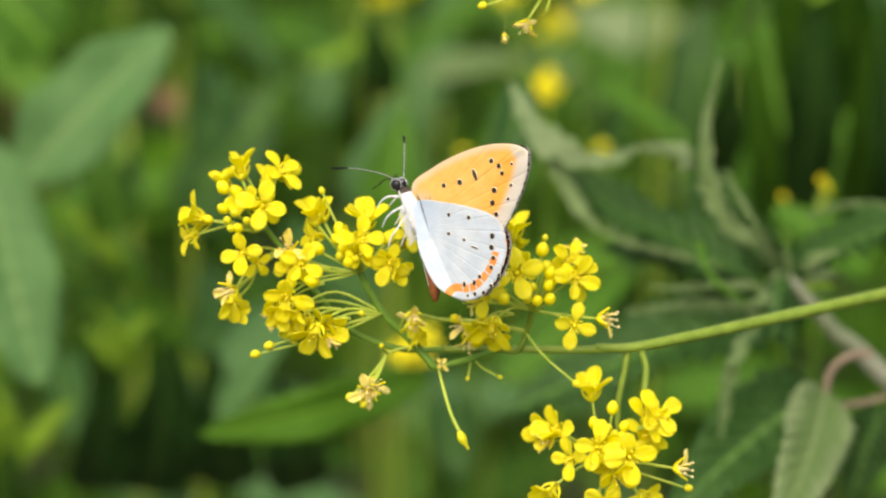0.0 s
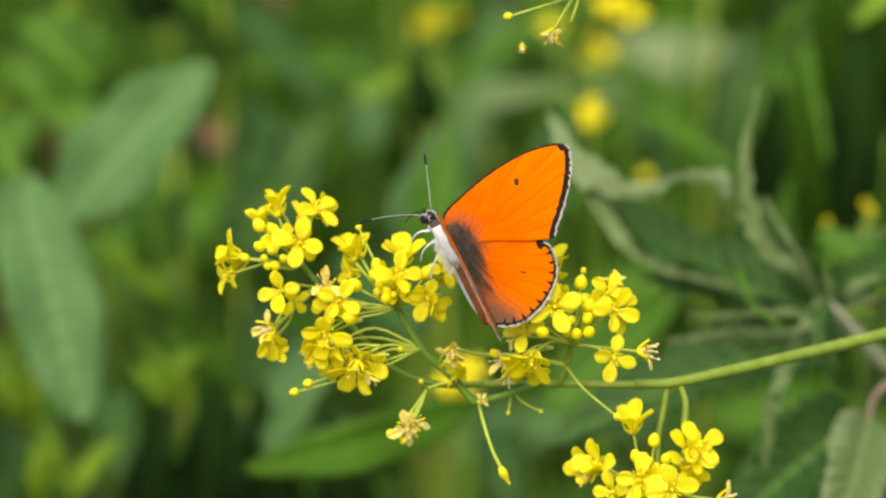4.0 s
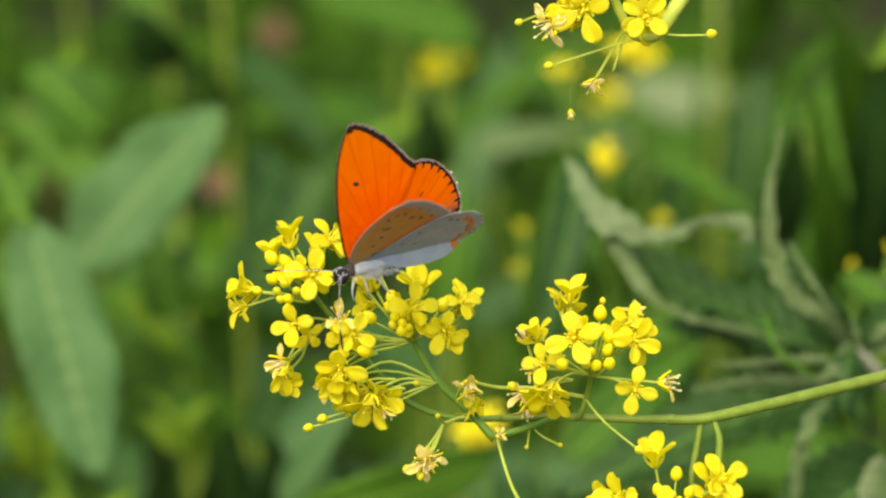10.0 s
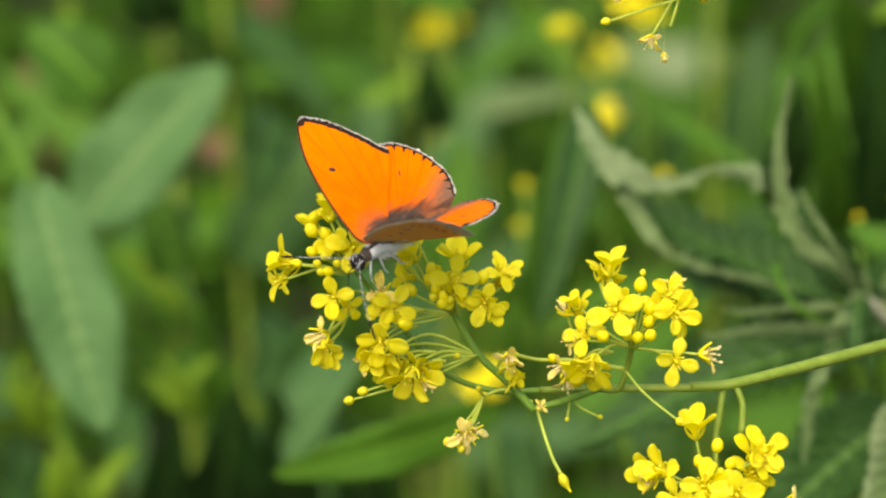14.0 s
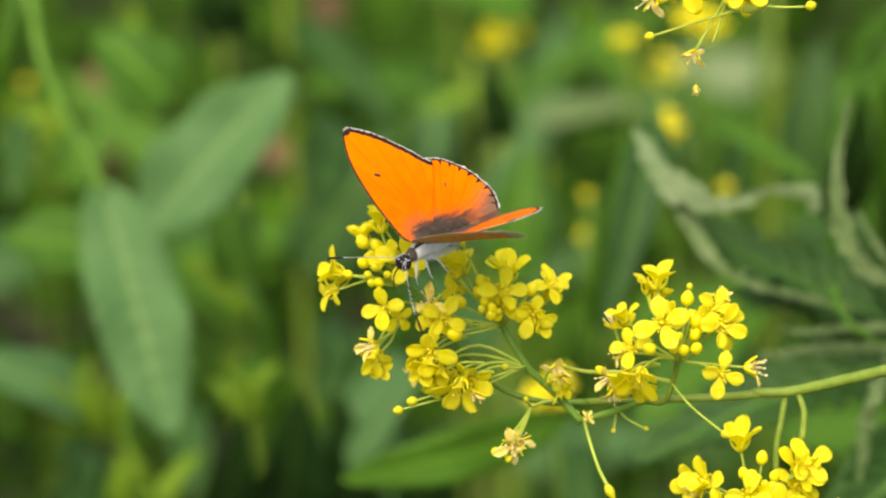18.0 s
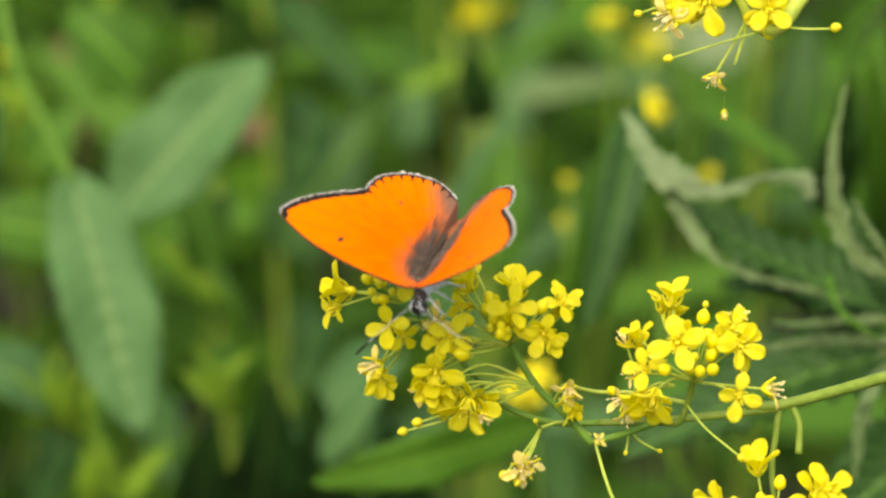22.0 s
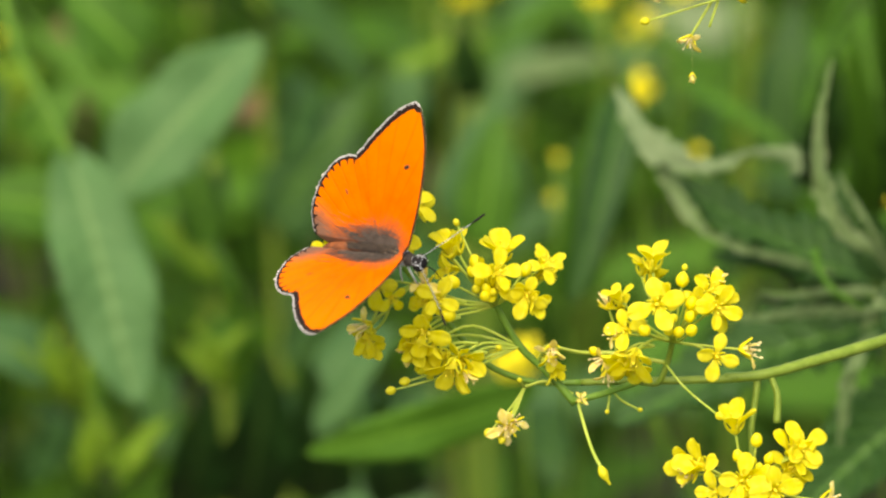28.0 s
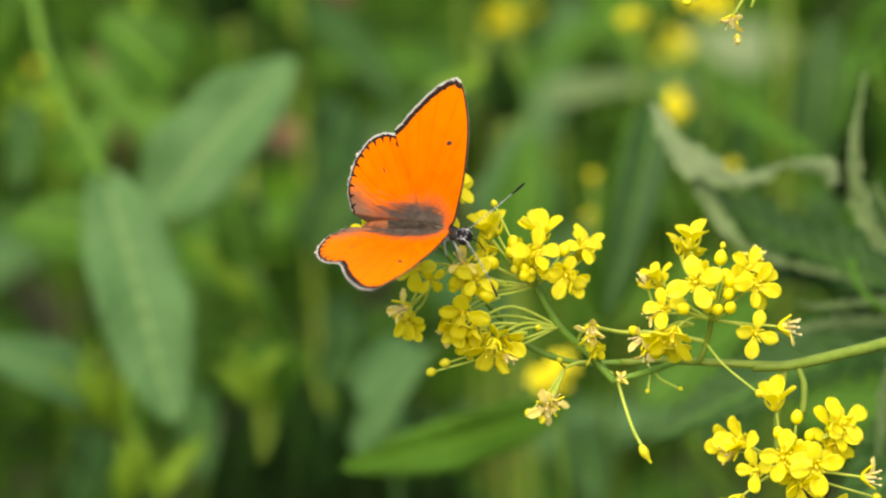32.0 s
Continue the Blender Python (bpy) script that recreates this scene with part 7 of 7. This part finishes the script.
    walk(sprig, [
        (0.0, pose(0.16374, 0.01989, -0.00031)), (0.5, pose(0.16374, 0.01989, -0.00031)), (1.0, pose(0.16374, 0.01989, -0.00031)),
        (1.5, pose(0.16374, 0.01989, -0.00031)), (2.0, pose(0.16374, 0.01989, -0.00031)), (2.5, pose(0.16278, 0.02034, 0.00092)),
        (3.0, pose(0.16183, 0.02078, 0.00215)), (3.5, pose(0.16227, 0.02077, 0.00212)), (4.0, pose(0.16271, 0.02076, 0.00208)),
        (4.5, pose(0.16315, 0.02075, 0.00205)), (5.0, pose(0.16359, 0.02073, 0.00202)), (5.5, pose(0.16403, 0.02072, 0.00198)),
        (6.0, pose(0.16279, 0.02082, 0.00226)), (6.5, pose(0.16366, 0.02005, 0.00013)), (7.0, pose(0.16335, 0.02063, 0.00174)),
        (7.5, pose(0.16328, 0.02010, 0.00029)), (8.0, pose(0.16358, 0.02068, 0.00187)), (8.5, pose(0.16284, 0.02078, 0.00215)),
        (9.0, pose(0.16337, 0.02084, 0.00231)), (9.5, pose(0.16358, 0.02071, 0.00196)), (10.0, pose(0.16382, 0.02036, 0.00099)),
        (10.5, pose(0.16431, 0.02043, 0.00118)), (11.0, pose(0.16465, 0.02041, 0.00112)), (11.5, pose(0.16608, 0.01987, -0.00037)),
        (12.0, pose(0.17217, 0.02057, 0.00156)), (12.5, pose(0.17696, 0.01981, -0.00053)), (13.0, pose(0.17226, 0.02015, 0.00042)),
        (13.5, pose(0.17528, 0.01964, -0.00098)), (14.0, pose(0.16925, 0.01976, -0.00067)), (14.5, pose(0.16919, 0.01946, -0.00150)),
        (15.0, pose(0.16758, 0.01920, -0.00220)), (15.5, pose(0.16597, 0.01895, -0.00289)), (16.0, pose(0.16437, 0.01869, -0.00359)),
        (16.5, pose(0.16276, 0.01844, -0.00429)), (17.0, pose(0.16311, 0.01800, -0.00550)), (17.5, pose(0.16275, 0.01801, -0.00546)),
        (18.0, pose(0.16510, 0.01975, -0.00069)), (18.5, pose(0.16693, 0.01913, -0.00239)), (19.0, pose(0.16797, 0.02004, 0.00011)),
        (19.5, pose(0.16852, 0.01999, -0.00004)), (20.0, pose(0.16832, 0.01997, -0.00009)), (20.5, pose(0.16955, 0.01986, -0.00039)),
        (21.0, pose(0.17005, 0.01999, -0.00003)), (21.5, pose(0.17000, 0.02000, 0.00000)), (22.0, pose(0.16982, 0.01904, -0.00264)),
        (22.5, pose(0.17101, 0.01881, -0.00326)), (23.0, pose(0.17031, 0.01843, -0.00432)), (23.5, pose(0.17088, 0.01851, -0.00411)),
        (24.0, pose(0.17101, 0.01888, -0.00309)), (24.5, pose(0.17218, 0.01989, -0.00029)), (25.0, pose(0.17123, 0.01918, -0.00226)),
        (25.5, pose(0.17100, 0.02018, 0.00051)), (26.0, pose(0.17062, 0.02010, 0.00027)), (26.5, pose(0.17023, 0.02001, 0.00004)),
        (27.0, pose(0.16985, 0.01993, -0.00020)), (27.5, pose(0.16946, 0.01984, -0.00043)), (28.0, pose(0.16914, 0.01988, -0.00033)),
        (28.5, pose(0.16943, 0.01980, -0.00055)), (29.0, pose(0.16968, 0.02014, 0.00039)), (29.5, pose(0.16974, 0.02009, 0.00024)),
        (30.0, pose(0.16931, 0.02043, 0.00119)), (30.5, pose(0.16954, 0.02063, 0.00174)), (31.0, pose(0.16993, 0.02047, 0.00128)),
        (31.5, pose(0.17221, 0.02063, 0.00173)), (32.0, pose(0.17174, 0.02081, 0.00223)),
    ])
    walk(stem_low, [
        (0.0, pose(-0.15933, -0.06125, 0.59902, 0, 0.00, 0)), (0.5, pose(-0.15921, -0.06127, 0.59896, 0, 0.00, 0)),
        (1.0, pose(-0.15920, -0.06130, 0.59890, 0, 0.00, 0)), (1.5, pose(-0.15912, -0.06132, 0.59884, 0, 0.00, 0)),
        (2.0, pose(-0.15933, -0.06134, 0.59878, 0, 0.00, 0)), (2.5, pose(-0.15885, -0.06136, 0.59872, 0, 0.00, 0)),
        (3.0, pose(-0.15882, -0.06138, 0.59866, 0, 0.00, 0)), (3.5, pose(-0.15822, -0.06140, 0.59860, 0, 0.00, 0)),
        (4.0, pose(-0.15955, -0.06143, 0.59854, 0, 0.00, 0)), (4.5, pose(-0.15973, -0.06145, 0.59848, 0, 0.00, 0)),
        (5.0, pose(-0.15944, -0.06147, 0.59842, 0, 0.00, 0)), (5.5, pose(-0.15800, -0.06149, 0.59836, 0, 0.00, 0)),
        (6.0, pose(-0.15800, -0.06151, 0.59830, 0, 0.00, 0)), (6.5, pose(-0.15800, -0.06154, 0.59824, 0, 0.00, 0)),
        (7.0, pose(-0.15800, -0.06156, 0.59818, 0, 0.00, 0)), (7.5, pose(-0.15800, -0.06158, 0.59812, 0, 0.00, 0)),
        (8.0, pose(-0.15800, -0.06160, 0.59806, 0, 0.00, 0)), (8.5, pose(-0.15800, -0.06162, 0.59800, 0, 0.00, 0)),
        (9.0, pose(-0.15800, -0.06164, 0.59794, 0, 0.00, 0)), (9.5, pose(-0.15800, -0.06162, 0.59801, 0, 0.00, 0)),
        (10.0, pose(-0.15800, -0.06159, 0.59808, 0, 0.00, 0)), (10.5, pose(-0.15800, -0.06157, 0.59815, 0, 0.00, 0)),
        (11.0, pose(-0.15800, -0.06154, 0.59823, 0, 0.00, 0)), (11.5, pose(-0.15800, -0.06151, 0.59830, 0, -0.60, 0)),
        (12.0, pose(-0.16186, -0.06149, 0.59837, 0, -1.20, 0)), (12.5, pose(-0.16280, -0.06146, 0.59844, 0, -1.15, 0)),
        (13.0, pose(-0.16233, -0.06144, 0.59851, 0, -1.10, 0)), (13.5, pose(-0.16280, -0.06139, 0.59865, 0, -1.05, 0)),
        (14.0, pose(-0.16035, -0.06134, 0.59878, 0, -1.00, 0)), (14.5, pose(-0.16067, -0.06129, 0.59892, 0, -0.75, 0)),
        (15.0, pose(-0.15997, -0.06124, 0.59905, 0, -0.50, 0)), (15.5, pose(-0.15980, -0.06119, 0.59919, 0, -0.25, 0)),
        (16.0, pose(-0.15945, -0.06114, 0.59932, 0, 0.00, 0)), (16.5, pose(-0.15800, -0.06109, 0.59946, 0, 0.00, 0)),
        (17.0, pose(-0.15800, -0.06104, 0.59959, 0, 0.00, 0)), (17.5, pose(-0.15800, -0.06104, 0.59959, 0, 0.00, 0)),
        (18.0, pose(-0.15800, -0.06104, 0.59959, 0, 0.00, 0)), (18.5, pose(-0.15895, -0.06104, 0.59959, 0, -0.40, 0)),
        (19.0, pose(-0.15981, -0.06104, 0.59959, 0, -0.80, 0)), (19.5, pose(-0.16008, -0.06100, 0.59972, 0, -1.20, 0)),
        (20.0, pose(-0.15995, -0.06095, 0.59985, 0, -1.60, 0)), (20.5, pose(-0.16068, -0.06090, 0.59997, 0, -1.83, 0)),
        (21.0, pose(-0.16075, -0.06086, 0.60010, 0, -2.07, 0)), (21.5, pose(-0.16145, -0.06075, 0.60040, 0, -2.30, 0)),
        (22.0, pose(-0.16128, -0.06064, 0.60071, 0, -2.53, 0)), (22.5, pose(-0.16171, -0.06052, 0.60102, 0, -2.77, 0)),
        (23.0, pose(-0.16175, -0.06041, 0.60132, 0, -3.00, 0)), (23.5, pose(-0.16214, -0.06046, 0.60120, 0, -3.00, 0)),
        (24.0, pose(-0.16219, -0.06051, 0.60107, 0, -3.00, 0)), (24.5, pose(-0.16280, -0.06055, 0.60094, 0, -3.00, 0)),
        (25.0, pose(-0.16249, -0.06060, 0.60082, 0, -3.00, 0)), (25.5, pose(-0.16250, -0.06068, 0.60058, 0, -3.05, 0)),
        (26.0, pose(-0.16030, -0.06077, 0.60034, 0, -3.10, 0)), (26.5, pose(-0.15996, -0.06086, 0.60010, 0, -3.15, 0)),
        (27.0, pose(-0.16009, -0.06095, 0.59986, 0, -3.20, 0)), (27.5, pose(-0.16125, -0.06103, 0.59962, 0, -3.22, 0)),
        (28.0, pose(-0.16108, -0.06112, 0.59938, 0, -3.23, 0)), (28.5, pose(-0.16069, -0.06120, 0.59917, 0, -3.25, 0)),
        (29.0, pose(-0.16107, -0.06127, 0.59896, 0, -3.27, 0)), (29.5, pose(-0.16055, -0.06135, 0.59876, 0, -3.28, 0)),
        (30.0, pose(-0.16056, -0.06142, 0.59855, 0, -3.30, 0)), (30.5, pose(-0.16037, -0.06150, 0.59834, 0, -2.65, 0)),
        (31.0, pose(-0.16068, -0.06157, 0.59814, 0, -2.00, 0)), (31.5, pose(-0.16245, -0.06165, 0.59793, 0, -1.10, 0)),
        (32.0, pose(-0.16272, -0.06172, 0.59772, 0, -0.20, 0)),
    ])
    walk(stem_mid, [
        (0.0, pose(-0.17870, -0.06149, 0.59837, -0.015, -2.137, 0.778)), (0.5, pose(-0.17870, -0.06149, 0.59837, -0.012, -1.959, 0.713)),
        (1.0, pose(-0.17870, -0.06149, 0.59837, -0.010, -1.781, 0.648)), (1.5, pose(-0.17870, -0.06149, 0.59837, -0.008, -1.603, 0.583)),
        (2.0, pose(-0.17870, -0.06149, 0.59837, -0.006, -1.425, 0.519)), (2.5, pose(-0.17870, -0.06149, 0.59837, -0.005, -1.246, 0.454)),
        (3.0, pose(-0.17870, -0.06149, 0.59837, -0.004, -1.068, 0.389)), (3.5, pose(-0.17870, -0.06149, 0.59837, -0.003, -0.890, 0.324)),
        (4.0, pose(-0.17870, -0.06149, 0.59837, -0.002, -0.712, 0.259)), (4.5, pose(-0.17870, -0.06149, 0.59837, -0.001, -0.534, 0.194)),
        (5.0, pose(-0.17870, -0.06149, 0.59837, -0.000, -0.356, 0.130)), (5.5, pose(-0.17870, -0.06149, 0.59837, -0.000, -0.178, 0.065)),
        (6.0, pose(-0.17870, -0.06149, 0.59837, 0.000, -0.000, 0.000)), (6.5, pose(-0.17870, -0.06149, 0.59837, -0.000, 0.178, -0.065)),
        (7.0, pose(-0.17870, -0.06149, 0.59837, -0.000, 0.356, -0.130)), (7.5, pose(-0.17870, -0.06149, 0.59837, -0.001, 0.534, -0.194)),
        (8.0, pose(-0.17870, -0.06149, 0.59837, -0.002, 0.712, -0.259)), (8.5, pose(-0.17870, -0.06149, 0.59837, -0.003, 0.890, -0.324)),
        (9.0, pose(-0.17870, -0.06149, 0.59837, -0.004, 1.068, -0.389)), (9.5, pose(-0.17870, -0.06149, 0.59837, -0.002, 0.855, -0.311)),
        (10.0, pose(-0.17870, -0.06149, 0.59837, -0.001, 0.641, -0.233)), (10.5, pose(-0.17870, -0.06149, 0.59837, -0.001, 0.427, -0.156)),
        (11.0, pose(-0.17870, -0.06149, 0.59837, -0.000, 0.214, -0.078)), (11.5, pose(-0.17870, -0.06149, 0.59837, 0.000, -0.000, 0.000)),
        (12.0, pose(-0.17870, -0.06149, 0.59837, -0.000, -0.214, 0.078)), (12.5, pose(-0.17870, -0.06149, 0.59837, -0.001, -0.427, 0.156)),
        (13.0, pose(-0.17870, -0.06149, 0.59837, -0.001, -0.641, 0.233)), (13.5, pose(-0.17870, -0.06149, 0.59837, -0.003, -1.042, 0.379)),
        (14.0, pose(-0.17870, -0.06149, 0.59837, -0.007, -1.442, 0.525)), (14.5, pose(-0.17870, -0.06149, 0.59837, -0.011, -1.843, 0.671)),
        (15.0, pose(-0.17870, -0.06149, 0.59837, -0.016, -2.244, 0.817)), (15.5, pose(-0.17870, -0.06149, 0.59837, -0.022, -2.644, 0.963)),
        (16.0, pose(-0.17870, -0.06149, 0.59837, -0.029, -3.045, 1.109)), (16.5, pose(-0.17870, -0.06149, 0.59837, -0.038, -3.445, 1.256)),
        (17.0, pose(-0.17870, -0.06149, 0.59837, -0.047, -3.846, 1.402)), (17.5, pose(-0.17870, -0.06149, 0.59837, -0.047, -3.846, 1.402)),
        (18.0, pose(-0.17870, -0.06149, 0.59837, -0.047, -3.846, 1.402)), (18.5, pose(-0.17870, -0.06149, 0.59837, -0.047, -3.846, 1.402)),
        (19.0, pose(-0.17870, -0.06149, 0.59837, -0.047, -3.846, 1.402)), (19.5, pose(-0.17870, -0.06149, 0.59837, -0.057, -4.220, 1.539)),
        (20.0, pose(-0.17870, -0.06149, 0.59837, -0.067, -4.594, 1.676)), (20.5, pose(-0.17870, -0.06149, 0.59837, -0.079, -4.967, 1.813)),
        (21.0, pose(-0.17870, -0.06149, 0.59837, -0.091, -5.341, 1.950)), (21.5, pose(-0.17870, -0.06149, 0.59837, -0.125, -6.249, 2.284)),
        (22.0, pose(-0.17870, -0.06149, 0.59837, -0.164, -7.156, 2.619)), (22.5, pose(-0.17870, -0.06149, 0.59837, -0.208, -8.063, 2.956)),
        (23.0, pose(-0.17870, -0.06149, 0.59837, -0.258, -8.970, 3.294)), (23.5, pose(-0.17870, -0.06149, 0.59837, -0.237, -8.597, 3.154)),
        (24.0, pose(-0.17870, -0.06149, 0.59837, -0.217, -8.223, 3.015)), (24.5, pose(-0.17870, -0.06149, 0.59837, -0.197, -7.850, 2.876)),
        (25.0, pose(-0.17870, -0.06149, 0.59837, -0.179, -7.476, 2.738)), (25.5, pose(-0.17870, -0.06149, 0.59837, -0.146, -6.765, 2.474)),
        (26.0, pose(-0.17870, -0.06149, 0.59837, -0.117, -6.053, 2.212)), (26.5, pose(-0.17870, -0.06149, 0.59837, -0.091, -5.341, 1.950)),
        (27.0, pose(-0.17870, -0.06149, 0.59837, -0.068, -4.629, 1.689)), (27.5, pose(-0.17870, -0.06149, 0.59837, -0.049, -3.917, 1.428)),
        (28.0, pose(-0.17870, -0.06149, 0.59837, -0.033, -3.205, 1.168)), (28.5, pose(-0.17870, -0.06149, 0.59837, -0.021, -2.591, 0.944)),
        (29.0, pose(-0.17870, -0.06149, 0.59837, -0.012, -1.977, 0.720)), (29.5, pose(-0.17870, -0.06149, 0.59837, -0.006, -1.362, 0.496)),
        (30.0, pose(-0.17870, -0.06149, 0.59837, -0.002, -0.748, 0.272)), (30.5, pose(-0.17870, -0.06149, 0.59837, -0.000, -0.134, 0.049)),
        (31.0, pose(-0.17870, -0.06149, 0.59837, -0.001, 0.481, -0.175)), (31.5, pose(-0.17870, -0.06149, 0.59837, -0.004, 1.095, -0.399)),
        (32.0, pose(-0.17870, -0.06149, 0.59837, -0.009, 1.709, -0.622)),
    ])
    walk(hanging, [
        (0.0, pose(0.01104, 0.00805, 0.64211, 0.000, -0.000, 0.000)), (0.5, pose(0.01104, 0.00805, 0.64211, 0.000, -0.000, 0.000)),
        (1.0, pose(0.01104, 0.00805, 0.64211, 0.000, -0.000, 0.000)), (1.5, pose(0.01104, 0.00805, 0.64211, 0.000, -0.000, 0.000)),
        (2.0, pose(0.01104, 0.00805, 0.64211, 0.000, -0.000, 0.000)), (2.5, pose(0.00963, 0.00853, 0.64344, 0.000, -0.000, 0.000)),
        (3.0, pose(0.00823, 0.00902, 0.64477, 0.000, -0.000, 0.000)), (3.5, pose(0.00857, 0.00897, 0.64464, 0.000, -0.000, 0.000)),
        (4.0, pose(0.00891, 0.00892, 0.64452, 0.000, -0.000, 0.000)), (4.5, pose(0.00925, 0.00888, 0.64439, 0.000, -0.000, 0.000)),
        (5.0, pose(0.00959, 0.00883, 0.64427, 0.000, -0.000, 0.000)), (5.5, pose(0.00993, 0.00879, 0.64414, 0.000, -0.000, 0.000)),
        (6.0, pose(0.00860, 0.00885, 0.64432, 0.000, -0.000, 0.000)), (6.5, pose(0.00976, 0.00811, 0.64227, 0.000, -0.000, 0.000)),
        (7.0, pose(0.00973, 0.00872, 0.64396, 0.000, -0.000, 0.000)), (7.5, pose(0.00996, 0.00822, 0.64258, 0.000, -0.000, 0.000)),
        (8.0, pose(0.01055, 0.00882, 0.64424, 0.000, -0.000, 0.000)), (8.5, pose(0.01009, 0.00895, 0.64460, 0.000, -0.000, 0.000)),
        (9.0, pose(0.00958, 0.00880, 0.64418, 0.000, -0.000, 0.000)), (9.5, pose(0.00938, 0.00832, 0.64285, 0.000, -0.000, 0.000)),
        (10.0, pose(0.01097, 0.00776, 0.64131, 0.000, -0.000, 0.000)), (10.5, pose(0.01110, 0.00841, 0.64311, 0.000, -0.000, 0.000)),
        (11.0, pose(0.01256, 0.00844, 0.64318, 0.000, -0.000, 0.000)), (11.5, pose(0.01511, 0.00794, 0.64180, 0.000, -0.000, 0.000)),
        (12.0, pose(0.02232, 0.00868, 0.64384, 0.000, -0.000, 0.000)), (12.5, pose(0.02823, 0.00796, 0.64188, 0.000, -0.000, 0.000)),
        (13.0, pose(0.02465, 0.00835, 0.64294, 0.000, -0.000, 0.000)), (13.5, pose(0.02748, 0.00774, 0.64126, 0.000, -0.000, 0.000)),
        (14.0, pose(0.02126, 0.00774, 0.64128, 0.000, -0.000, 0.000)), (14.5, pose(0.02101, 0.00734, 0.64016, 0.000, -0.000, 0.000)),
        (15.0, pose(0.01921, 0.00698, 0.63917, 0.000, -0.000, 0.000)), (15.5, pose(0.01742, 0.00662, 0.63818, 0.000, -0.000, 0.000)),
        (16.0, pose(0.01562, 0.00626, 0.63720, 0.000, -0.000, 0.000)), (16.5, pose(0.01383, 0.00590, 0.63621, 0.000, -0.000, 0.000)),
        (17.0, pose(0.01400, 0.00535, 0.63471, 0.000, -0.000, 0.000)), (17.5, pose(0.01344, 0.00526, 0.63446, 0.000, -0.000, 0.000)),
        (18.0, pose(0.01561, 0.00690, 0.63895, 0.000, -0.000, 0.000)), (18.5, pose(0.01725, 0.00617, 0.63696, 0.000, -0.000, 0.000)),
        (19.0, pose(0.01810, 0.00698, 0.63917, 0.000, -0.000, 0.000)), (19.5, pose(0.01894, 0.00698, 0.63919, 0.000, -0.000, 0.000)),
        (20.0, pose(0.01903, 0.00703, 0.63930, 0.000, -0.000, 0.000)), (20.5, pose(0.02055, 0.00698, 0.63918, 0.000, -0.000, 0.000)),
        (21.0, pose(0.02134, 0.00718, 0.63972, 0.000, -0.000, 0.000)), (21.5, pose(0.02158, 0.00725, 0.63992, 0.000, -0.000, 0.000)),
        (22.0, pose(0.02138, 0.00621, 0.63705, 0.000, -0.000, 0.000)), (22.5, pose(0.02254, 0.00590, 0.63622, 0.000, -0.000, 0.000)),
        (23.0, pose(0.02182, 0.00543, 0.63493, 0.000, -0.000, 0.000)), (23.5, pose(0.02142, 0.00537, 0.63476, 0.000, -0.000, 0.000)),
        (24.0, pose(0.02156, 0.00576, 0.63584, 0.000, -0.000, 0.000)), (24.5, pose(0.02274, 0.00680, 0.63869, 0.000, -0.000, 0.000)),
        (25.0, pose(0.02179, 0.00611, 0.63678, 0.000, -0.000, 0.000)), (25.5, pose(0.02158, 0.00714, 0.63961, 0.000, -0.000, 0.000)),
        (26.0, pose(0.02120, 0.00707, 0.63943, 0.000, -0.000, 0.000)), (26.5, pose(0.02082, 0.00701, 0.63925, 0.000, -0.000, 0.000)),
        (27.0, pose(0.02044, 0.00694, 0.63908, 0.000, -0.000, 0.000)), (27.5, pose(0.02007, 0.00688, 0.63890, 0.000, -0.000, 0.000)),
        (28.0, pose(0.01975, 0.00694, 0.63906, 0.000, -0.000, 0.000)), (28.5, pose(0.02024, 0.00695, 0.63911, 0.000, -0.000, 0.000)),
        (29.0, pose(0.02069, 0.00739, 0.64031, 0.000, -0.000, 0.000)), (29.5, pose(0.02095, 0.00743, 0.64042, 0.000, -0.000, 0.000)),
        (30.0, pose(0.02073, 0.00787, 0.64164, 0.000, -0.000, 0.000)), (30.5, pose(0.02115, 0.00817, 0.64245, 0.000, -0.000, 0.000)),
        (31.0, pose(0.02175, 0.00810, 0.64225, 0.000, -0.000, 0.000)), (31.5, pose(0.02360, 0.00840, 0.64307, 0.000, -0.000, 0.000)),
        (32.0, pose(0.02269, 0.00871, 0.64394, 0.000, -0.000, 0.000)),
    ])


motions()
